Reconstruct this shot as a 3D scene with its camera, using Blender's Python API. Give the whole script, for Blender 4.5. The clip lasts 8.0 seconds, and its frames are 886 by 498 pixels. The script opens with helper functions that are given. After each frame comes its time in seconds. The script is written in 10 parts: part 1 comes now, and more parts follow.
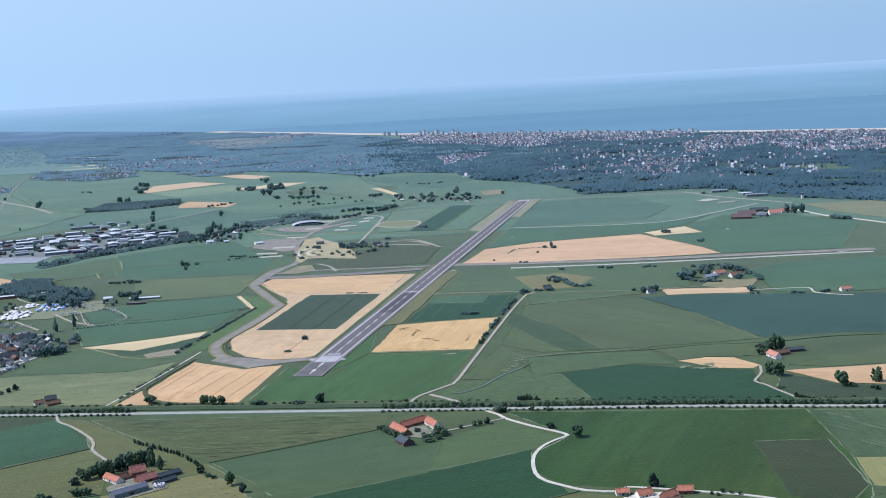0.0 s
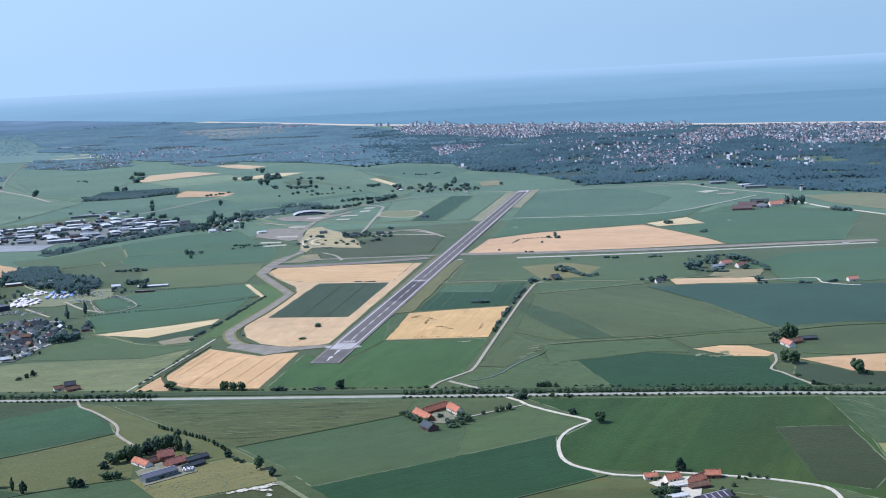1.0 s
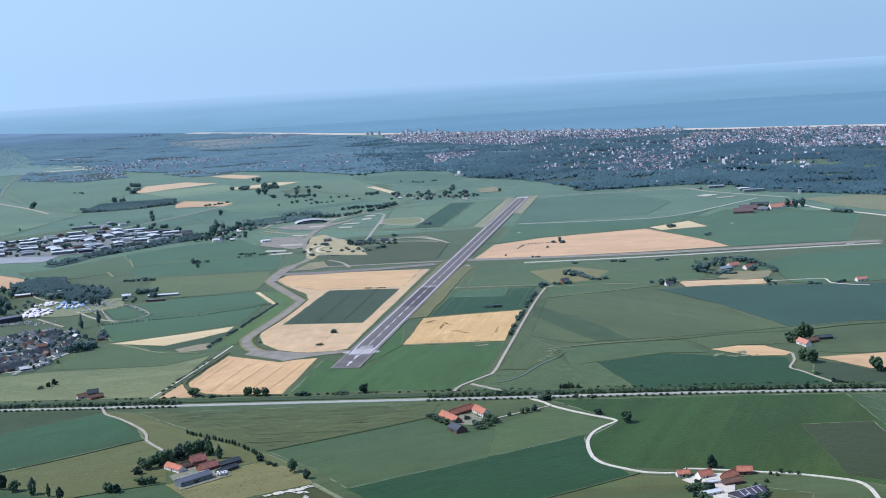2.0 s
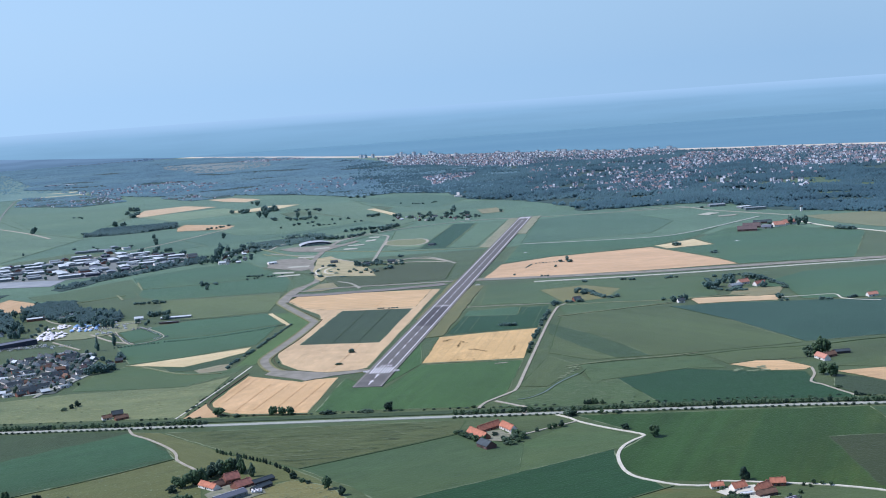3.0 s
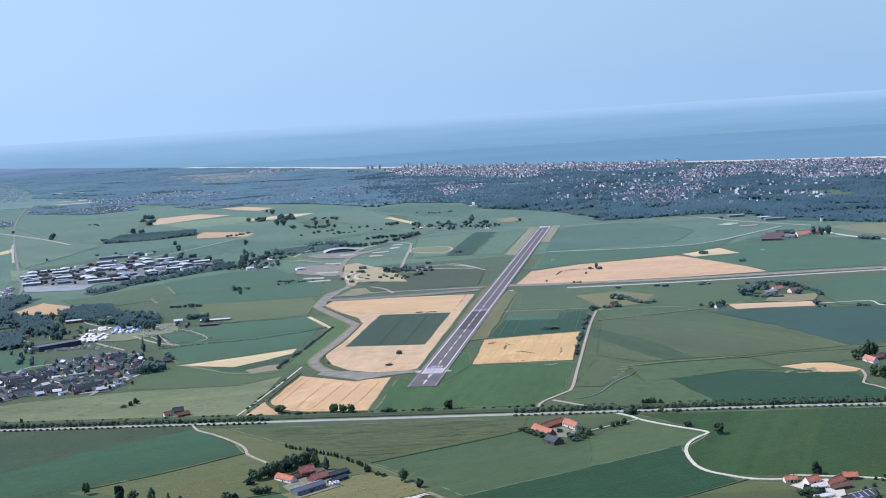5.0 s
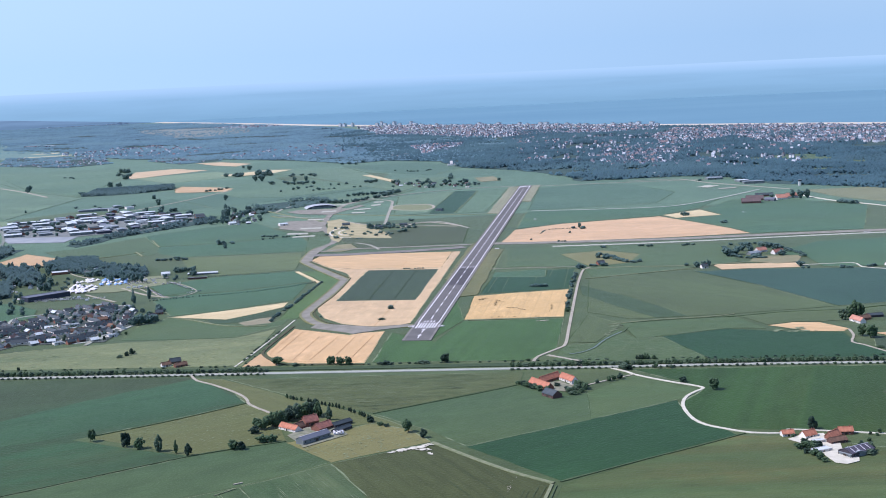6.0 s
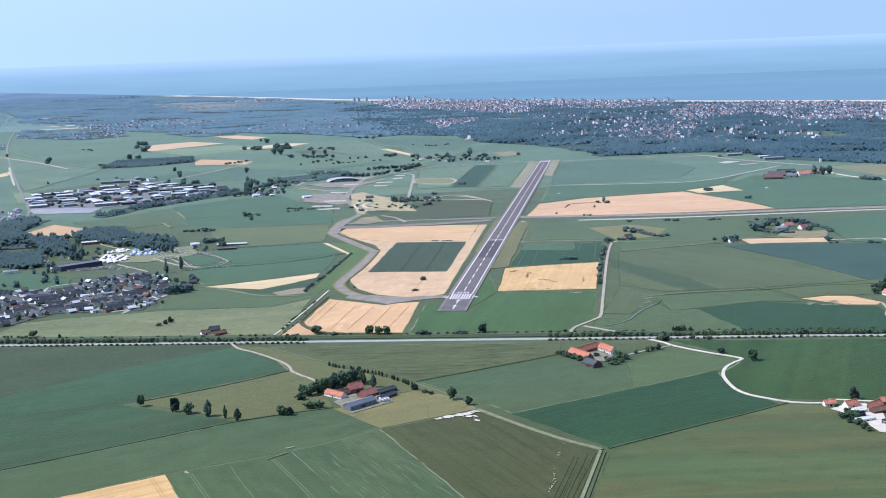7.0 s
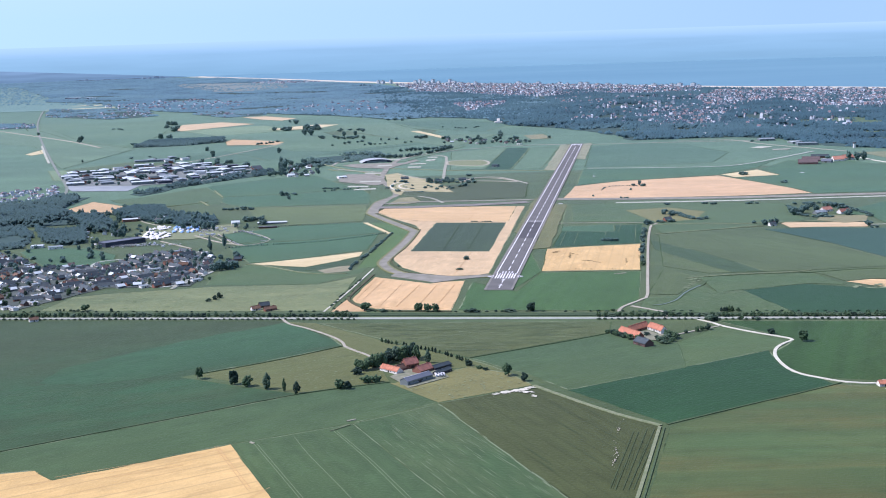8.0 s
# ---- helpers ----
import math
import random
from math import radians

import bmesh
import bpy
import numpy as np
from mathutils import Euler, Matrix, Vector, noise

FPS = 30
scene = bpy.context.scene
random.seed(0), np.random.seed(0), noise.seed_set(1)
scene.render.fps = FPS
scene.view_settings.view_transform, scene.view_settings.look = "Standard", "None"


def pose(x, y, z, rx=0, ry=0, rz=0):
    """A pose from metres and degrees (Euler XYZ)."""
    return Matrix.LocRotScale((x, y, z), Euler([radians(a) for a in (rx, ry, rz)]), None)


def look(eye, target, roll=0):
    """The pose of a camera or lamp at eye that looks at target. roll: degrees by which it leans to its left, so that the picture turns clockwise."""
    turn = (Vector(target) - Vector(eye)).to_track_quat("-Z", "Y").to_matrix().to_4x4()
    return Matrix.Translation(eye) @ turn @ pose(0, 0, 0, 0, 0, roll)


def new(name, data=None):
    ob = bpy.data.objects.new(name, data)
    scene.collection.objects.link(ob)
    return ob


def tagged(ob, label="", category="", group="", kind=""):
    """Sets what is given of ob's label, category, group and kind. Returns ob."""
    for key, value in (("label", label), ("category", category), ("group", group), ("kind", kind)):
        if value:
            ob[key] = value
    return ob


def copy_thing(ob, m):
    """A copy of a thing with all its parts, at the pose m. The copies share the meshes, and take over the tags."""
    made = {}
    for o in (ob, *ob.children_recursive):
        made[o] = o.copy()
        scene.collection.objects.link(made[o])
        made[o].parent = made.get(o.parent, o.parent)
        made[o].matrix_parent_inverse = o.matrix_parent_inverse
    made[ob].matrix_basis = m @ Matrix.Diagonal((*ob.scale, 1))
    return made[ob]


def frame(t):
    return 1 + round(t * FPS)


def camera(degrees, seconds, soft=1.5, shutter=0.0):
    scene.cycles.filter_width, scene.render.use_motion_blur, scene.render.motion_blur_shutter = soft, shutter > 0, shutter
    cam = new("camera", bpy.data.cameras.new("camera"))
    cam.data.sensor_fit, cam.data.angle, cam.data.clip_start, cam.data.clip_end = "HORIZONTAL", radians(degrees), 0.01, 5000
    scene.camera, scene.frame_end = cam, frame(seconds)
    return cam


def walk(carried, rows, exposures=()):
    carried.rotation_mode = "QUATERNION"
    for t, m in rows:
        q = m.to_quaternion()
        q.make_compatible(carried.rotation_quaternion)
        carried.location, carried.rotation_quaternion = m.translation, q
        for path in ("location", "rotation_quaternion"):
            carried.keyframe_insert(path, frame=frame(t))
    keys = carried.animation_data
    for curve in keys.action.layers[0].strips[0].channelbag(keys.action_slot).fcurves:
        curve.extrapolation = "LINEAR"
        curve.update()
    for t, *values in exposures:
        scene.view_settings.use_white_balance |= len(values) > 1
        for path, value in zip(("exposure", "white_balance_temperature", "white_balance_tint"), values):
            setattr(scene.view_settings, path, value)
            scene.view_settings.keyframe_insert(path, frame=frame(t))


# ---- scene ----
# the camera flies past at about a hundred metres, one quarter of true size
cam = camera(36.29, 8.0, soft=1.0)
PATH = [
    (0.0, look((0.00, 0.00, 100.00), (-0.00, 992.66, -20.94), -3.308)),
    (0.5, look((-5.39, -1.50, 99.99), (-8.68, 990.73, -24.37), -3.173)),
    (1.0, look((-11.04, -3.38, 99.75), (-1.07, 988.41, -27.79), -3.006)),
    (1.5, look((-16.72, -5.40, 99.56), (-0.26, 986.17, -29.00), -3.515)),
    (1.7, look((-18.95, -6.17, 99.52), (-0.63, 985.59, -27.24), -3.502)),
    (2.8, look((-31.24, -10.29, 99.33), (-4.57, 983.48, -8.91), -4.106)),
    (3.0, look((-33.48, -11.03, 99.28), (-4.75, 982.94, -6.50), -4.108)),
    (3.5, look((-39.22, -12.75, 98.76), (-5.76, 981.83, 0.27), -3.556)),
    (4.0, look((-44.96, -14.38, 98.35), (-17.39, 980.50, 1.10), -4.064)),
    (4.2, look((-47.26, -15.03, 98.21), (-25.64, 979.95, 0.59), -4.414)),
    (5.3, look((-59.23, -20.00, 97.34), (-19.34, 974.56, 1.12), -3.269)),
    (5.5, look((-61.42, -20.83, 97.24), (-15.55, 972.61, -7.55), -3.156)),
    (6.0, look((-66.82, -22.81, 97.09), (-11.10, 967.51, -30.10), -2.675)),
    (6.5, look((-72.29, -24.57, 96.64), (-19.40, 964.79, -38.86), -2.497)),
    (7.0, look((-77.90, -26.56, 96.40), (-28.28, 961.69, -48.16), -2.297)),
    (7.5, look((-83.63, -28.53, 95.86), (-42.11, 958.71, -57.86), -2.408)),
    (8.0, look((-89.12, -30.23, 95.50), (-53.21, 956.91, -60.23), -1.798)),
]
EXPOSURES = [(0.0, 0.42, 5960, 21), (1.0, 0.47, 5960, 21), (3.5, 0.38, 5920, 20), (4.2, 0.39, 5960, 21), (5.5, 0.53, 6040, 25), (8.0, 0.73, 6060, 26)]
walk(cam, PATH, EXPOSURES)

# ---- light ----
SUN_ELEVATION, SUN_AZIMUTH = 50.0, 267.0     # degrees; azimuth clockwise from +y

world = bpy.data.worlds.new("sky")
scene.world = world
world.use_nodes = True
wn, wl = world.node_tree.nodes, world.node_tree.links
sky = wn.new("ShaderNodeTexSky")
sky.sky_type = "NISHITA"
sky.sun_disc = False
sky.sun_elevation, sky.sun_rotation = radians(SUN_ELEVATION), radians(SUN_AZIMUTH)
sky.altitude, sky.air_density, sky.dust_density, sky.ozone_density = 100, 1.0, 0.6, 2.5
# summer haze: a pale blue veil low over the horizon
up = wn.new("ShaderNodeSeparateXYZ")
wl.new(wn.new("ShaderNodeTexCoord").outputs["Generated"], up.inputs[0])
veil = wn.new("ShaderNodeMapRange")
veil.inputs["From Min"].default_value, veil.inputs["From Max"].default_value = 0.02, 0.45
wl.new(up.outputs["Z"], veil.inputs["Value"])
tint = wn.new("ShaderNodeMix")
tint.data_type = "RGBA"
# a little brighter towards the sun's side
side = wn.new("ShaderNodeMapRange")
side.inputs["From Min"].default_value, side.inputs["From Max"].default_value = -0.4, 0.3
wl.new(up.outputs["X"], side.inputs["Value"])
glare = wn.new("ShaderNodeMix")
glare.data_type = "RGBA"
glare.inputs[6].default_value, glare.inputs[7].default_value = (2.88, 4.52, 5.82, 1), (2.12, 3.5, 4.62, 1)
wl.new(side.outputs["Result"], glare.inputs[0])
wl.new(glare.outputs[2], tint.inputs[6])
wl.new(veil.outputs["Result"], tint.inputs[0])
wl.new(sky.outputs["Color"], tint.inputs[7])
wl.new(tint.outputs[2], wn["Background"].inputs["Color"])
wn["Background"].inputs["Strength"].default_value = 0.115

sun = new("sun", bpy.data.lights.new("sun", "SUN"))
sun.data.energy, sun.data.angle, sun.data.color = 3.15, radians(0.5), (1.0, 0.955, 0.89)
az, el = radians(SUN_AZIMUTH), radians(SUN_ELEVATION)
sun.matrix_world = look((math.sin(az) * math.cos(el) * 900, math.cos(az) * math.cos(el) * 900, math.sin(el) * 900), (0, 0, 0))



# ---- materials ----
def lin(r, g, b, k=0.85):
    return tuple(k * (c / 255 / 12.92 if c < 10.3 else ((c / 255 + 0.055) / 1.055) ** 2.4) for c in (r, g, b))


def node_material(name, roughness=0.9, metal=0.0, specular=0.3):
    m = bpy.data.materials.new(name)
    m.use_nodes = True
    b = m.node_tree.nodes["Principled BSDF"]
    b.inputs["Roughness"].default_value = roughness
    b.inputs["Metallic"].default_value = metal
    b.inputs["Specular IOR Level"].default_value = specular
    return m, m.node_tree.nodes, m.node_tree.links, b


def mix_rgb(n, l, fac, a, b, mode="MIX"):
    x = n.new("ShaderNodeMix")
    x.data_type, x.blend_type = "RGBA", mode
    for slot, v in ((0, fac), (6, a), (7, b)):
        if hasattr(v, "is_linked"):
            l.new(v, x.inputs[slot])
        elif slot == 0:
            x.inputs[0].default_value = v
        else:
            x.inputs[slot].default_value = (*v[:3], 1)
    return x.outputs[2]


def noise_fac(n, l, coord, scale, low, high, detail=4.0, stretch=None):
    t = n.new("ShaderNodeTexNoise")
    t.inputs["Scale"].default_value, t.inputs["Detail"].default_value = scale, detail
    if stretch:
        mp = n.new("ShaderNodeMapping")
        mp.inputs["Scale"].default_value = stretch
        l.new(coord, mp.inputs["Vector"])
        coord = mp.outputs["Vector"]
    l.new(coord, t.inputs["Vector"])
    r = n.new("ShaderNodeMapRange")
    r.inputs["From Min"].default_value, r.inputs["From Max"].default_value = low, high
    l.new(t.outputs["Fac"], r.inputs["Value"])
    return r.outputs["Result"]


def scaled(n, l, value, k):
    m = n.new("ShaderNodeMath")
    m.operation = "MULTIPLY"
    m.inputs[1].default_value = k
    l.new(value, m.inputs[0])
    return m.outputs[0]


def muted(c, k=0.08):
    g = 0.3 * c[0] + 0.6 * c[1] + 0.1 * c[2]
    return tuple(v + (g - v) * k for v in c)


def sheen(b, weight, spread, tint=(0.92, 0.98, 0.95, 1)):
    """Pale shine of leaves and stalks at grazing views, raised to imitate haze."""
    b.inputs["Sheen Weight"].default_value = weight
    b.inputs["Sheen Roughness"].default_value = spread
    b.inputs["Sheen Tint"].default_value = tint


def crop(name, base, other, rows=0.25, spacing=3.0, patch=0.02, tram=0.16, bands=0.0, shine=0.35):
    """Ground cover: large patches, grain drawn out along the rows, and sowing lines along local x."""
    m, n, l, b = node_material(name, 0.95, 0, 0.12)
    sheen(b, shine, 0.22)
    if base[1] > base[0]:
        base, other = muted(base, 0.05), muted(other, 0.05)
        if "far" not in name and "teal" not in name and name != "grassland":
            # distance haze by colour: nearer crops are painted darker and yellower than far ones
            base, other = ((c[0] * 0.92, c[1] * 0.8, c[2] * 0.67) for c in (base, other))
    co = n.new("ShaderNodeTexCoord").outputs["Object"]
    c = mix_rgb(n, l, noise_fac(n, l, co, patch, 0.38, 0.62, 5, (0.3, 1.0, 1.0)), base, other)
    streak = noise_fac(n, l, co, 0.5, 0.3, 0.7, 5, (0.05, 1.0, 1.0))
    dark, pale = tuple(v * 0.62 for v in base), tuple(min(1, v * 1.4) for v in base)
    c = mix_rgb(n, l, scaled(n, l, streak, rows), c, dark)
    c = mix_rgb(n, l, scaled(n, l, noise_fac(n, l, co, 0.13, 0.45, 0.75, 6, (0.4, 1.0, 1.0)), 0.5), c, dark)
    c = mix_rgb(n, l, scaled(n, l, noise_fac(n, l, co, 0.09, 0.5, 0.8, 6), 0.4), c, pale)
    c = mix_rgb(n, l, scaled(n, l, noise_fac(n, l, co, 1.2, 0.45, 0.7, 8), 0.2), c, pale)
    c = mix_rgb(n, l, scaled(n, l, noise_fac(n, l, co, 2.1, 0.5, 0.75, 8), 0.18), c, dark)
    c = mix_rgb(n, l, scaled(n, l, noise_fac(n, l, co, 0.05, 0.45, 0.7, 3, (0.12, 1.0, 1.0)), 0.42), c, dark)
    c = mix_rgb(n, l, scaled(n, l, noise_fac(n, l, co, 0.031, 0.5, 0.72, 3, (0.2, 1.0, 1.0)), 0.4), c, pale)
    if bands:
        c = mix_rgb(n, l, scaled(n, l, noise_fac(n, l, co, 0.075, 0.47, 0.53, 1, (0.02, 1.0, 1.0)), bands), c, pale)
        c = mix_rgb(n, l, scaled(n, l, noise_fac(n, l, co, 0.033, 0.5, 0.55, 1, (0.03, 1.0, 1.0)), bands), c, dark)
    # thin and thick growth: soft uneven blotches, and damp hollows
    c = mix_rgb(n, l, scaled(n, l, noise_fac(n, l, co, 0.24, 0.52, 0.7, 7, (0.55, 1.0, 1.0)), 0.38), c, dark)
    c = mix_rgb(n, l, scaled(n, l, noise_fac(n, l, co, 0.42, 0.54, 0.72, 7, (0.3, 1.0, 1.0)), 0.34), c, pale)
    c = mix_rgb(n, l, scaled(n, l, noise_fac(n, l, co, 0.017, 0.5, 0.66, 2), 0.3), c, dark)
    if tram:
        w = n.new("ShaderNodeTexWave")
        w.bands_direction = "Y"
        w.inputs["Scale"].default_value = math.pi / 10 / spacing
        w.inputs["Distortion"].default_value, w.inputs["Detail Scale"].default_value = 0.6, 0.05
        l.new(co, w.inputs["Vector"])
        r = n.new("ShaderNodeMapRange")
        r.inputs["From Min"].default_value, r.inputs["From Max"].default_value = 0.93, 1.0
        l.new(w.outputs["Fac"], r.inputs["Value"])
        c = mix_rgb(n, l, scaled(n, l, r.outputs["Result"], tram), c, dark)
    l.new(c, b.inputs["Base Color"])
    bp = n.new("ShaderNodeBump")
    bp.inputs["Strength"].default_value, bp.inputs["Distance"].default_value = 0.3, 0.3
    l.new(noise_fac(n, l, co, 1.3, 0.2, 0.8, 6), bp.inputs["Height"])
    l.new(bp.outputs["Normal"], b.inputs["Normal"])
    return m


def plain(name, base, other=None, roughness=0.8, scale=0.4, metal=0.0, specular=0.3, vary=0.0):
    m, n, l, b = node_material(name, roughness, metal, specular)
    co = n.new("ShaderNodeTexCoord").outputs["Object"]
    c = mix_rgb(n, l, noise_fac(n, l, co, scale, 0.35, 0.65, 6), base, other or tuple(v * 0.8 for v in base))
    c = mix_rgb(n, l, scaled(n, l, noise_fac(n, l, co, scale * 9, 0.4, 0.7, 4), 0.3), c, tuple(v * 0.7 for v in base))
    if vary:
        o = n.new("ShaderNodeObjectInfo")
        c = mix_rgb(n, l, scaled(n, l, o.outputs["Random"], vary), c, tuple(v * 0.45 for v in base))
    l.new(c, b.inputs["Base Color"])
    return m


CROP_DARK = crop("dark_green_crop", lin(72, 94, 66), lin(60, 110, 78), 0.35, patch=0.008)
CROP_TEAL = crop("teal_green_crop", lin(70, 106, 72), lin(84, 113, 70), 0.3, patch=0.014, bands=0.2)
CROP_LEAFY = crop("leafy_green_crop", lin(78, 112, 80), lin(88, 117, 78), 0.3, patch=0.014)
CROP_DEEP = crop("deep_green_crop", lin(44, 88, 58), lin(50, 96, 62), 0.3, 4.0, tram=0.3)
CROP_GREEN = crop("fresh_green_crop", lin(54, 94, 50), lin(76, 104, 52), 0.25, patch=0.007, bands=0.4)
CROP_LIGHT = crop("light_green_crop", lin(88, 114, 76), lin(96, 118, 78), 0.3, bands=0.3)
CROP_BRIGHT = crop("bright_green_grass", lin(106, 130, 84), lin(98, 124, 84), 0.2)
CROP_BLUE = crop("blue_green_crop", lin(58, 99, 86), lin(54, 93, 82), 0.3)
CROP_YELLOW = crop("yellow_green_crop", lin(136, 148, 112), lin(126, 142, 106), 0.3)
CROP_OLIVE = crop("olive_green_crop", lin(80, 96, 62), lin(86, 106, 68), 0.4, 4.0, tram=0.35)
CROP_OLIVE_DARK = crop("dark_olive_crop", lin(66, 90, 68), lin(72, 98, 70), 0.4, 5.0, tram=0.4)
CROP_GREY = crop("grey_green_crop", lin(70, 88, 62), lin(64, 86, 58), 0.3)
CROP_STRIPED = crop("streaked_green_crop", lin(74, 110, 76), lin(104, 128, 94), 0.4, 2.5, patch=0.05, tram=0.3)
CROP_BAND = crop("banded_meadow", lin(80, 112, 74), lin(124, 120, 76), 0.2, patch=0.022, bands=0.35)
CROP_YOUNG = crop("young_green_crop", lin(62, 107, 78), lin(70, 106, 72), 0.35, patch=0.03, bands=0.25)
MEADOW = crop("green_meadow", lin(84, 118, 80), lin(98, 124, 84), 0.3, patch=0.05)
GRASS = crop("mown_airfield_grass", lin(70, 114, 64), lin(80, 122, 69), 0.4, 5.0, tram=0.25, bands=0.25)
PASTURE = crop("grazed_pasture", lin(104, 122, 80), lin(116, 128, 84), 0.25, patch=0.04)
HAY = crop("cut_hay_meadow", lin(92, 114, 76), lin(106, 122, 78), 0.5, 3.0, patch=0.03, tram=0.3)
DRY = crop("dry_pasture", lin(136, 144, 98), lin(122, 134, 90), 0.25, patch=0.06)
ROUGH = crop("rough_meadow", lin(132, 152, 112), lin(98, 126, 90), 0.15, patch=0.06, tram=0.0)
WHEAT = crop("ripe_wheat", lin(222, 188, 138), lin(212, 176, 122), 0.3, 6.0, patch=0.04, tram=0.55)
WHEAT_GOLD = crop("golden_wheat", lin(222, 188, 128), lin(208, 172, 112), 0.35, 5.0, patch=0.06, tram=0.3)
WHEAT_ROWS = crop("ripe_wheat_with_wheel_lines", lin(222, 187, 138), lin(212, 176, 122), 0.3, patch=0.04, tram=0.0)
CROP_FRESH = crop("fresh_verge_grass", lin(88, 128, 74), lin(98, 134, 80), 0.25, patch=0.03)
STRAW_RUT = plain("wheel_lines_in_wheat", lin(204, 167, 119), lin(190, 156, 109), 0.95, 1.0)
KERB = plain("weedy_dark_edge", lin(96, 96, 72), lin(80, 84, 60), 0.95, 0.8)
WHEAT_TAN = crop("tan_stubble", lin(216, 188, 144), lin(206, 178, 136), 0.2, patch=0.05)
WHEAT_PALE = crop("pale_stubble", lin(224, 206, 158), lin(206, 186, 136), 0.2)
WHEAT_DULL = crop("dull_wheat", lin(210, 176, 130), lin(200, 168, 122), 0.25)
WHEAT_ORANGE = crop("orange_wheat", lin(220, 184, 140), lin(210, 174, 128), 0.2, patch=0.03)
STRAW = crop("straw_grass", lin(150, 150, 96), lin(140, 146, 92), 0.3)
SCRUB = crop("sandy_scrub", lin(156, 158, 124), lin(124, 140, 104), 0.3, patch=0.08)
CROP_LIGHT2 = crop("dense_green_crop", lin(72, 102, 70), lin(66, 96, 66), 0.3)
WHEAT_NEAR = crop("sunlit_golden_wheat", lin(223, 190, 128), lin(213, 178, 114), 0.3, 6.0, patch=0.05, tram=0.55)
STRAW_DULL = crop("dull_straw", lin(160, 152, 122), lin(140, 138, 108), 0.3)
# the plain's green is lightened to carry the haze of distance
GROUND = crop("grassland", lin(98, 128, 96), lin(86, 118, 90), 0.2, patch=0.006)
TARMAC = plain("worn_tarmac", lin(154, 152, 140), lin(130, 130, 116), 0.9, 0.2)
RUNWAY = plain("runway_asphalt", lin(116, 116, 112), lin(100, 100, 98), 0.9, 0.12)
TYRE_MARKS = plain("rubber_streaked_asphalt", lin(106, 105, 103), lin(120, 119, 116), 0.9, 0.5)
RUNWAY_NEW = plain("fresh_runway_asphalt", lin(92, 92, 92), lin(84, 84, 86), 0.9, 0.12)
SHOULDER = plain("runway_shoulder", lin(140, 138, 132), lin(122, 122, 112), 0.9, 0.12)
CONCRETE = plain("pale_concrete", lin(198, 200, 184), lin(160, 166, 148), 0.9, 0.35)
CONCRETE_DULL = plain("weathered_concrete", lin(168, 168, 154), lin(150, 154, 138), 0.9, 0.2)
ROAD_PALE = plain("pale_road", lin(176, 182, 170), lin(158, 166, 154), 0.9, 0.3)
ROAD_GREY = plain("grey_road", lin(138, 146, 138), lin(124, 134, 122), 0.9, 0.1)
TRACK = plain("gravel_track", lin(186, 180, 164), lin(160, 158, 138), 0.95, 0.5)
TRACK_WHITE = plain("white_concrete_track", lin(220, 218, 200), lin(198, 198, 178), 0.95, 0.5)
TRACK_GRASS = plain("grassy_path", lin(140, 146, 116), lin(116, 130, 94), 0.95, 0.5)
DITCH = plain("reedy_ditch", lin(72, 94, 64), lin(88, 106, 72), 0.9, 0.8)
CANAL = plain("dark_reedy_canal", lin(58, 78, 54), lin(72, 92, 62), 0.9, 0.8)
STREAM = plain("grey_stream_water", lin(96, 112, 104), lin(80, 98, 88), 0.35, 0.6, 0.0, 0.5)
# paler than like crops nearby: the haze of distance is put into these greens
FAR_GREEN = crop("hazed_far_crop", lin(92, 122, 88), lin(108, 134, 96), 0.25, patch=0.012)
FAR_DEEP = crop("hazed_dark_far_crop", lin(78, 110, 82), lin(90, 120, 90), 0.25, patch=0.012)
FAR_PALE = crop("hazed_far_grass", lin(128, 150, 108), lin(116, 140, 104), 0.25, patch=0.012)
FAR_MEADOW = crop("hazed_far_meadow", lin(106, 132, 96), lin(92, 120, 90), 0.25, patch=0.012)
STRAW_WISP = plain("straw_wisps", lin(136, 150, 118), lin(122, 138, 106), 0.95, 1.0)
STRAW_PALE = plain("bleached_grass", lin(172, 174, 126), lin(150, 158, 112), 0.95, 1.0)
WHEEL_RUT = plain("wheel_ruts", lin(66, 86, 58), lin(76, 96, 66), 0.95, 1.0)
WEEDS = plain("dark_margin_weeds", lin(66, 88, 56), lin(80, 102, 66), 0.95, 1.0)
PAINT = plain("white_marking", lin(244, 244, 244), lin(224, 224, 226), 0.8, 1.0)
SAND = plain("beach_sand", lin(216, 208, 190), lin(200, 194, 178), 0.95, 0.02)


# ---- mesh helpers ----
def mesh_from(name, verts, faces, material):
    me = bpy.data.meshes.new(name)
    me.from_pydata([tuple(v) for v in verts], [], [tuple(f) for f in faces])
    me.materials.append(material)
    me.update()
    return me


LAYER = [0.02]


def level():
    LAYER[0] += 0.0018
    return LAYER[0]


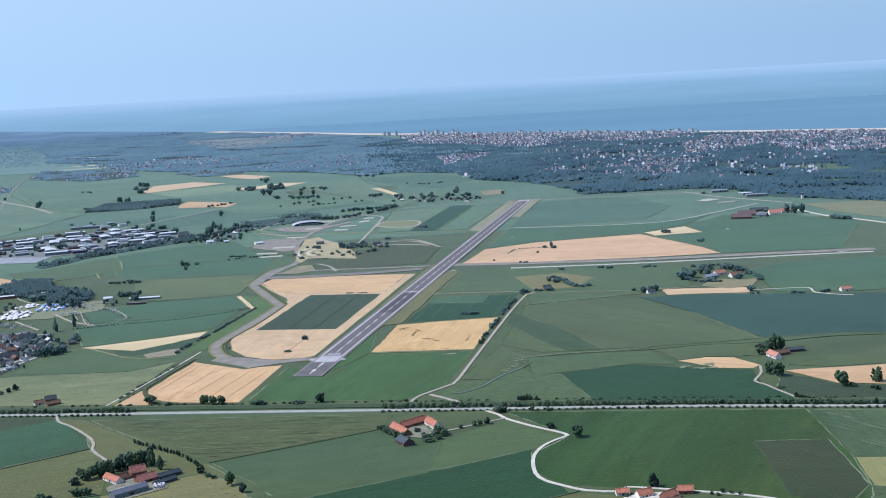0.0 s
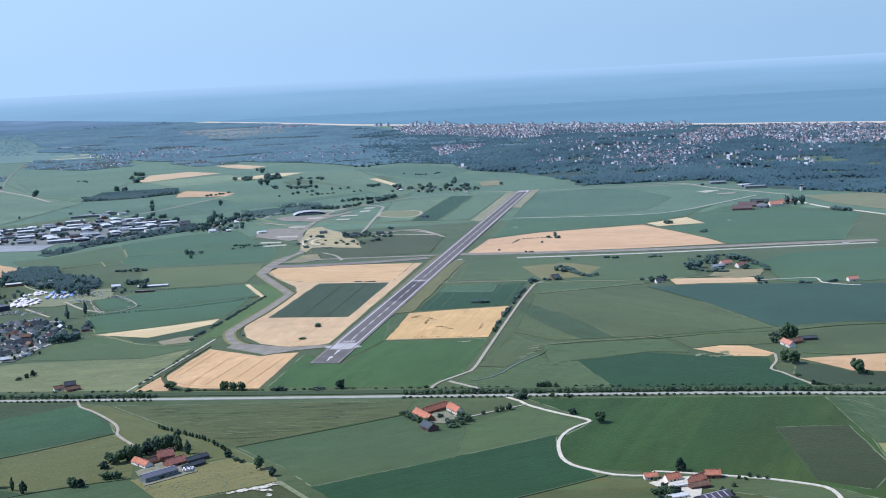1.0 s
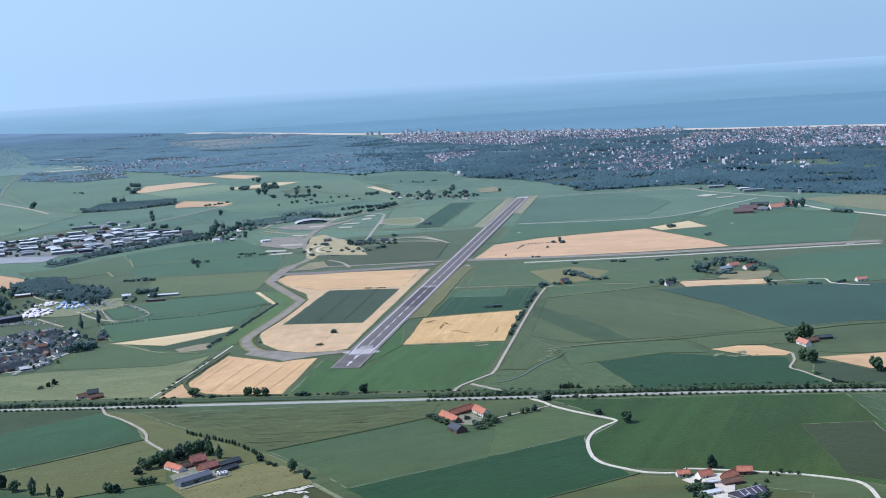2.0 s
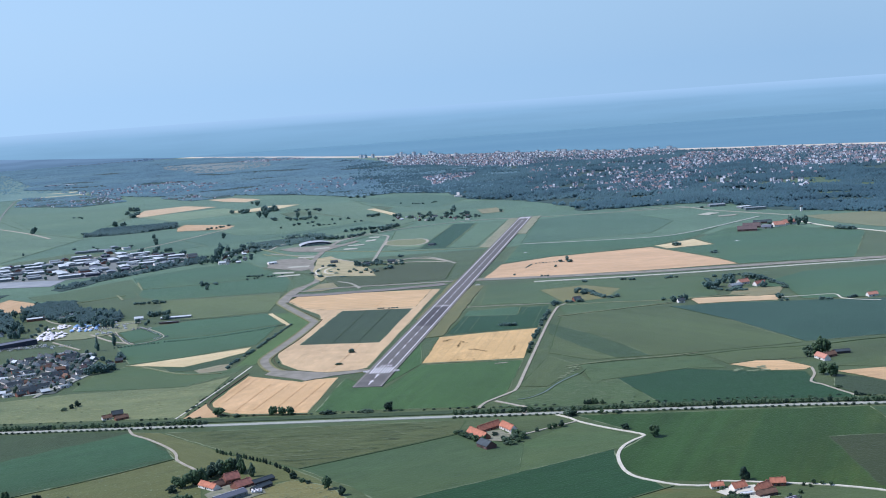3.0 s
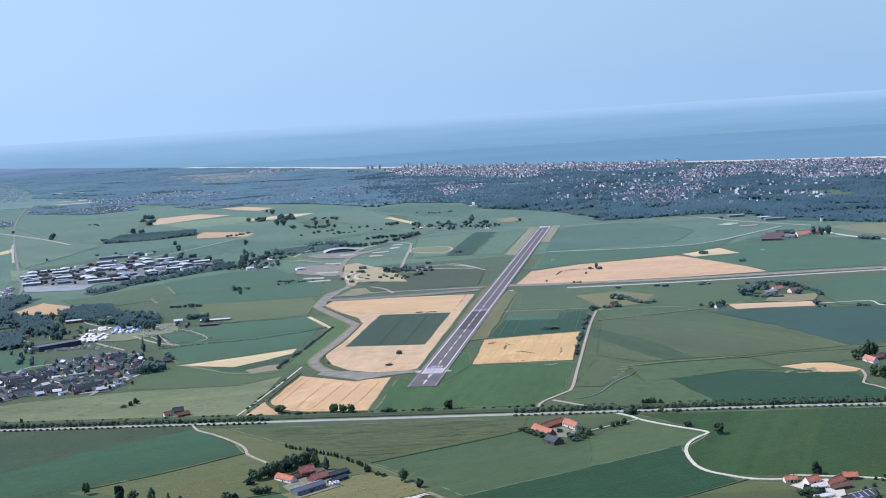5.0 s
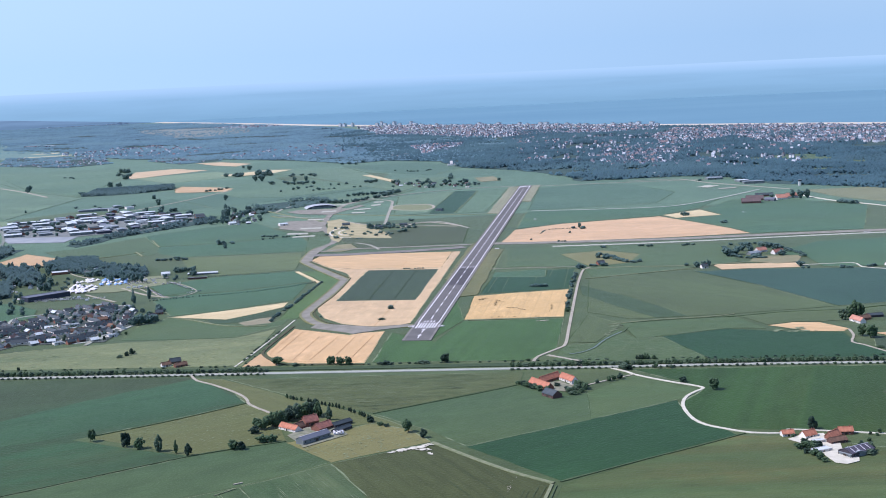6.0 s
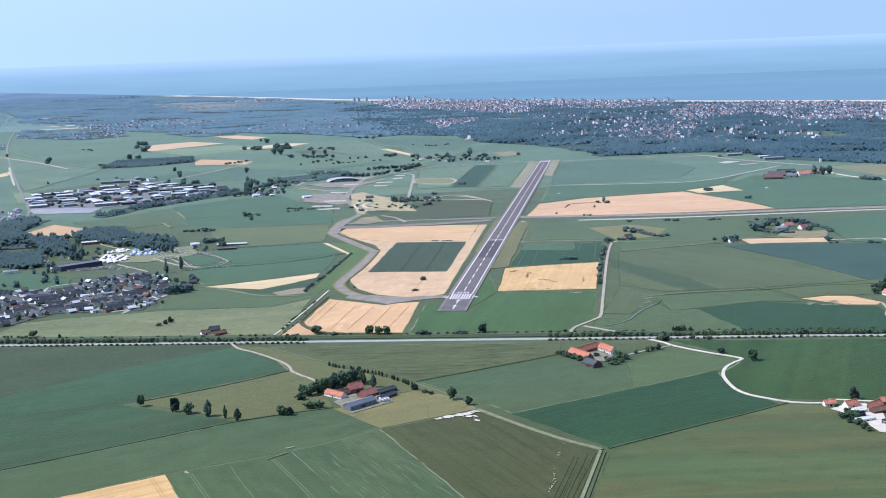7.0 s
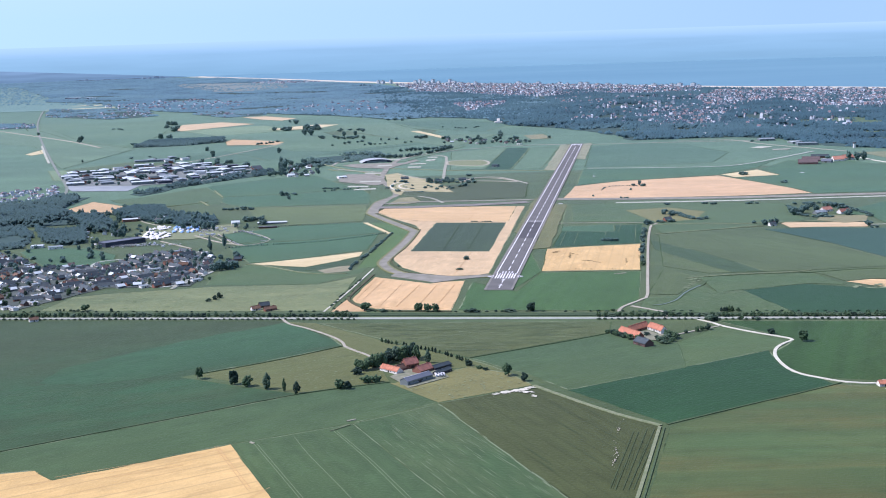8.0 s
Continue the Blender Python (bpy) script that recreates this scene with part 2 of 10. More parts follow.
def slab(name, pts, z, material, angle=0.0, thick=0.05):
    """A low slab over the polygon pts, its local x along angle."""
    cx, cy = sum(p[0] for p in pts) / len(pts), sum(p[1] for p in pts) / len(pts)
    c, s = math.cos(radians(angle)), math.sin(radians(angle))
    loc = [((x - cx) * c + (y - cy) * s, -(x - cx) * s + (y - cy) * c) for x, y in pts]
    bm = bmesh.new()
    top = bm.faces.new([bm.verts.new((x, y, 0)) for x, y in loc])
    ext = bmesh.ops.extrude_edge_only(bm, edges=list(top.edges))
    for v in ext["geom"]:
        if isinstance(v, bmesh.types.BMVert):
            v.co.z = -thick
    bmesh.ops.triangulate(bm, faces=[f for f in bm.faces if len(f.verts) > 4])
    bmesh.ops.recalc_face_normals(bm, faces=bm.faces)
    me = bpy.data.meshes.new(name)
    bm.to_mesh(me)
    bm.free()
    me.materials.append(material)
    ob = new(name, me)
    ob.matrix_world = pose(cx, cy, z, 0, 0, angle)
    return ob


def rough_edge(pts, step=14.0, amount=0.35):
    """Breaks long straight edges up a little, as field margins are."""
    out = []
    for i, (x, y) in enumerate(pts):
        u, v = pts[(i + 1) % len(pts)]
        d = math.hypot(u - x, v - y)
        k = max(1, min(14, int(d / step)))
        for j in range(k):
            f = j / k
            a = amount if j else 0
            out.append((x + (u - x) * f + random.uniform(-a, a), y + (v - y) * f + random.uniform(-a, a)))
    return out


def edge_growth(ob, pts, z):
    """Unploughed edges: broken, uneven streaks of pale dry grass and dark weeds along the sides of a field."""
    strokes = {"pale_margin": [], "dark_margin": []}
    for (x, y), (u, v) in zip(pts, pts[1:] + pts[:1]):
        d = math.hypot(u - x, v - y)
        if d < 4:
            continue
        ax, ay = (u - x) / d, (v - y) / d
        kind, wide, gap, at = random.choice(("pale_margin", "dark_margin")), random.uniform(0.1, 0.34), random.uniform(0.02, 0.25), 0.0
        far = min(2.5, max(1.0, (y + v) / 1000))
        while at < d:
            run = min(random.uniform(2, 11) * far, d - at)
            if random.random() > gap:
                w, off = wide * far * random.uniform(0.5, 1.2), random.uniform(-0.25, 0.25)
                b = at + run
                strokes[kind].append([(x + ax * p - ay * q, y + ay * p + ax * q, z) for p, q in ((max(0, at - run * 0.3), off), (at + run * 0.3, off - w), (min(d, b + run * 0.3), off), (at + run * 0.7, off + w))])
            at += run
    for kind, quads in strokes.items():
        if quads:
            marks = new(kind, mesh_from(kind, [p for q in quads for p in q], [(4 * k, 4 * k + 1, 4 * k + 2, 4 * k + 3) for k in range(len(quads))], STRAW_WISP if kind == "pale_margin" else WEEDS))
            marks.parent = ob
            marks.matrix_parent_inverse = ob.matrix_world.inverted()


def field(name, material, angle, pts):
    z = level()
    ob = slab(name, rough_edge(pts), z, material, angle)
    edge_growth(ob, pts, z + 0.006)
    words = material.name.replace("_", " ")
    return tagged(ob, f"{words} in a flat farm field with straight margins", "field", kind="structure")


def smooth_line(pts, step=3.0):
    """Catmull-Rom through pts."""
    out = []
    for i in range(len(pts) - 1):
        p0, p1, p2, p3 = (Vector(pts[max(0, min(len(pts) - 1, i + k))]) for k in (-1, 0, 1, 2))
        k = max(2, min(12, int((p2 - p1).length / step)))
        for j in range(k):
            t = j / k
            out.append(0.5 * ((2 * p1) + (p2 - p0) * t + (2 * p0 - 5 * p1 + 4 * p2 - p3) * t * t + (3 * p1 - p0 - 3 * p2 + p3) * t ** 3))
    out.append(Vector(pts[-1]))
    return out


def ribbon(name, line, width, z, material, thick=0.5):
    verts, faces = [], []
    for i, p in enumerate(line):
        a, b = line[max(0, i - 1)], line[min(len(line) - 1, i + 1)]
        d = (b - a).normalized()
        nrm = Vector((-d.y, d.x)) * width / 2
        verts += [(*(p + nrm), z), (*(p - nrm), z), (*(p + nrm), z - thick), (*(p - nrm), z - thick)]
    for i in range(len(line) - 1):
        k = i * 4
        faces += [(k + 1, k + 5, k + 4, k), (k, k + 4, k + 6, k + 2), (k + 3, k + 7, k + 5, k + 1)]
    return new(name, mesh_from(name, verts, faces, material))


ROAD_LEVEL = [0.2]


def strip(name, material, width, pts):
    ROAD_LEVEL[0] += 0.0012
    ob = ribbon(name, smooth_line(pts), width, ROAD_LEVEL[0], material, 0.3)
    words = material.name.replace("_", " ")
    return tagged(ob, f"{words} laid as a {name.replace('_', ' ')} between fields", name.split("_")[-1], kind="structure")


MARK_LEVEL = [0.2245]


def mark(name, material, width, pts):
    """A thin wheel line or margin lying flat on a field."""
    MARK_LEVEL[0] += 0.0003
    ob = ribbon(name, smooth_line(pts), width, MARK_LEVEL[0], material, 0.02)
    return tagged(ob, f"{material.name.replace('_', ' ')} drawn as a thin {name.replace('_', ' ')}", "field mark", kind="structure")


# ---- ground, sea, distance ----
FAR = 4030.0
MIDDLE = Vector((-45, -15))
COAST = [(-655, 3965), (-534, 3733), (-353, 3389), (-86, 2880), (421, 2186), (638, 1940), (1400, 1010), (2600, -600), (3550, -1900)]


def disc(name, radius, z, material):
    k = 96
    ring = [(MIDDLE.x + radius * math.cos(i * math.tau / k), MIDDLE.y + radius * math.sin(i * math.tau / k), z) for i in range(k)]
    return new(name, mesh_from(name, ring + [(MIDDLE.x, MIDDLE.y, z)], [(i, (i + 1) % k, k) for i in range(k)], material))


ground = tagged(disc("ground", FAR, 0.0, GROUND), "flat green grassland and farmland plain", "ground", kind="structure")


def sea_material():
    m, n, l, b = node_material("sea_water", 0.6, 0, 0.0)
    co = n.new("ShaderNodeTexCoord").outputs["Object"]
    c = mix_rgb(n, l, noise_fac(n, l, co, 0.0012, 0.3, 0.7, 4, (0.5, 1.6, 1)), lin(106, 146, 164), lin(116, 156, 172))
    l.new(c, b.inputs["Base Color"])
    return m


SEA = sea_material()
coast_line = smooth_line(COAST, 60)
verts, faces, STEPS = [], [], 14
for i, p in enumerate(coast_line):
    a = radians(-9.4 + 127 * i / (len(coast_line) - 1))
    q = MIDDLE + FAR * Vector((math.sin(a), math.cos(a)))
    verts += [(*(p + (q - p) * (j / STEPS)), 0.3) for j in range(STEPS + 1)]
for i in range(len(coast_line) - 1):
    for j in range(STEPS):
        k = i * (STEPS + 1) + j
        faces.append((k, k + 1, k + STEPS + 2, k + STEPS + 1))
sea = tagged(new("sea", mesh_from("sea", verts, faces, SEA)), "calm hazy blue sea beyond the coast", "sea", kind="structure")
beach_line = smooth_line(COAST, 60)
beach = tagged(ribbon("beach", beach_line, 40, 0.45, SAND, 0.4), "pale sandy beach along the sea", "beach", kind="structure")


def backdrop(name, a0, a1, radius, height, material, label):
    """An upright band of distance beyond the last ground, from bearing a0 to a1; height may follow the bearing."""
    verts, faces = [], []
    k = 80
    for i in range(k + 1):
        a = a0 + (a1 - a0) * i / k
        x, y = MIDDLE.x + radius * math.sin(radians(a)), MIDDLE.y + radius * math.cos(radians(a))
        h = height(a) if callable(height) else height
        verts += [(x, y, -1), (x, y, h)]
        if i:
            faces.append((2 * i - 2, 2 * i, 2 * i + 1, 2 * i - 1))
    return tagged(new(name, mesh_from(name, verts, faces, material)), label, "backdrop", kind="structure")


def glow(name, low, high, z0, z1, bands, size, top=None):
    """Self-glowing far band, haze painted in: paler upwards, with long uneven streaks."""
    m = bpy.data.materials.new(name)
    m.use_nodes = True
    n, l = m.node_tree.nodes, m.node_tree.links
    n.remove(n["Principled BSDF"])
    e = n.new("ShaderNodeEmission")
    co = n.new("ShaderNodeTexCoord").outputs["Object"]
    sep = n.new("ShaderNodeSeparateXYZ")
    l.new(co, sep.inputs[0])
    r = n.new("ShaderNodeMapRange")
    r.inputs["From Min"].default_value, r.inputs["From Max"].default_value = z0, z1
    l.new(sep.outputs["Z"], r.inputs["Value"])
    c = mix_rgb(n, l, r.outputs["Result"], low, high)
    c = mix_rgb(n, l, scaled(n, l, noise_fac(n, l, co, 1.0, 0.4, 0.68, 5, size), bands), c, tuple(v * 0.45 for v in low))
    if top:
        # painted fade: the last of the distance melts into the sky
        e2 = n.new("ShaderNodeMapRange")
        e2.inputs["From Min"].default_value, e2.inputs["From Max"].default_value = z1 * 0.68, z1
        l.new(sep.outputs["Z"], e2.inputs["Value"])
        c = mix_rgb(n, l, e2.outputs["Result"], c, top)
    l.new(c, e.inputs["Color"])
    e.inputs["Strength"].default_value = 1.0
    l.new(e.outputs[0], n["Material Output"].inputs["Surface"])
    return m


# upright glowing sheets beyond the ground stand in for far sea and land
backdrop("backdrop_sea", -60, 125, FAR - 6, 97.5, glow("far_sea_glow", (0.155, 0.305, 0.418), (0.224, 0.395, 0.535), 0, 97.5, 0.10, (0.0035, 0.0035, 0.055), (0.285, 0.450, 0.600)), "glowing backdrop of far hazy blue sea up to the horizon")
backdrop("backdrop_coast", -60, -9, FAR - 12, lambda a: 34 * min(2, max(0, (-8.6 - a) / 7.5)), glow("far_land_glow", lin(104, 138, 164, 0.75), lin(124, 158, 188, 0.75), 0, 34, 0.35, (0.006, 0.006, 0.12)), "glowing backdrop of far hazy land along the coast")

# ---- fields ----
NEAR = crop("field_margins", lin(84, 112, 78), lin(96, 118, 80), 0.3, patch=0.03)
tagged(slab("plain", [(-330, 150), (250, 150), (330, 700), (250, 880), (60, 905), (-120, 900), (-330, 700)], 0.012, NEAR), "grassy margins between the farm fields", "ground", kind="structure")
field("dark_crop", CROP_DARK, 25, [(-217.9, 267.7), (-185.7, 287.6), (-148.7, 310.4), (-116.5, 329.9), (-134.6, 341.3), (-152.7, 354.5), (-148.7, 357.2), (-106.6, 386.4), (-111.9, 402.1), (-120.0, 414.8), (-128.6, 428.3), (-294.6, 459.5)])
tagged(slab("young_crop", rough_edge([(-192.9, 353.8), (-190.4, 371.0), (-157.9, 403.6), (-128.4, 425.5), (-124.4, 424.8), (-107.8, 389.8), (-129.8, 376.7), (-149.7, 364.2), (-163.8, 354.3), (-179.2, 350.3)], 4, 0.8), level(), CROP_YOUNG, 33), "young green band sown within the dark crop", "field", kind="structure")
field("pasture", PASTURE, 35, [(-116.5, 330.5), (-91.8, 339.5), (-96.8, 370.3), (-106.6, 385.6), (-148.5, 355.8)])
field("leafy_crop", CROP_LEAFY, 32, [(-217.5, 266.9), (-173.3, 271.7), (-167.6, 264.1), (-130.3, 286.1), (-101.1, 299.7), (-79.9, 315.6), (-91.8, 338.8), (-116.5, 329.6), (-185.5, 287.1), (-217.9, 267.7)])
field("wheat", WHEAT_NEAR, 31, [(-167.5, 263.7), (-173.2, 271.3), (-216.9, 265.2), (-193.7, 207.3), (-101.1, 196.7), (-130.2, 285.6)])
field("tramline_crop", CROP_LEAFY, -72, [(-101.1, 196.7), (-64.9, 198.3), (-101.1, 298.7), (-129.9, 285.4)])
field("striped_crop", CROP_STRIPED, -70, [(-64.9, 198.3), (-53.5, 193.7), (-47.4, 212.3), (-79.2, 313.8), (-100.9, 298.9)])
field("olive_crop", CROP_OLIVE, -72, [(-47.4, 212.3), (-40.9, 235.7), (-26.3, 285.2), (-53.1, 328.3), (-79.0, 314.6)])
field("meadow", CROP_BAND, -3, [(-50.9, 196.7), (28.4, 191.8), (65.9, 293.7), (38.7, 313.7), (27.4, 317.2), (0.6, 301.6), (-23.6, 285.3)])
field("deep_crop", CROP_DEEP, 29, [(-23.8, 287.8), (0.9, 302.6), (27.2, 317.9), (25.6, 324.8), (20.1, 335.3), (20.3, 348.8), (21.0, 358.4), (-43.8, 322.6)])
field("leafy_crop", CROP_LEAFY, 29, [(-61.9, 355.1), (-51.8, 340.6), (-43.7, 323.2), (-7.1, 342.5), (-2.9, 373.6), (-21.2, 389.9), (-67.7, 363.8)])
field("paddock", MEADOW, 14, [(-7.0, 343.1), (21.2, 359.1), (22.9, 358.5), (30.7, 369.2), (14.6, 393.5), (-2.9, 373.6)])
field("hay_meadow", HAY, -0, [(-89.9, 388.3), (-68.0, 364.6), (-21.8, 390.8), (-17.9, 407.5), (-115.6, 422.2)])
field("hay_meadow", PASTURE, -51, [(-120.0, 415.7), (-111.9, 402.9), (-105.9, 386.3), (-96.8, 370.3), (-83.6, 348.5), (-68.7, 352.8), (-57.1, 344.1), (-68.1, 362.5), (-90.8, 387.6), (-116.6, 422.4), (-127.5, 427.2)])
field("dry_pasture", DRY, 33, [(-79.0, 315.5), (-52.7, 329.5), (-57.2, 342.8), (-68.7, 352.8), (-73.8, 349.5), (-91.8, 337.6)])
field("green_crop", CROP_GREEN, 68, [(16.3, 402.0), (32.7, 371.2), (23.0, 357.0), (20.5, 347.4), (20.6, 336.5), (25.9, 325.7), (34.8, 321.9), (53.0, 314.7), (77.2, 303.4), (90.1, 286.3), (98.2, 309.5), (101.3, 334.8), (103.3, 385.1)])
field("fallow_crop", CROP_GREY, -6, [(77.8, 305.9), (88.3, 296.7), (98.1, 310.9), (99.9, 352.3), (80.6, 354.2)])
field("striped_crop", CROP_STRIPED, -93, [(101.9, 335.2), (140.7, 329.1), (158.9, 371.6), (103.6, 384.3)])
field("dry_pasture", STRAW, -97, [(98.7, 310.3), (126.4, 295.8), (140.0, 327.6), (101.5, 333.7)])
field("rough_meadow", ROUGH, 5, [(-112.6, 442.8), (-104.7, 511.3), (-120.4, 496.8), (-140.6, 498.6), (-165.2, 500.0), (-196.4, 494.4), (-213.7, 488.6), (-220.4, 463.7)])
field("meadow", MEADOW, -5, [(-140.7, 499.8), (-120.5, 498.1), (-103.0, 518.9), (-99.7, 537.8), (-112.3, 519.6), (-131.7, 532.1), (-152.5, 551.1), (-163.1, 537.6), (-164.8, 504.9)])
field("stubble", WHEAT_PALE, 25, [(-137.4, 544.8), (-127.4, 539.7), (-113.4, 552.7), (-104.8, 563.0), (-103.5, 575.5), (-131.2, 561.4), (-152.7, 552.6)])
field("dark_strip", CROP_DARK, 36, [(-131.6, 530.7), (-115.0, 529.8), (-107.7, 539.6), (-103.7, 561.2), (-113.4, 551.2), (-127.3, 538.2), (-137.3, 543.3)])
field("fallow_strip", STRAW_DULL, 33, [(-118.2, 522.3), (-107.8, 525.4), (-106.9, 539.4), (-112.9, 537.8), (-121.6, 529.9)])
field("teal_crop", CROP_TEAL, 17, [(-157.8, 573.8), (-153.0, 555.7), (-131.3, 562.9), (-101.5, 581.7), (-96.1, 632.8), (-126.6, 617.6), (-162.7, 612.0), (-166.6, 598.9)])
field("teal_crop", CROP_TEAL, 15, [(-161.0, 635.7), (-162.9, 613.8), (-126.7, 619.5), (-96.1, 634.7), (-91.0, 639.4), (-103.4, 674.1), (-143.9, 669.7), (-167.0, 652.9)])
field("light_crop", CROP_BRIGHT, 1, [(-160.8, 694.0), (-144.2, 674.1), (-105.3, 679.0), (-103.4, 718.4), (-105.2, 749.8), (-173.5, 753.8)])
field("green_crop", CROP_TEAL, 6, [(-188.7, 777.1), (-174.1, 759.2), (-103.9, 754.9), (-98.2, 778.4), (-108.7, 837.2), (-158.0, 817.6), (-200.2, 815.3)])
field("green_crop", MEADOW, 43, [(-254.4, 796.4), (-229.6, 780.8), (-192.1, 778.1), (-194.7, 813.6), (-213.6, 877.8), (-248.4, 830.0), (-266.0, 820.2)])
field("green_crop", CROP_TEAL, 34, [(-195.1, 816.8), (-158.3, 820.8), (-108.8, 840.5), (-124.5, 873.2), (-142, 928), (-174, 919), (-212.9, 881.0)])
field("wheat", WHEAT_ROWS, 77, [(-97.4, 508.5), (-75.6, 489.2), (-70.4, 492.0), (-61.8, 492.6), (-69.9, 435.9), (-89.9, 440.5), (-96.4, 443.6), (-100.4, 448.3), (-104.4, 457.8), (-105.4, 463.3), (-102.4, 482.3)])
field("wheat", WHEAT_DULL, 77, [(-99.1, 439.2), (-101.6, 445.7), (-107.4, 462.7), (-112.4, 441.7)])
field("stubble", WHEAT_TAN, 80, [(-87.9, 681.0), (-78.0, 656.5), (-76.3, 639.6), (-88.0, 585.2), (-90.2, 565.9), (-89.3, 547.2), (-86.1, 529.0), (-78.6, 513.6), (-66.4, 503.0), (-58.5, 502.6), (-51.1, 507.6), (-15.3, 718.3), (-94.0, 733.4), (-98.0, 712.0)])
field("wheat", WHEAT, -12, [(-87.3, 683.1), (-74.7, 670.8), (-29.9, 659.7), (-19.9, 719.7), (-93.4, 732.5), (-97.7, 714.3)])
field("dark_crop", CROP_OLIVE_DARK, 81, [(-81.9, 571.3), (-47.0, 562.9), (-31.4, 653.9), (-66.9, 662.9)])
field("wheat", WHEAT_GOLD, 78, [(-29.7, 508.2), (9.4, 502.3), (22.0, 568.6), (0.2, 567.2), (-21.0, 564.1)])
field("dark_crop", CROP_DEEP, 80, [(-18.0, 568.8), (-2.4, 569.8), (22.2, 572.1), (34.5, 630.1), (20.6, 630.8), (16.9, 609.3), (-7.6, 616.7)])
field("light_crop", CROP_TEAL, 78, [(-3.7, 641.7), (20.5, 632.2), (16.5, 609.2), (-7.6, 617.0)])
field("verge_meadow", CROP_FRESH, 78, [(-101.6, 671.5), (-90.6, 670.0), (-80.8, 634.0), (-97.3, 532.5), (-104.8, 531.7), (-101.2, 562.4), (-89.3, 628.4)])
field("stubble", WHEAT_PALE, 72, [(-105.1, 672.8), (-102.6, 673.3), (-89.8, 631.7), (-91.3, 626.0)])
field("green_crop", CROP_LIGHT, 80, [(34.9, 634.8), (36.7, 708.2), (8.6, 719.1), (-6.4, 631.4)])
field("grass", GRASS, 73, [(-29.0, 566), (-30.0, 507), (-45.5, 470), (-47, 470), (-31, 566)])
field("grass", GRASS, 73, [(-14.5, 424.8), (-11.0, 428.1), (-2.1, 442.7), (8.9, 498.4), (-30.3, 504.4), (-43.9, 465.5), (-59.2, 488.8), (-67.3, 436.0)])
field("wheat", WHEAT_ORANGE, 7, [(106.1, 730.2), (151.2, 730.3), (147.1, 758.1), (134.9, 800.6), (123.1, 839.6), (57.8, 826.4), (25.3, 807.0), (9.2, 743.0)])
field("stubble", WHEAT_PALE, 38, [(130.8, 826.1), (161.2, 830.0), (156.7, 867.5), (126.8, 845.7)])
field("teal_crop", CROP_TEAL, 9, [(130.6, 822.7), (148.0, 760.9), (152.4, 729.9), (214.2, 721.9), (263.9, 846.2), (245.2, 869.2), (232, 908), (194, 923), (158.6, 868.8), (161.9, 829.7)])
field("olive_field", CROP_YELLOW, 9, [(265, 901), (281.9, 852.4), (295.9, 819.4), (349, 967), (291, 963), (259, 966)])
field("green_crop", CROP_TEAL, -12, [(45, 910), (26.8, 813.1), (58.3, 829.7), (123.9, 843.0), (160.2, 880.3), (193, 942), (171, 919), (137.1, 897.0), (92, 909), (52, 916)])
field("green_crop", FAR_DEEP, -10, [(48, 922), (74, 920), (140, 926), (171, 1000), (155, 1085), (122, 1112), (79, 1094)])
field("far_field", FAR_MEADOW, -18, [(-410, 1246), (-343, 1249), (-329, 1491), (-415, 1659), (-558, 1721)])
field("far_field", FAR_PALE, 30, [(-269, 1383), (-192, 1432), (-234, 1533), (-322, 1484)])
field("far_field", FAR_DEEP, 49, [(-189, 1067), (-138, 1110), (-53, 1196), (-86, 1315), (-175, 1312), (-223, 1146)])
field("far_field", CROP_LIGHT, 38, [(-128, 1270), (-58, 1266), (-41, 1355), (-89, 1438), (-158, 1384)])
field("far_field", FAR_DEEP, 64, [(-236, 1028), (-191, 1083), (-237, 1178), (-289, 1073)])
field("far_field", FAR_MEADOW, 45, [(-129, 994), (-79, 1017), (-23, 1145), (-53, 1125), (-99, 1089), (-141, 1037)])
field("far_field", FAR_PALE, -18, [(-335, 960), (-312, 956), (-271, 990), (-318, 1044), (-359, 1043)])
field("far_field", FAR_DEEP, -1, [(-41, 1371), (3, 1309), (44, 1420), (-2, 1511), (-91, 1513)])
field("sports_field", CROP_TEAL, 31, [(-163.4, 613.3), (-151.0, 624.3), (-166.8, 655.5), (-176.6, 649.7)])
field("light_crop", CROP_LIGHT, -58, [(20.1, 508.5), (33.7, 489.0), (74.4, 487.8), (115.4, 491.5), (101.9, 552.8), (86.0, 598.1), (59.1, 601.5), (35.2, 593.3)])
field("dark_strip", CROP_LIGHT2, -74, [(28.2, 578.3), (40.4, 547.3), (50.8, 511.8), (56.3, 488.7), (43.4, 488.8), (33.8, 518.4), (25.0, 552.2)])
field("blue_crop", CROP_BLUE, -13, [(102.3, 554.2), (116.9, 492.2), (145.9, 494.7), (180.9, 483.0), (217.7, 564.9), (177.1, 578.9), (113.5, 598.0), (86.4, 599.8)])
field("deep_crop", CROP_DEEP, -3, [(44.6, 409.3), (104.3, 395.8), (98.6, 422.2), (99.4, 429.5), (100.4, 439.9), (77.6, 450.1), (63.6, 459.2), (37.6, 451.9)])
field("bright_crop", CROP_LIGHT, 2, [(76.5, 474.2), (79.3, 462.1), (89.7, 464.9), (99.6, 463.4), (109.0, 463.2), (114.2, 483.4), (93.2, 485.4), (74.3, 481.9)])
field("wheat", WHEAT, -30, [(90.3, 445.6), (101.3, 442.7), (104.5, 446.6), (98.8, 460.9), (89.4, 463.9), (79.4, 461.0)])
field("wheat", WHEAT_DULL, 1, [(116.3, 424.5), (120.8, 415.1), (151.7, 403.0), (163.9, 435.1), (143.7, 437.1), (125.3, 436.8), (110.0, 436.6)])
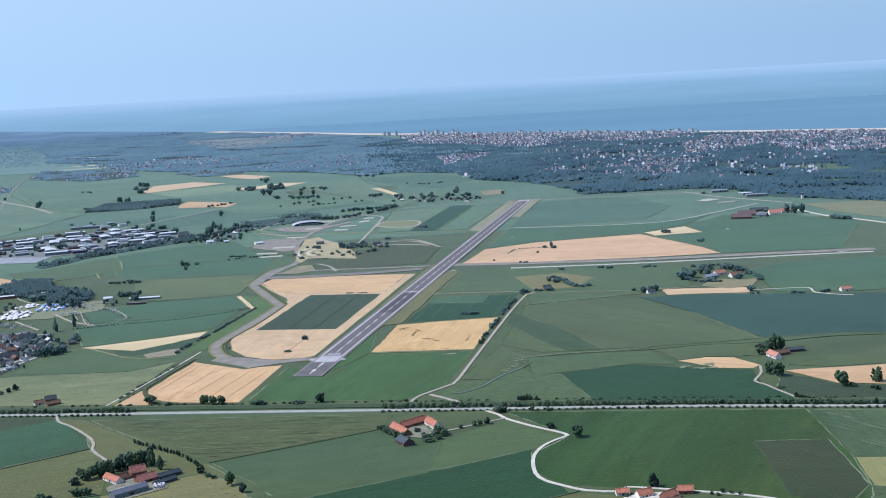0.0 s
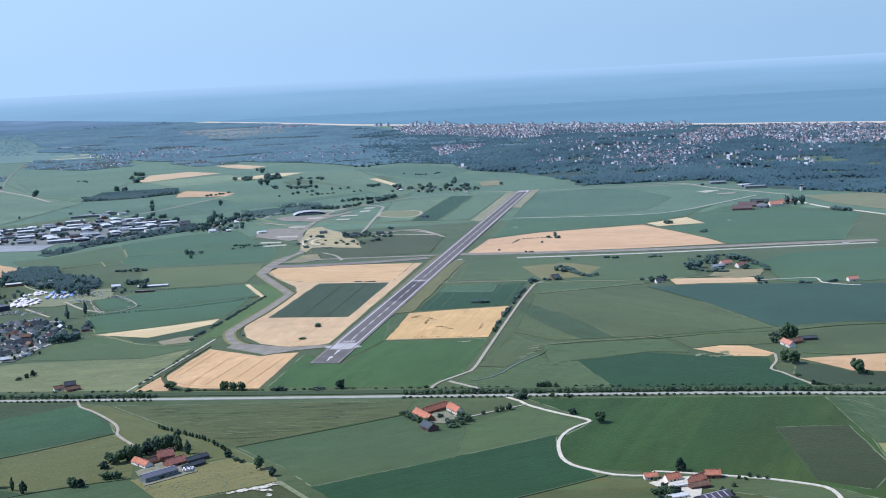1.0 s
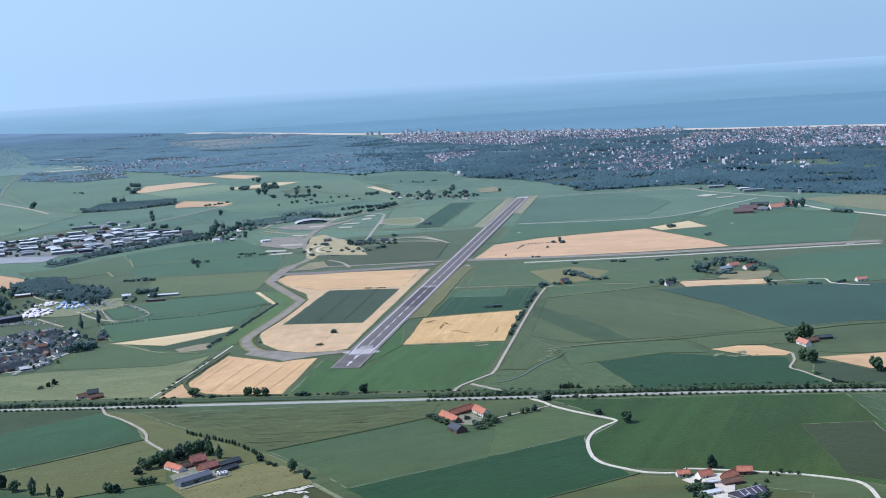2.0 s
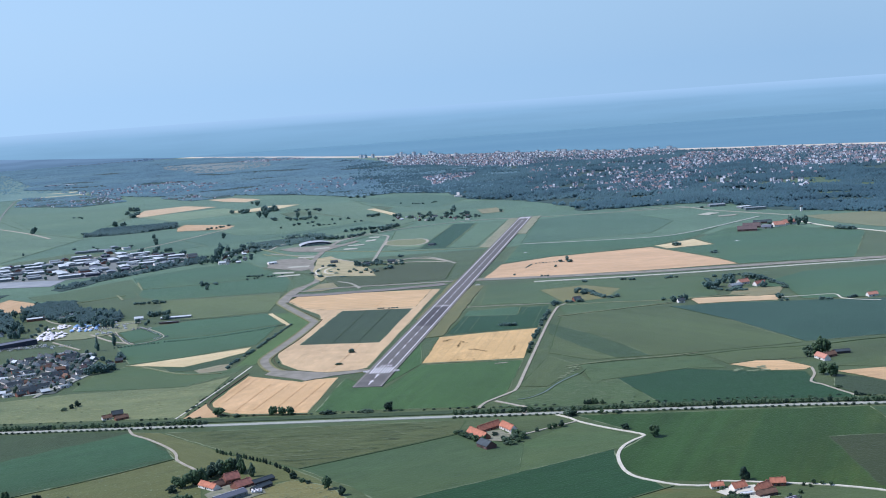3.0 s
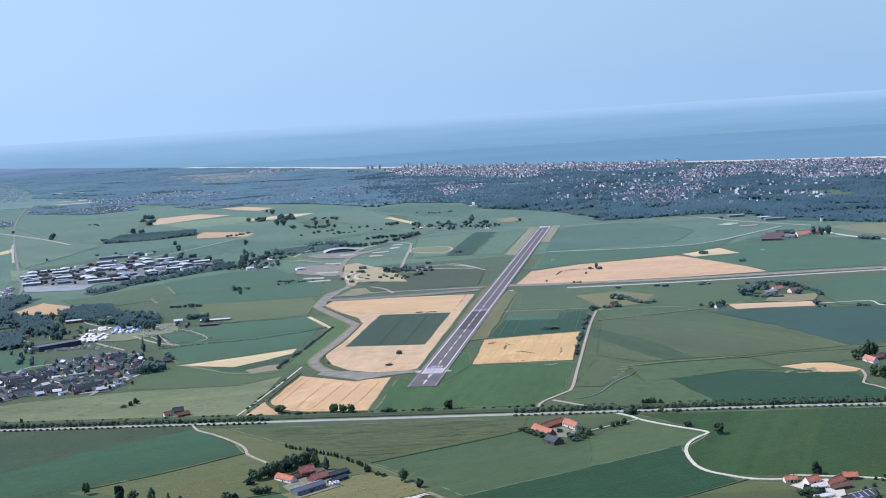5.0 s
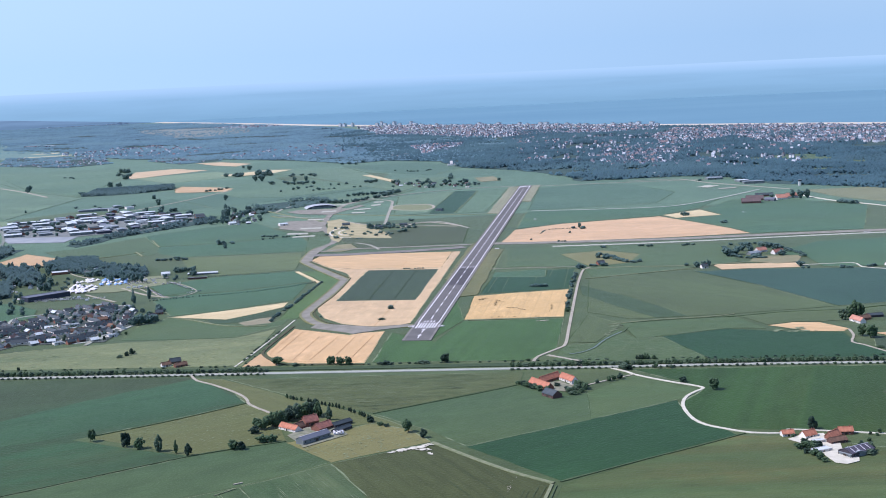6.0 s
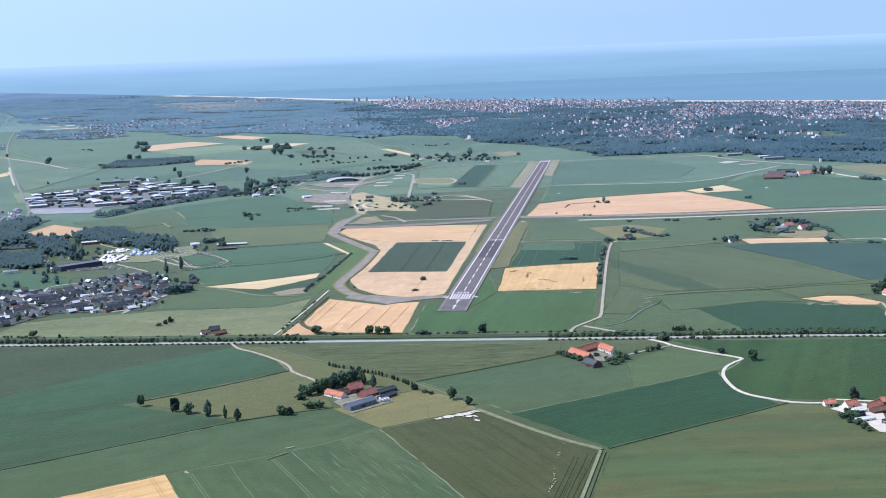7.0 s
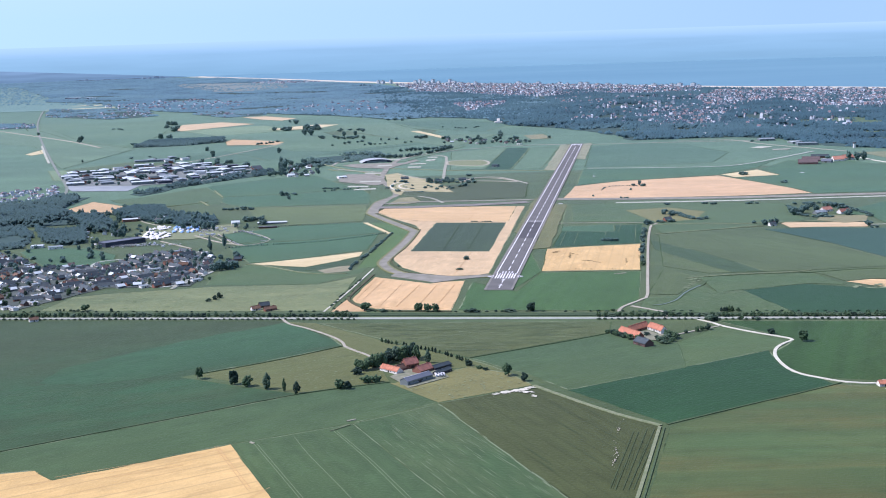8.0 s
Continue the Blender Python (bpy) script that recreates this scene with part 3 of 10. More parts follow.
field("dark_crop", CROP_OLIVE_DARK, -53, [(101.9, 414.4), (105.7, 398.8), (145.7, 387.3), (150.9, 400.9), (120.3, 413.6), (115.9, 423.0), (108.2, 431.8)])
field("bright_crop", CROP_LIGHT, 9, [(125.8, 438.5), (144.3, 438.8), (164.5, 436.7), (169.0, 448.6), (148.6, 451.7), (130.1, 453.2), (113.4, 444.7)])
field("olive_meadow", MEADOW, 1, [(28.1, 450.2), (38.1, 452.8), (63.9, 460.2), (76.9, 455.5), (72.9, 481.3), (51.8, 482.3), (28.2, 480.7)])
field("rough_meadow", MEADOW, -15, [(12.3, 445.9), (0.4, 444.2), (-6.6, 420.6), (13.2, 416.0), (44.5, 410.2), (37.4, 451.0), (27.8, 450.4), (24.6, 470.0)])
field("meadow", CROP_LIGHT, 72, [(12.5, 447.7), (24.2, 470.1), (28.1, 479.7), (19.3, 502.7), (3.1, 451.9)])
field("dark_crop", CROP_TEAL, -3, [(149.7, 630.9), (146.3, 593.5), (178.8, 583.5), (227.9, 587.7), (265.8, 672.2), (215.7, 683.0), (173.7, 681.4), (134.1, 645.1)])
field("stubble", WHEAT_TAN, -8, [(99.7, 600.8), (113.9, 599.6), (135.3, 595.1), (140.1, 609.7), (102.4, 618.2), (99.7, 615.6)])
field("green_crop", MEADOW, -4, [(2.2, 648.0), (20.2, 645.5), (38.6, 625.4), (37.4, 595.7), (90.4, 612.5), (114.7, 623.9), (122.1, 689.9), (73.6, 706.0), (35.0, 716.5), (10.1, 715.0)])
field("dry_pasture", DRY, -72, [(42.4, 633.1), (62.7, 639.1), (74.8, 668.6), (59.0, 690.0), (35.3, 684.0)])
field("grass", CROP_OLIVE, -6, [(-80.4, 784.6), (-72.6, 753.8), (-11.0, 757.6), (-0.5, 842.5), (-39.0, 844.9), (-87.0, 827.0)])
field("grass", MEADOW, -68, [(-102.3, 751.7), (-100.5, 740.5), (-80.7, 761.8), (-90.6, 818.5), (-103.4, 848.9)])
field("dark_crop", CROP_DEEP, 80, [(-22, 934), (-4, 928), (28, 1104), (10, 1112)])
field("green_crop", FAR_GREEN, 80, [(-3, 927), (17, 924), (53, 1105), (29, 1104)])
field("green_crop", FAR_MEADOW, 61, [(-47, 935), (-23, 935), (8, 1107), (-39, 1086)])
field("scrub_ground", SCRUB, -64, [(-92.0, 854.2), (-84.8, 816.0), (-75.3, 820.8), (-61.2, 817.3), (-54.9, 833.3), (-66.2, 861.9), (-79.4, 889.4), (-92, 910)])
field("scrub_ground", SCRUB, -63, [(-92.1, 746.9), (-81.5, 744.9), (-72.1, 753.9), (-76.2, 780.0), (-84.6, 778.2)])
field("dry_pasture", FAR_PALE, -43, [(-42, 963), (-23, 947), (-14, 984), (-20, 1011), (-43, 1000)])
field("wheat", WHEAT_DULL, 76, [(-283.2, 777.3), (-275.3, 814.2), (-250.4, 784.1), (-251.5, 747.6), (-269.9, 757.8)])
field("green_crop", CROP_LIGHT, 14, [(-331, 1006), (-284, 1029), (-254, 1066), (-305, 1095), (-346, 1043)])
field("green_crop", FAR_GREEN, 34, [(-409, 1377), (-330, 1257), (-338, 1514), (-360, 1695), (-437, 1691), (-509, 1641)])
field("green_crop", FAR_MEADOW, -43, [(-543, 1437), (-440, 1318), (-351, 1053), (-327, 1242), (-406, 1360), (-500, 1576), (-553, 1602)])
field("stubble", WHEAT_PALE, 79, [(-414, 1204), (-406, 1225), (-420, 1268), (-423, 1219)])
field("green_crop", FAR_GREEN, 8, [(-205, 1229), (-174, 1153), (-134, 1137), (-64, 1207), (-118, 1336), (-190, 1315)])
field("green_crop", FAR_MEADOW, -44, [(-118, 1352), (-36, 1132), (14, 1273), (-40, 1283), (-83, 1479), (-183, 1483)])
field("green_crop", CROP_TEAL, -42, [(-266.7, 610.8), (-264.3, 626.0), (-234.8, 615.1), (-217.9, 592.7), (-213.9, 569.3), (-225.7, 563.1), (-245.3, 567.5)])
field("stubble", SCRUB, -63, [(39, 1195), (59, 1200), (56, 1253), (37, 1247)])
field("stubble", WHEAT_PALE, -71, [(-39, 1238), (-35, 1258), (-60, 1358), (-68, 1353)])
field("wheat", WHEAT_DULL, -18, [(-242, 1246), (-195, 1232), (-190, 1264), (-204, 1285), (-246, 1322), (-249, 1290)])
field("wheat", WHEAT_TAN, 12, [(-320, 1477), (-288, 1518), (-247, 1567), (-294, 1625), (-336, 1593), (-330, 1501)])
field("wheat", WHEAT_TAN, -42, [(-250, 1657), (-219, 1617), (-204, 1655), (-248, 1723), (-279, 1722)])
field("stubble", WHEAT_PALE, 26, [(-205, 1438), (-169, 1448), (-146, 1503), (-173, 1517), (-223, 1465)])

# ---- runway ----
R0, R1 = Vector((-50.5, 470.3)), Vector((71.2, 1126.5))
ALONG = (R1 - R0).normalized()
SIDE = Vector((ALONG.y, -ALONG.x))
LENGTH = (R1 - R0).length


def on_runway(s, o):
    """s metres from the near end, o metres to the far-right side."""
    return R0 + ALONG * s + SIDE * o


def quad(name, s0, s1, o0, o1, z, material, parent=None):
    p = [on_runway(s0, o0), on_runway(s0, o1), on_runway(s1, o1), on_runway(s1, o0)]
    verts = [(*q, z) for q in p] + [(*q, z - 0.3) for q in p]
    ob = new(name, mesh_from(name, verts, [(0, 1, 2, 3), (0, 4, 5, 1), (1, 5, 6, 2), (2, 6, 7, 3), (3, 7, 4, 0)], material))
    if parent:
        ob.parent = parent
    return ob


strip("main_road", ROAD_PALE, 2.9, [(-296.1, 463.3), (-231.5, 451.6), (-148.9, 436.4), (-73.4, 422.6), (0.9, 409.0), (70.4, 396.3), (125.8, 383.4), (161.0, 376.5)])
strip("farm_track", TRACK, 0.9, [(-128.6, 431.2), (-125.9, 423.2), (-120.0, 415.7), (-112.9, 404.8), (-108.4, 396.4), (-106.3, 389.6), (-105.7, 385.5), (-102.2, 378.7), (-98.6, 372.8), (-94.7, 364.1)])
strip("farm_track", TRACK_WHITE, 1.0, [(10.4, 404.9), (14.1, 398.9), (15.7, 394.2), (21.4, 385.4), (26.7, 378.7), (30.7, 374.0), (31.9, 370.6), (28.7, 367.2), (24.7, 361.9), (21.9, 355.0), (20.5, 347.4), (20.3, 335.9), (22.2, 329.2), (25.6, 324.8), (31.4, 319.0), (39.7, 316.5), (41.5, 319.7), (53.1, 315.1), (65.4, 309.6), (73.2, 304.6), (78.1, 300.3), (79.2, 295.6), (79.0, 291.0), (78.1, 282.9), (77.2, 272.9)])
strip("farm_track", TRACK, 0.8, [(-6.6, 385.6), (-2.6, 383.2), (5.7, 388.3), (15.7, 394.2)])
strip("farm_road", TRACK, 1.15, [(-13.0, 422.0), (-10.4, 429.8), (-0.9, 442.6), (2.1, 449.3), (8.8, 483.5), (26.4, 574.0), (36.0, 618.4), (38.6, 626.0), (42.0, 631.1)])
strip("farm_road", TRACK, 1.4, [(-6.9, 431.2), (0.4, 420.9), (2.1, 418.7), (0.3, 407.8)])
strip("dirt_path", TRACK_WHITE, 0.65, [(-115.0, 441.6), (-110.6, 462.1), (-104.8, 491.8), (-98.2, 528.3)])
strip("dirt_path", TRACK, 0.9, [(104.2, 445.7), (101.8, 434.5), (97.2, 423.6), (99.2, 418.3), (101.5, 408.6), (104.0, 400.1)])
strip("dirt_path", TRACK, 0.8, [(-176.9, 676.3), (-207.6, 684.4), (-228.3, 716.9), (-203.8, 719.7)])
strip("taxi_verge", DRY, 5.6, [(-50.0, 501.5), (-53.0, 500.9), (-64.3, 501.1), (-74.1, 501.3), (-83.4, 509.4), (-89.8, 520.1), (-93.2, 532.5), (-94.2, 540.7), (-93.2, 549.9), (-85.1, 592.5), (-79.6, 628.1), (-79.1, 634.0), (-80.9, 641.0), (-90.7, 672.2), (-98.6, 698.8), (-101.0, 708.0), (-101.3, 718.0), (-97.4, 758.4), (-90.7, 776.1)])
ROAD_LEVEL[0] += 0.0012
tagged(slab("apron", [(-91.0, 508.6), (-88.6, 516.7), (-81.9, 513.0), (-65.8, 502.5), (-52.1, 504.5), (-53.1, 498.8), (-63.6, 496.0), (-74.1, 490.8), (-76.3, 493.8)], ROAD_LEVEL[0], TARMAC, 0, 0.2), "grey paved apron where the taxiway meets the runway", "apron", kind="structure")
strip("taxiway", TARMAC, 3.5, [(-50.0, 501.5), (-53.0, 500.9), (-64.3, 501.1), (-74.1, 501.3), (-83.4, 509.4), (-89.8, 520.1), (-93.2, 532.5), (-94.2, 540.7), (-93.2, 549.9), (-85.1, 592.5), (-79.6, 628.1), (-79.1, 634.0), (-80.9, 641.0), (-90.7, 672.2), (-98.6, 698.8), (-101.0, 708.0), (-101.3, 718.0), (-97.4, 758.4), (-90.7, 776.1)])
strip("taxiway_edge", KERB, 0.5, [(-56.0, 503.6), (-65.8, 503.4), (-81.0, 513.4), (-87.0, 524.5), (-90.1, 539.4), (-90.0, 553.8), (-82.9, 587.9), (-76.2, 635.5), (-78.4, 645.0), (-96.4, 700.3), (-98.6, 713.0), (-93.8, 731.1)])
strip("taxiway", TARMAC, 4.0, [(-99.1, 708.7), (-98.2, 734.4), (-91.8, 773.1), (-87.1, 790.6), (-87.6, 817.3), (-94.5, 868.8), (-96, 901), (-91, 978), (-81, 1041), (-67, 1068)])
strip("taxiway", TARMAC, 4.2, [(-94.0, 749.3), (-72.6, 753.8), (-21.9, 746.9), (-7.0, 745.2)])
strip("cross_runway", TARMAC, 9.0, [(2.5, 745.1), (41.9, 734.5), (104.2, 722.5), (151.5, 718.9), (188.5, 715.8), (229.3, 711.4)])
strip("concrete_strip", CONCRETE, 4.2, [(35.8, 717.6), (100.7, 708.8), (184.4, 704.7), (225.1, 701.6)])
strip("taxiway", TRACK_GRASS, 2.2, [(-91, 965), (-70, 950), (-38, 929), (21, 910)])
strip("taxiway", ROAD_PALE, 2.8, [(49, 915), (91, 904), (137.1, 897.0), (165, 912), (187, 935), (232, 985)])
strip("taxiway", CONCRETE_DULL, 2.2, [(-67, 1068), (-56, 1066), (-46, 1050), (-46, 1021), (-51, 936), (-54.4, 877.0)])
strip("taxiway", TRACK_GRASS, 1.8, [(-88, 916), (-69.8, 884.7), (-54.4, 877.0)])
strip("taxiway", CONCRETE_DULL, 2.0, [(-54.5, 870.0), (-33.9, 877.5), (-16.9, 876.2), (-1.6, 830.6)])
strip("apron_road", TRACK_GRASS, 2.2, [(-143, 1019), (-119, 963), (-96, 916)])
strip("apron_road", TRACK_GRASS, 1.6, [(-136, 976), (-127, 959), (-110, 951)])
strip("road", CONCRETE_DULL, 2.4, [(-86, 1026), (-57, 1083), (-13, 1116), (37, 1131), (81, 1117), (155, 1110), (220, 1099)])
strip("road", CONCRETE_DULL, 2.4, [(157, 1121), (200, 1115), (215, 1065), (237, 1015), (255, 976)])
strip("highway", ROAD_GREY, 2.2, [(-304.1, 862.9), (-316, 918), (-356, 1055), (-441, 1354), (-523, 1659), (-590, 1943), (-675, 2334)])
strip("road", TRACK, 2.2, [(-289, 1031), (-256, 1076), (-219, 1160), (-190, 1243)])
strip("road", TRACK, 3.0, [(-550, 1591), (-471, 1462), (-412, 1363), (-366, 1272)])
strip("farm_road", TRACK_WHITE, 2.2, [(244.0, 934.0), (247.3, 919.8), (250.2, 895.0), (254.9, 874.3), (262.1, 856.6), (270.5, 830.7), (277.0, 806.0)])
strip("farm_track", TRACK_WHITE, 0.9, [(137.7, 601.3), (151.2, 600.5), (162.5, 598.8), (162.1, 586.0), (168.2, 577.7), (174.9, 572.8)])
strip("old_runway_edge", CONCRETE_DULL, 1.8, [(-73.6, 782.6), (-65.5, 768.5), (-59.8, 744.6)])
strip("concrete_strip", CONCRETE, 2.0, [(-433.7, 1321.8), (-404.0, 1214.0), (-375.1, 1111.6)])
strip("village_street", ROAD_PALE, 1.6, [(-231.0, 464.7), (-228.4, 499.8), (-223.1, 530.2), (-204.7, 519.7), (-179.3, 504.2), (-165.6, 538.2)])
strip("village_street", ROAD_PALE, 1.4, [(-217.3, 535.6), (-221.5, 572.8), (-191.4, 581.6), (-177.9, 594.8)])
strip("village_street", ROAD_PALE, 1.4, [(-177.3, 498.9), (-170.9, 542.2), (-170.4, 576.7)])
strip("ditch", DITCH, 0.5, [(-185.7, 287.6), (-152.6, 307.8), (-116.5, 329.9), (-91.8, 338.8)])
strip("ditch", DITCH, 0.4, [(-148.6, 356.5), (-127.5, 369.7), (-106.6, 386.4)])
strip("ditch", DITCH, 0.3, [(-67.7, 363.8), (-37.0, 380.5), (-21.2, 389.9)])
strip("ditch", DITCH, 0.5, [(-24.0, 286.8), (0.6, 301.6), (12.9, 308.5), (29.7, 318.7)])
strip("ditch", DITCH, 0.4, [(-25.4, 284.1), (-39.6, 235.5), (-51.6, 198.6)])
strip("field_path", TRACK_GRASS, 0.8, [(-26.3, 285.2), (-40.9, 235.7), (-48.3, 211.9)])
strip("field_path", TRACK_GRASS, 1.2, [(-52.3, 328.8), (-45.4, 315.9), (-34.9, 298.0), (-25.8, 286.1)])
strip("ditch", DITCH, 0.6, [(28.4, 481.8), (51.8, 482.3), (73.2, 482.4), (93.2, 485.4), (116.4, 483.7), (143.4, 488.0), (180.9, 483.0)])
strip("stream_bank", DITCH, 1.6, [(0.4, 430.5), (4.4, 431.5), (10.2, 438.2), (14.6, 447.4), (18.8, 455.2), (25.3, 464.4), (28.7, 472.5)])
strip("stream", STREAM, 0.55, [(0.4, 430.5), (4.4, 431.5), (10.2, 438.2), (14.6, 447.4), (18.8, 455.2), (25.3, 464.4)])
strip("field_path", TRACK_GRASS, 0.8, [(22.8, 479.4), (41.3, 483.9), (62.6, 484.0), (73.9, 486.8)])
mark("wheel_track", STRAW_WISP, 0.1, [(-125.5, 286.8), (-124.1, 283.4), (-111.0, 244.1), (-101.7, 215.5)])
mark("wheel_track", STRAW_WISP, 0.1, [(-123.8, 284.7), (-110.2, 243.9), (-100.6, 214.7)])
mark("wheel_track", STRAW_WISP, 0.1, [(-115.1, 289.1), (-111.0, 274.9), (-101.4, 246.7), (-93.2, 221.8)])
mark("wheel_track", STRAW_WISP, 0.1, [(-105.8, 293.0), (-97.1, 268.7), (-88.7, 241.9), (-81.1, 218.8)])
mark("wheel_track", STRAW_WISP, 0.1, [(-105.0, 292.8), (-96.3, 268.6), (-87.7, 241.7), (-80.1, 218.7)])
strip("wheel_track", TRACK_GRASS, 0.3, [(-106.5, 293.1), (-101.8, 297.8)])
strip("wheel_track", TRACK, 0.5, [(-125.6, 286.4), (-124.5, 285.3)])
strip("wheel_track", TRACK, 0.5, [(-102.7, 301.2), (-100.5, 302.4)])
strip("field_margin", TRACK_GRASS, 1.5, [(36.7, 626.1), (62.4, 625.4), (86.0, 619.1), (128.4, 620.0)])
strip("field_margin", TRACK_GRASS, 1.0, [(34.0, 595.7), (74.4, 606.2), (88.6, 608.3)])
strip("field_margin", TRACK_GRASS, 0.8, [(-28.6, 505.3), (-9.4, 503.8), (9.4, 501.0)])
strip("dirt_path", TRACK_GRASS, 1.2, [(-205.1, 854.7), (-194.7, 813.6)])
strip("dirt_path", TRACK_GRASS, 1.4, [(-206.4, 796.5), (-198.0, 771.6)])
strip("dirt_path", TRACK, 1.2, [(-189.0, 646.6), (-173.0, 620.0), (-161.1, 609.8)])
strip("dirt_path", TRACK, 1.0, [(-203.4, 631.1), (-184.3, 603.2)])
strip("dirt_path", TRACK_GRASS, 1.0, [(-225.1, 774.0), (-200.7, 791.9)])
strip("event_path", TRACK, 0.5, [(-177.5, 651.9), (-167.4, 659.6), (-149.6, 623.8), (-162.4, 608.0), (-177.8, 650.2)])
strip("event_path", TRACK, 0.5, [(-193.3, 671.1), (-176.3, 635.1), (-172.8, 625.1)])
mark("wheel_line", STRAW_RUT, 0.16, [(-94.0, 499.3), (-101.2, 462.0)])
mark("wheel_line", STRAW_RUT, 0.16, [(-87.0, 489.2), (-95.5, 446.3)])
mark("wheel_line", STRAW_RUT, 0.16, [(-79.8, 487.3), (-89.4, 445.2)])
mark("wheel_line", STRAW_RUT, 0.16, [(-73.3, 484.6), (-81.9, 443.4)])
mark("wheel_line", STRAW_RUT, 0.16, [(-66.3, 484.8), (-75.4, 441.7)])
mark("wheel_line", STRAW_RUT, 0.16, [(-96.3, 504.0), (-103.6, 463.5), (-102.6, 458.0), (-98.6, 449.6), (-90.0, 443.2), (-72.0, 438.5)])
strip("wheat_edge", KERB, 1.0, [(-98.1, 513.8), (-103.3, 486.4), (-106.7, 466.2), (-105.6, 457.0), (-102.0, 447.6), (-98.0, 441.4), (-89.8, 438.2), (-69.9, 433.3)])
mark("wheel_line", WHEEL_RUT, 0.24, [(-54.2, 658.0), (-67.6, 569.0)])
mark("wheel_line", WHEEL_RUT, 0.24, [(-42.5, 656.0), (-56.6, 566.2)])
mark("wheel_line", STRAW_RUT, 0.16, [(-55.0, 562.6), (-65.8, 504.8)])
mark("wheel_line", STRAW_RUT, 0.16, [(-46.3, 689.1), (-50.0, 668.4)])
mark("wheel_line", STRAW_RUT, 0.16, [(-82.7, 671.2), (-31.3, 657.0)])
mark("field_margin", STRAW_WISP, 0.2, [(-5.4, 615.9), (-14.2, 571.8)])
mark("field_margin", STRAW_WISP, 0.2, [(-0.4, 610.8), (-7.6, 573.8)])
mark("field_margin", STRAW_WISP, 0.2, [(12.7, 609.0), (10.5, 597.4)])
mark("field_margin", STRAW_WISP, 0.2, [(23.7, 630.9), (18.4, 606.9)])
mark("field_margin", STRAW_WISP, 0.2, [(31.4, 631.3), (20.2, 573.4)])
strip("field_margin", TRACK, 0.6, [(-5.5, 643.7), (13.5, 640.4), (35.3, 635.3)])
mark("field_margin", STRAW_PALE, 0.35, [(-29.6, 506.9), (8.8, 498.9)])
strip("dirt_path", TRACK_GRASS, 0.9, [(-153.6, 552.0), (-145.6, 546.7), (-125.8, 523.8), (-109.0, 519.0)])
mark("wheel_line", WHEEL_RUT, 0.12, [(-33.2, 282.4), (-45.5, 242.2)])
mark("wheel_line", WHEEL_RUT, 0.12, [(-32.3, 281.4), (-44.6, 241.1)])
mark("wheel_line", WHEEL_RUT, 0.12, [(-29.8, 283.6), (-43.1, 240.8)])
mark("wheel_line", WHEEL_RUT, 0.12, [(-27.8, 284.0), (-42.0, 240.6)])
mark("wheel_line", WHEEL_RUT, 0.12, [(-26.7, 284.0), (-41.0, 240.4)])
mark("wheel_line", STRAW_RUT, 0.12, [(-133.8, 283.9), (-122.6, 250.9)])
mark("wheel_line", STRAW_RUT, 0.12, [(-133.2, 284.4), (-121.9, 251.4)])
mark("wheel_line", STRAW_RUT, 0.12, [(-167.3, 265.4), (-134.1, 280.2)])
mark("wheel_line", STRAW_RUT, 0.12, [(-157.3, 262.6), (-139.4, 270.8)])
mark("wheel_line", STRAW_RUT, 0.12, [(-172, 260.7), (-151.5, 269.0)])
mark("wheel_line", STRAW_RUT, 0.12, [(-128, 236), (-118, 252)])
strip("canal", CANAL, 4.6, [(-299.2, 471.0), (-233.5, 459.0), (-73.1, 428.8), (72.3, 401.4), (127.4, 388.0), (162.9, 380.9)])
VERGE = crop("dry_runway_verge", lin(126, 134, 90), lin(104, 122, 80), 0.3, patch=0.05)
VERGE_DRY = crop("straw_runway_verge", lin(154, 152, 120), lin(132, 138, 102), 0.3, patch=0.05)
VERGE_LEVEL = 0.226
tagged(slab("verge", rough_edge([(2.3, 722.5), (-2.6, 700.8), (-15.0, 631.9), (-27.6, 564.0), (-19.5, 566.6), (-5.7, 641.1), (8.2, 717.3)], 9, 0.5), VERGE_LEVEL, VERGE, 80, 0.2), "dry olive grass verge along the side of the runway", "verge", kind="structure")
for s0, s1, o0, o1, material in ((530, LENGTH, 5.0, 12.4, VERGE_DRY), (450, LENGTH - 8, -13.5, -5.0, VERGE_DRY), (150, 282, -7.6, -5.0, VERGE)):
    VERGE_LEVEL += 0.002
    ring = [on_runway(s0, o0), on_runway(s1, o0), on_runway(s1 + 6, o1), on_runway(s0 - 6, o1)]
    tagged(slab("verge", rough_edge([tuple(q) for q in ring], 9, 0.5), VERGE_LEVEL, material, 80, 0.2), material.name.replace("_", " ") + " along the side of the runway", "verge", kind="structure")
runway = tagged(quad("runway", 0, LENGTH, -4.6, 4.6, 0.36, RUNWAY), "long dark asphalt runway with white edge lines and threshold bars", "runway", kind="structure")
quad("shoulder", -0.5, LENGTH + 1, -5.5, 5.5, 0.345, SHOULDER, runway)
for o in (-4.05, 4.05):
    quad("edge_line", 34, LENGTH - 3, o - 0.2, o + 0.2, 0.38, PAINT, runway)
for i in range(40):
    s = 42 + i * 15.4
    if s < LENGTH - 30:
        quad("centre_dash", s, s + 8.5, -0.22, 0.22, 0.38, PAINT, runway)
for i in range(4):
    for side in (-1, 1):
        o = side * (0.62 + i * 1.02)
        quad("threshold_bar", 23, 34, o - 0.27, o + 0.27, 0.38, PAINT, runway)
        if i < 4:
            quad("threshold_bar", LENGTH - 16, LENGTH - 7, o - 0.2, o + 0.2, 0.38, PAINT, runway)
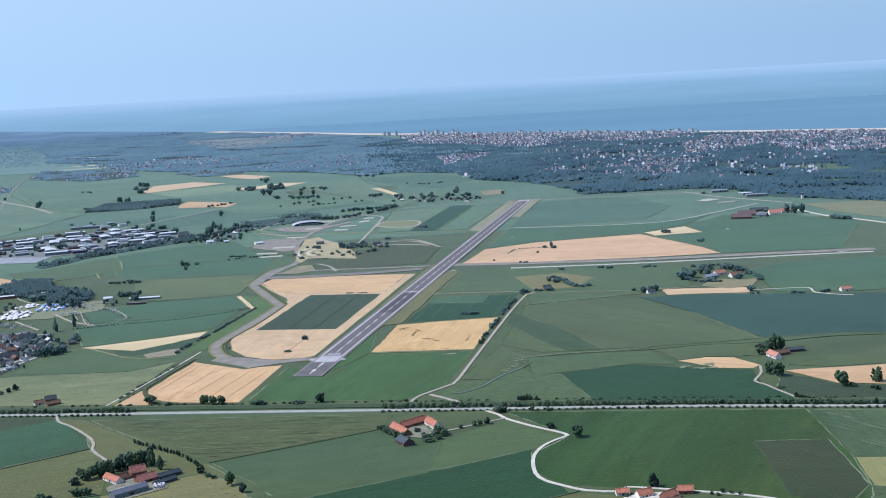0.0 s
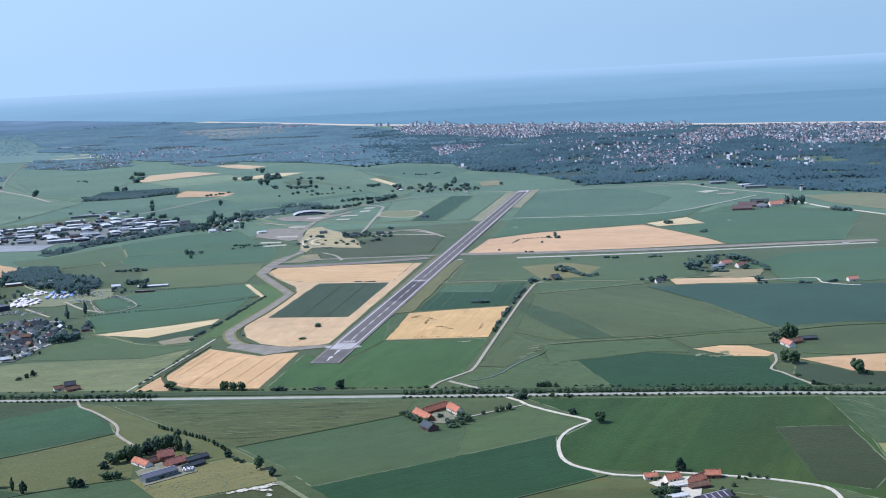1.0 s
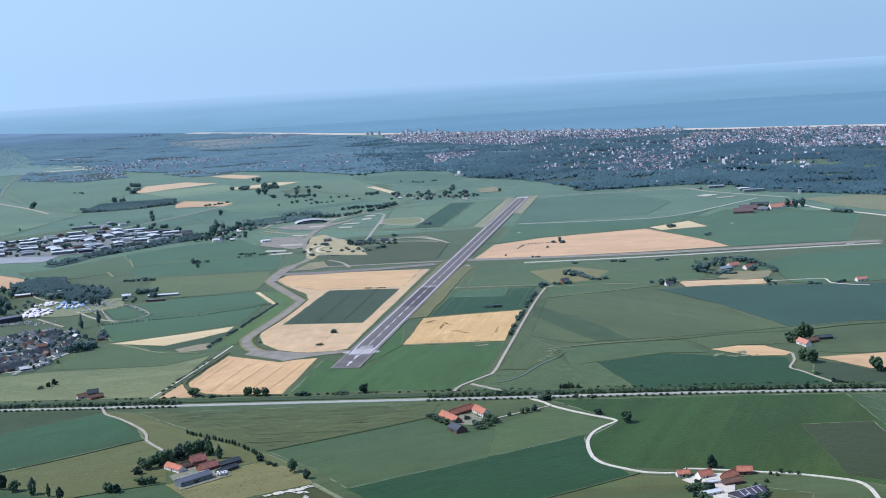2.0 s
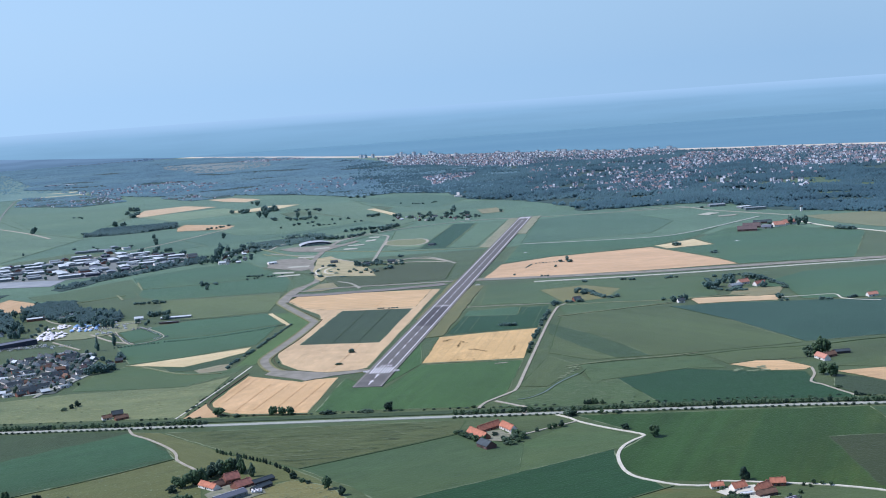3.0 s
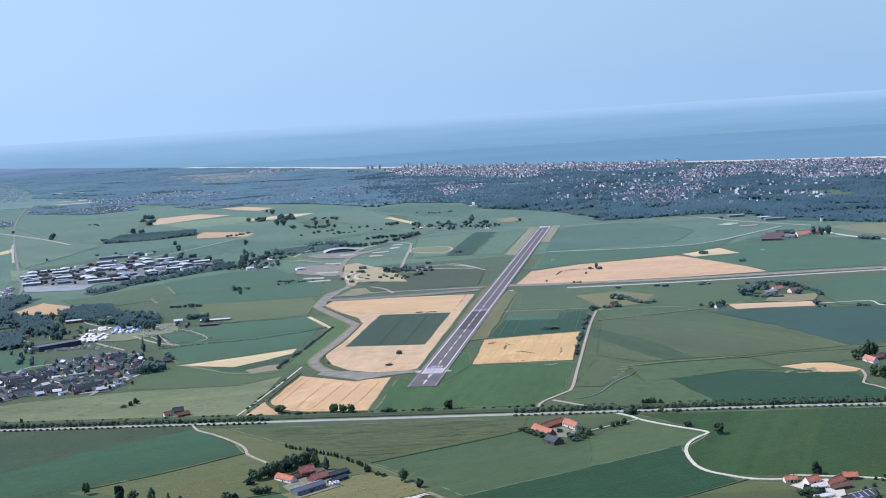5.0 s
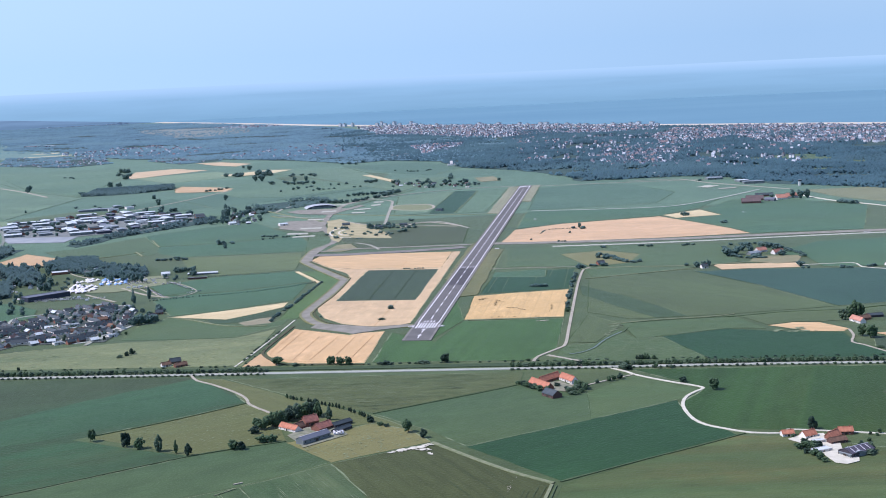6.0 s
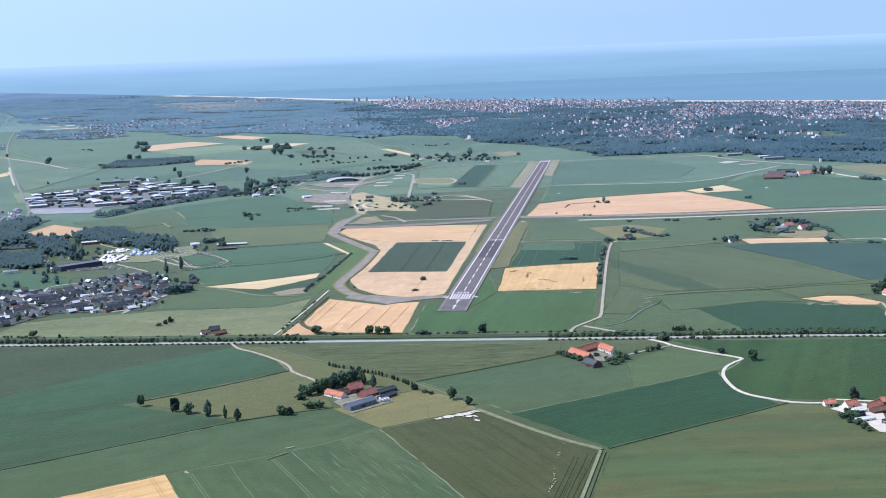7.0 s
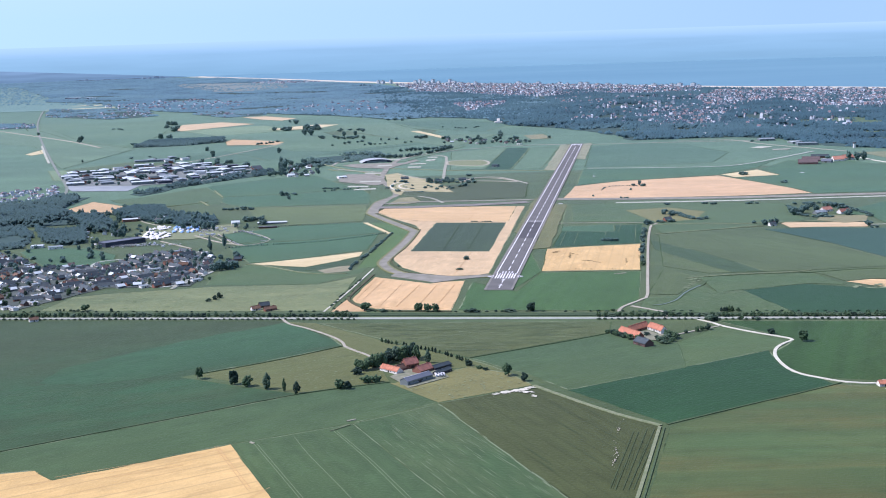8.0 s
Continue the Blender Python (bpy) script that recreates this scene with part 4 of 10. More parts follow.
for i in range(5):
    for side in (-1, 1):
        quad("threshold_bar", 25 + i * 0.5, 30 - i * 0.4, side * (4.9 + i * 0.5) - 0.1, side * (4.9 + i * 0.5) + 0.1, 0.382, PAINT, runway)
for o in (-1.9, -0.7, 0.7, 1.9):
    quad("touchdown_block", 35.8, 38.6, o - 0.3, o + 0.3, 0.38, PAINT, runway)
quad("asphalt_patch", 128, 182, -3.8, 3.8, 0.368, RUNWAY_NEW, runway)
for o, w in ((-2.9, 0.9), (-1.5, 0.7), (1.4, 0.7), (2.8, 0.9)):
    quad("tyre_streak", 40, 300, o - w / 2, o + w / 2, 0.3645, TYRE_MARKS, runway)
quad("cross_line", 185.6, 186.6, -4.6, 4.6, 0.384, PAINT, runway)
quad("end_line", LENGTH - 6, LENGTH - 3.5, -4.6, 4.6, 0.38, PAINT, runway)
for s in (3, 14):
    quad("arrow_shaft", s, s + 5.5, -0.2, 0.2, 0.38, PAINT, runway)
    p = [on_runway(s + 5, -0.9), on_runway(s + 5, 0.9), on_runway(s + 8, 0)]
    head = new("arrow_head", mesh_from("arrow_head", [(*q, 0.38) for q in p], [(0, 1, 2)], PAINT))
    head.parent = runway

# ---- building and plant materials ----
LIME = plain("whitewashed_wall", lin(242, 240, 234), lin(226, 222, 214), 0.9, 0.6)
BRICK = plain("red_brick_wall", lin(150, 104, 88), lin(132, 92, 78), 0.9, 0.8)
BRICK_DARK = plain("dark_brick_wall", lin(108, 82, 76), lin(96, 76, 72), 0.9, 0.8)
DARKBOARD = plain("dark_boarding", lin(74, 72, 78), lin(62, 62, 68), 0.8, 0.8)
GREYSHEET = plain("grey_sheet_wall", lin(128, 138, 138), lin(112, 122, 124), 0.6, 0.5)
DARKSHEET = plain("dark_sheet_wall", lin(58, 66, 82), lin(50, 58, 74), 0.6, 0.3)
TILE_ORANGE = plain("orange_roof_tiles", lin(204, 136, 108), lin(164, 110, 88), 0.85, 1.1)
TILE_PINK = plain("faded_pink_roof_tiles", lin(206, 150, 128), lin(180, 128, 110), 0.85, 1.0)
TILE_RED = plain("red_roof_tiles", lin(176, 120, 104), lin(140, 98, 88), 0.85, 1.1)
TILE_BROWN = plain("brown_roof_tiles", lin(132, 104, 86), lin(104, 84, 72), 0.85, 1.0)
SLATE = plain("slate_roof", lin(80, 92, 96), lin(64, 75, 80), 0.6, 0.7, vary=0.3)
SLATE_BROWN = plain("weathered_roof", lin(112, 98, 96), lin(98, 88, 88), 0.8, 0.7)
SHEET_GREY = plain("grey_sheet_roof", lin(150, 162, 166), lin(130, 142, 148), 0.55, 0.4)
SHEET_WHITE = plain("white_sheet_roof", lin(216, 226, 226), lin(196, 208, 210), 0.5, 0.4)
SHEET_DARK = plain("dark_sheet_roof", lin(92, 88, 98), lin(78, 76, 86), 0.5, 0.4)
SHEET_DARKGREY = plain("grey_felt_roof", lin(112, 120, 132), lin(100, 108, 120), 0.8, 0.2)
RIDGE = plain("pale_ridge", lin(214, 214, 220), None, 0.6, 1.0)
DOOR = plain("dark_door", lin(66, 60, 54), None, 0.6, 1.0)
GLASS, gn, gl, gb = node_material("window_glass", 0.08, 0, 0.6)
gb.inputs["Base Color"].default_value = (*lin(46, 54, 64), 1)
TENT = plain("white_canvas", lin(246, 246, 248), lin(232, 234, 238), 0.8, 1.0)
TENT_BLUE = plain("blue_canvas", lin(150, 190, 232), lin(128, 172, 220), 0.8, 1.0)
BARK = plain("bark", lin(92, 80, 66), lin(74, 66, 56), 0.95, 2.0)
YARD = plain("farmyard_paving", lin(150, 150, 130), lin(116, 124, 100), 0.95, 0.5)


def leaf_material(name, dark, mid, pale, thin=0.4, broad=0.0, shine=0.15):
    """Leaves: light on the sunny side, and some light shining through."""
    m, n, l, b = node_material(name, 0.85, 0, 0.1)
    # blue sheen tint lays painted distance haze over the leaves
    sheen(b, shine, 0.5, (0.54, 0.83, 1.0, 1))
    co = n.new("ShaderNodeTexCoord").outputs["Object"]
    g = n.new("ShaderNodeNewGeometry")
    c = mix_rgb(n, l, g.outputs["Random Per Island"], dark, mid)
    c = mix_rgb(n, l, scaled(n, l, noise_fac(n, l, co, 2.2, 0.45, 0.75, 5), 0.5), c, pale)
    o = n.new("ShaderNodeObjectInfo")
    c = mix_rgb(n, l, scaled(n, l, o.outputs["Random"], 0.35), c, mid)
    if broad:
        c = mix_rgb(n, l, scaled(n, l, noise_fac(n, l, co, 0.02, 0.4, 0.65, 7), broad), c, tuple(v * 0.55 for v in dark))
        c = mix_rgb(n, l, scaled(n, l, noise_fac(n, l, co, 0.0045, 0.48, 0.62, 4), 0.55), c, pale)
    l.new(c, b.inputs["Base Color"])
    t = n.new("ShaderNodeBsdfTranslucent")
    l.new(c, t.inputs["Color"])
    mx = n.new("ShaderNodeMixShader")
    mx.inputs[0].default_value = thin
    l.new(b.outputs[0], mx.inputs[1])
    l.new(t.outputs[0], mx.inputs[2])
    l.new(mx.outputs[0], n["Material Output"].inputs["Surface"])
    return m


LEAF = leaf_material("broad_leaves", lin(70, 98, 70), lin(94, 120, 86), lin(116, 140, 102))
LEAF_GREY = leaf_material("willow_leaves", lin(80, 106, 84), lin(106, 128, 104), lin(126, 146, 118))
LEAF_DARK = leaf_material("dark_needles", lin(48, 68, 58), lin(62, 84, 68), lin(78, 100, 76))
# woods and copses: bluish haze of distance is painted into their leaf colours
WOOD = leaf_material("hazed_woodland_leaves", lin(62, 100, 112), lin(82, 120, 130), lin(98, 134, 138), 0.4, 0.65, 0.38)
WOOD_PALE = leaf_material("hazed_pale_copse_leaves", lin(98, 130, 118), lin(118, 146, 130), lin(132, 156, 136), 0.5, 0.0, 0.5)
WOOD_NEAR = leaf_material("hazed_copse_leaves", lin(90, 122, 114), lin(110, 140, 128), lin(126, 152, 134), 0.5, 0.0, 0.5)
WOOD_DARK = leaf_material("hazed_dark_copse_leaves", lin(60, 90, 88), lin(78, 106, 102), lin(96, 122, 112), 0.4, 0.5, 0.4)
WOOD_FAR = leaf_material("hazed_dune_wood_leaves", lin(92, 132, 142), lin(110, 148, 154), lin(128, 162, 158), 0.4, 0.7, 0.95)


# ---- buildings ----
def part(name, verts, faces, material, parent, label=""):
    ob = new(name, mesh_from(name, verts, faces, material))
    ob.parent = parent
    return tagged(ob, label)


def box(x0, x1, y0, y1, z0, z1):
    v = [(x0, y0, z0), (x1, y0, z0), (x1, y1, z0), (x0, y1, z0), (x0, y0, z1), (x1, y0, z1), (x1, y1, z1), (x0, y1, z1)]
    return v, [(0, 1, 5, 4), (1, 2, 6, 5), (2, 3, 7, 6), (3, 0, 4, 7), (4, 5, 6, 7), (3, 2, 1, 0)]


def merge(*pieces):
    verts, faces = [], []
    for v, f in pieces:
        k = len(verts)
        verts += list(v)
        faces += [tuple(i + k for i in q) for q in f]
    return verts, faces


def gable_walls(w, d, h, rh):
    x, y = w / 2, d / 2
    v = [(-x, -y, -0.1), (x, -y, -0.1), (x, y, -0.1), (-x, y, -0.1), (-x, -y, h), (x, -y, h), (x, y, h), (-x, y, h), (-x, 0, h + rh), (x, 0, h + rh)]
    return v, [(0, 1, 5, 4), (2, 3, 7, 6), (1, 2, 6, 9, 5), (3, 0, 4, 8, 7), (4, 5, 9, 8), (6, 7, 8, 9)]


def roof_slabs(w, d, h, rh, over=0.12, thick=0.07):
    x, y = w / 2 + over, d / 2 + over
    drop = rh * over / (d / 2)
    out = []
    for s in (-1, 1):
        a = [(-x, s * y, h - drop + 0.02), (x, s * y, h - drop + 0.02), (x, 0, h + rh + 0.02), (-x, 0, h + rh + 0.02)]
        v = a + [(p, q, r + thick) for p, q, r in a]
        f = [(0, 1, 2, 3), (7, 6, 5, 4), (0, 4, 5, 1), (1, 5, 6, 2), (2, 6, 7, 3), (3, 7, 4, 0)]
        out.append((v, f))
    return merge(*out)


def building(name, x, y, angle, w, d, h, rh, wall, roof, label, group=""):
    """A gabled or flat-roofed building with its ridge along local x, front on local -y."""
    top = new(name)
    top.matrix_world = pose(x, y, 0.04, 0, 0, angle)
    tagged(top, label, name.replace("_", " "), group)
    if rh < 0.35:
        part("wall", *box(-w / 2, w / 2, -d / 2, d / 2, -0.1, h), wall, top)
        part("roof", *box(-w / 2 - 0.06, w / 2 + 0.06, -d / 2 - 0.06, d / 2 + 0.06, h, h + 0.1), roof, top)
        part("parapet", *merge(box(-w / 2 - 0.08, w / 2 + 0.08, -d / 2 - 0.1, -d / 2, h - 0.05, h + 0.2), box(-w / 2 - 0.08, w / 2 + 0.08, d / 2, d / 2 + 0.1, h - 0.05, h + 0.2)), wall, top)
    else:
        part("wall", *gable_walls(w, d, h, rh), wall, top)
        part("roof", *roof_slabs(w, d, h, rh), roof, top)
        if not group:
            part("ridge", *box(-w / 2 - 0.1, w / 2 + 0.1, -0.09, 0.09, h + rh + 0.02, h + rh + 0.13), RIDGE if "sheet" in roof.name or "felt" in roof.name else roof, top)
    if name == "storage_shed" and "dark_sheet" in roof.name:
        slope = math.hypot(d / 2, rh)
        for side in (-1, 1):
            for k in range(4):
                x0 = -w / 2 + (k + 0.6) * w / 4.4
                p = [(x0, side * d * 0.46), (x0 + 0.28, side * d * 0.46), (x0 + 0.28, side * d * 0.06), (x0, side * d * 0.06)]
                part("skylight", [(x, y, h + rh * (1 - abs(y) * 2 / d) + 0.13) for x, y in p], [(0, 1, 2, 3)], RIDGE, top)
    # openings along the two long sides
    n = max(1, min(2 if group else 6, int(w / 1.5)))
    big = "shed" in name or "barn" in name
    part("door", *box(-0.3 if not big else -0.55, 0.3 if not big else 0.55, -d / 2 - 0.03, -d / 2 + 0.02, 0, min(h * 0.8, 0.62 if not big else 0.9)), DOOR, top)
    for i in range(n):
        wx = -w / 2 + (i + 0.5) * w / n
        if abs(wx) < 0.6 and not group:
            continue
        for s in (-1, 1):
            if group and s > 0:
                continue
            win = part("window", *box(wx - 0.15, wx + 0.15, s * d / 2 - 0.025, s * d / 2 + 0.025, h * 0.4, h * 0.75), GLASS, top)
            if group:
                continue
            part("sill", *box(wx - 0.19, wx + 0.19, s * d / 2 - 0.04, s * d / 2 + 0.04, h * 0.4 - 0.05, h * 0.4), RIDGE, win)
    if wall in (LIME, BRICK) and rh > 0.7 and w < 9:
        part("chimney", *box(w * 0.3 - 0.14, w * 0.3 + 0.14, -0.14, 0.14, h + rh * 0.7, h + rh + 0.35), BRICK, top)
    return top


building("farmhouse", -91.3, 351.1, -48, 7.3, 2.4, 0.75, 1.00, LIME, TILE_ORANGE, "low white farmhouse with a bright orange tiled roof")
building("farm_wing", -89.2, 351.7, 46, 4.0, 2.2, 0.70, 1.10, BRICK, TILE_BROWN, "brick farm wing with a weathered brown tiled roof")
building("barn", -85.8, 355.5, 30, 4.2, 3.2, 1.30, 1.50, BRICK, TILE_RED, "tall brick barn with a red tiled roof")
building("barn", -82.1, 349.6, 46, 5.6, 3.4, 0.90, 1.20, BRICK, TILE_RED, "brick barn with a steep red tiled roof")
building("cattle_shed", -77.0, 352.9, 43, 6.8, 2.4, 0.80, 0.60, DARKBOARD, SLATE, "dark boarded cattle shed with a slate grey roof")
building("cattle_shed", -76.7, 346.9, 50, 6.8, 1.8, 0.70, 0.50, DARKBOARD, SLATE, "low dark cattle shed beside the farmyard")
building("storage_shed", -84.3, 338.2, 44, 10.0, 3.0, 1.30, 0.75, GREYSHEET, SHEET_DARKGREY, "long grey storage shed with a pale ridge")
building("farm_wing", -15.4, 385.1, -66, 10.7, 2.6, 0.80, 1.30, BRICK, TILE_ORANGE, "long brick farm wing with an orange tiled roof")
building("farm_wing", -11.9, 392.7, 44, 9.3, 2.4, 0.80, 1.30, BRICK, TILE_ORANGE, "rear brick farm wing with an orange tiled roof")
building("farmhouse", -6.0, 390.3, -68, 7.8, 2.4, 0.90, 1.30, LIME, TILE_ORANGE, "whitewashed farmhouse with an orange tiled roof")
building("barn", -13.9, 372.0, -63, 5.7, 3.4, 0.95, 1.20, BRICK_DARK, SLATE, "dark brick barn with a steep slate roof")
building("farmhouse", 39.6, 314.3, 4, 3.2, 2.2, 0.70, 0.80, LIME, TILE_ORANGE, "low white cottage with an orange tiled roof")
building("cottage", 44.4, 311.9, 23, 3.9, 2.4, 0.70, 1.10, LIME, TILE_ORANGE, "white cottage with an orange tiled roof")
building("barn", 49.9, 309.1, 37, 4.1, 2.4, 0.90, 1.20, BRICK, TILE_ORANGE, "tall brick barn with bright orange tiles")
building("farm_wing", 54.4, 312.6, -6, 3.7, 2.2, 0.90, 1.00, BRICK, TILE_ORANGE, "long low farm wing with orange brown tiles")
building("farm_wing", 49.6, 305.2, 15, 4.8, 2.2, 0.70, 0.80, BRICK_DARK, TILE_BROWN, "brown tiled farm wing beside the yard")
building("cattle_shed", 49.6, 293.8, -68, 4.0, 5.4, 0.80, 0.60, GREYSHEET, SHEET_GREY, "grey sheet-roofed cattle shed beside the yard")
building("storage_shed", 50.7, 294.7, 27, 7.8, 4.6, 1.10, 0.90, DARKBOARD, SHEET_DARK, "large dark barn with a striped sheet roof")
building("workshop", 43.2, 298.4, 19, 4.8, 2.2, 0.60, 0.15, LIME, SHEET_WHITE, "low white workshop with a flat pale roof")
building("workshop", 45.2, 306.3, 13, 3.1, 1.4, 0.60, 0.15, LIME, SHEET_WHITE, "small white outbuilding with a flat pale roof")
building("farmhouse", 112.0, 458.0, -79, 7.4, 2.4, 0.90, 1.20, LIME, TILE_PINK, "long white farmhouse with a faded pink roof")
building("farm_wing", 115.3, 461.3, 25, 5.7, 2.4, 0.80, 1.00, BRICK, TILE_BROWN, "brick farm wing with a dark red roof")
building("cattle_shed", 121.4, 465.9, 1, 5.9, 2.6, 0.80, 0.60, DARKBOARD, SLATE, "dark cattle shed with a slate grey roof")
building("farmhouse", -139.8, 449.9, 27, 3.3, 2.0, 0.70, 0.90, LIME, TILE_BROWN, "white farmhouse with brown roof beside the main road")
building("barn", -137.2, 454.7, 21, 3.8, 2.2, 0.80, 1.10, BRICK_DARK, SLATE, "brick barn with a dark slate roof")
building("farm_wing", -134.5, 448.3, 31, 4.5, 1.9, 0.70, 0.80, BRICK, TILE_BROWN, "low farm wing with a brown tiled roof")
building("roadside_house", -217.7, 444.8, 26, 3.1, 1.8, 0.70, 0.80, LIME, TILE_BROWN, "small white roadside house with brown tiles")
building("farm_shed", 128.2, 645.1, 24, 6.7, 3.4, 0.90, 0.80, GREYSHEET, SHEET_GREY, "grey farm shed with a pale roof among trees")
building("farmhouse", 134.0, 652.9, 29, 6.2, 3.2, 1.00, 1.40, LIME, TILE_PINK, "faded pink roofed farmhouse among dark trees")
building("barn", 139.8, 643.4, 27, 6.3, 3.2, 1.00, 1.40, LIME, TILE_RED, "red roofed barn in a farmstead with trees")
building("farm_house", 93.4, 609.0, 12, 3.2, 2.6, 0.90, 1.10, LIME, SLATE, "small white house with a slate roof")
building("farmhouse", 48.5, 637.7, 17, 3.8, 3.0, 1.00, 1.20, BRICK, SLATE, "small brick house among hedges")
building("barn", 199.5, 894.0, -14, 13.0, 9.0, 1.30, 2.00, BRICK_DARK, SLATE_BROWN, "broad barn with weathered brown slate roofs")
building("barn", 207.0, 911.0, -14, 12.0, 8.0, 1.30, 2.00, BRICK_DARK, SLATE_BROWN, "broad barn with weathered brown slate roofs")
building("barn", 214.5, 899.0, -36, 7.0, 5.0, 1.20, 1.30, GREYSHEET, SHEET_DARKGREY, "large barn with weathered grey roof")
building("farm_wing", 220.9, 934.2, -12, 12.6, 4.0, 1.20, 1.20, BRICK_DARK, SLATE, "long slate roofed farm wing")
building("farmhouse", 224.5, 906.5, 8, 8.0, 5.0, 1.30, 2.20, LIME, TILE_PINK, "large white farmhouse with a faded pink tiled roof")
building("farmhouse", 234.0, 914.5, 20, 9.0, 5.0, 1.30, 2.20, LIME, TILE_PINK, "large white farmhouse with a faded pink tiled roof")
building("terminal", 244.5, 1041.8, -4, 16.1, 9.0, 1.80, 0.20, GREYSHEET, SHEET_GREY, "flat-roofed grey airfield building")
building("terminal", 241.0, 1060.3, 11, 9.5, 9.0, 1.60, 0.20, GREYSHEET, SHEET_WHITE, "low flat airfield building with pale roof")
building("airfield_shed", 227.0, 1097.4, 2, 13.1, 9.0, 1.50, 0.60, GREYSHEET, SHEET_GREY, "grey airfield shed near the woods")
building("airfield_shed", 167.9, 1189.1, -25, 10.4, 9.0, 1.60, 0.30, LIME, TILE_RED, "low building with a red flat roof")
building("airfield_shed", 187.4, 1181.6, 25, 8.3, 9.0, 1.60, 0.60, LIME, SHEET_WHITE, "white airfield shed beside the woods")
building("airfield_shed", 196.9, 1177.5, 18, 9.3, 9.0, 1.60, 0.60, LIME, SHEET_WHITE, "white airfield shed beside the woods")
building("sports_hall", -221.4, 626.8, 40, 21.8, 7.0, 2.10, 0.12, DARKSHEET, SHEET_DARKGREY, "large dark sports hall with a flat grey roof")
building("greenhouse", -153.1, 682.3, 1, 15.5, 3.0, 0.80, 0.40, GREYSHEET, SHEET_WHITE, "long low shed with a bright white roof")
building("farm_shed", -154.0, 666.0, -2, 9.4, 2.0, 0.80, 0.30, BRICK_DARK, SHEET_GREY, "low brown shed below the white roof")
building("school", -261.8, 624.6, 4, 5.9, 4.0, 1.20, 0.20, LIME, SHEET_WHITE, "white flat-roofed school building by woods")
building("school", -251.8, 619.2, 17, 6.8, 3.5, 1.20, 0.20, LIME, SHEET_GREY, "pale flat-roofed building beside trees")
building("warehouse", -233.6, 713.1, 18, 8.2, 4.0, 1.30, 0.40, BRICK, SHEET_WHITE, "warehouse with a pale roof behind trees")
building("warehouse", -222.0, 718.3, 11, 15.3, 4.0, 1.30, 0.40, GREYSHEET, SHEET_WHITE, "long warehouse with a pale metal roof")
building("farm_shed", -173.0, 686.4, 13, 4.5, 3.0, 1.00, 0.80, LIME, SHEET_WHITE, "small white shed beside trees")
building("farm_house", -158.5, 563.3, 14, 3.2, 2.2, 0.90, 1.00, BRICK, SLATE, "brick house at the village edge")
building("garden_house", -160.5, 556.0, 19, 2.8, 2.0, 0.80, 0.80, LIME, SLATE, "small white house behind trees")
building("village_villa", -160.6, 930.4, 17, 5.0, 3.2, 1.10, 1.00, LIME, SHEET_WHITE, "pale villa beside the airfield trees")
building("farmhouse", 175.5, 586.0, 15, 5.0, 2.6, 0.90, 1.10, LIME, TILE_PINK, "white farmhouse with a faded pink roof")
building("airfield_shed", -123.7, 906.2, 20, 5.7, 5.0, 1.20, 0.50, LIME, SHEET_WHITE, "small white airfield shelter")
building("bunker", -58.6, 856.0, 4, 4.6, 3.5, 1.40, 0.60, GREYSHEET, SLATE, "dark earth-covered airfield shelter")
building("bunker", -42.2, 864.8, -3, 5.0, 4.0, 1.20, 0.60, GREYSHEET, SLATE, "dark earth-covered airfield shelter")
building("bunker", -80.4, 884.8, 6, 5.0, 4.0, 1.20, 0.60, GREYSHEET, SLATE, "low dark airfield building")
building("bunker", -13.2, 951.4, -20, 4.3, 6.0, 1.20, 0.40, GREYSHEET, SLATE, "low dark airfield building")


# ---- plants ----
PHI = (1 + 5 ** 0.5) / 2
ICO_V = np.array([(-1, PHI, 0), (1, PHI, 0), (-1, -PHI, 0), (1, -PHI, 0), (0, -1, PHI), (0, 1, PHI), (0, -1, -PHI), (0, 1, -PHI), (PHI, 0, -1), (PHI, 0, 1), (-PHI, 0, -1), (-PHI, 0, 1)]) / 1.902
ICO_F = np.array([(0, 11, 5), (0, 5, 1), (0, 1, 7), (0, 7, 10), (0, 10, 11), (1, 5, 9), (5, 11, 4), (11, 10, 2), (10, 7, 6), (7, 1, 8), (3, 9, 4), (3, 4, 2), (3, 2, 6), (3, 6, 8), (3, 8, 9), (4, 9, 5), (2, 4, 11), (6, 2, 10), (8, 6, 7), (9, 8, 1)])


def clumps(centres, radii, seed, rough=0.28, flat=1.0):
    """Leaf clumps: uneven twenty-sided lumps, one at each centre, as arrays."""
    rng = np.random.default_rng(seed)
    n = len(centres)
    scale = np.asarray(radii).reshape(n, 1, 1) * (1 + rng.uniform(-rough, rough, (n, 12, 1)))
    turn = rng.uniform(0, math.tau, n)
    c, s = np.cos(turn)[:, None], np.sin(turn)[:, None]
    vx = ICO_V[None, :, 0] * c - ICO_V[None, :, 1] * s
    vy = ICO_V[None, :, 0] * s + ICO_V[None, :, 1] * c
    vz = np.broadcast_to(ICO_V[None, :, 2], vx.shape) * flat
    v = np.stack([vx, vy, vz], 2) * scale + np.asarray(centres)[:, None, :]
    f = ICO_F[None] + (np.arange(n) * 12)[:, None, None]
    return v.reshape(-1, 3), f.reshape(-1, 3)


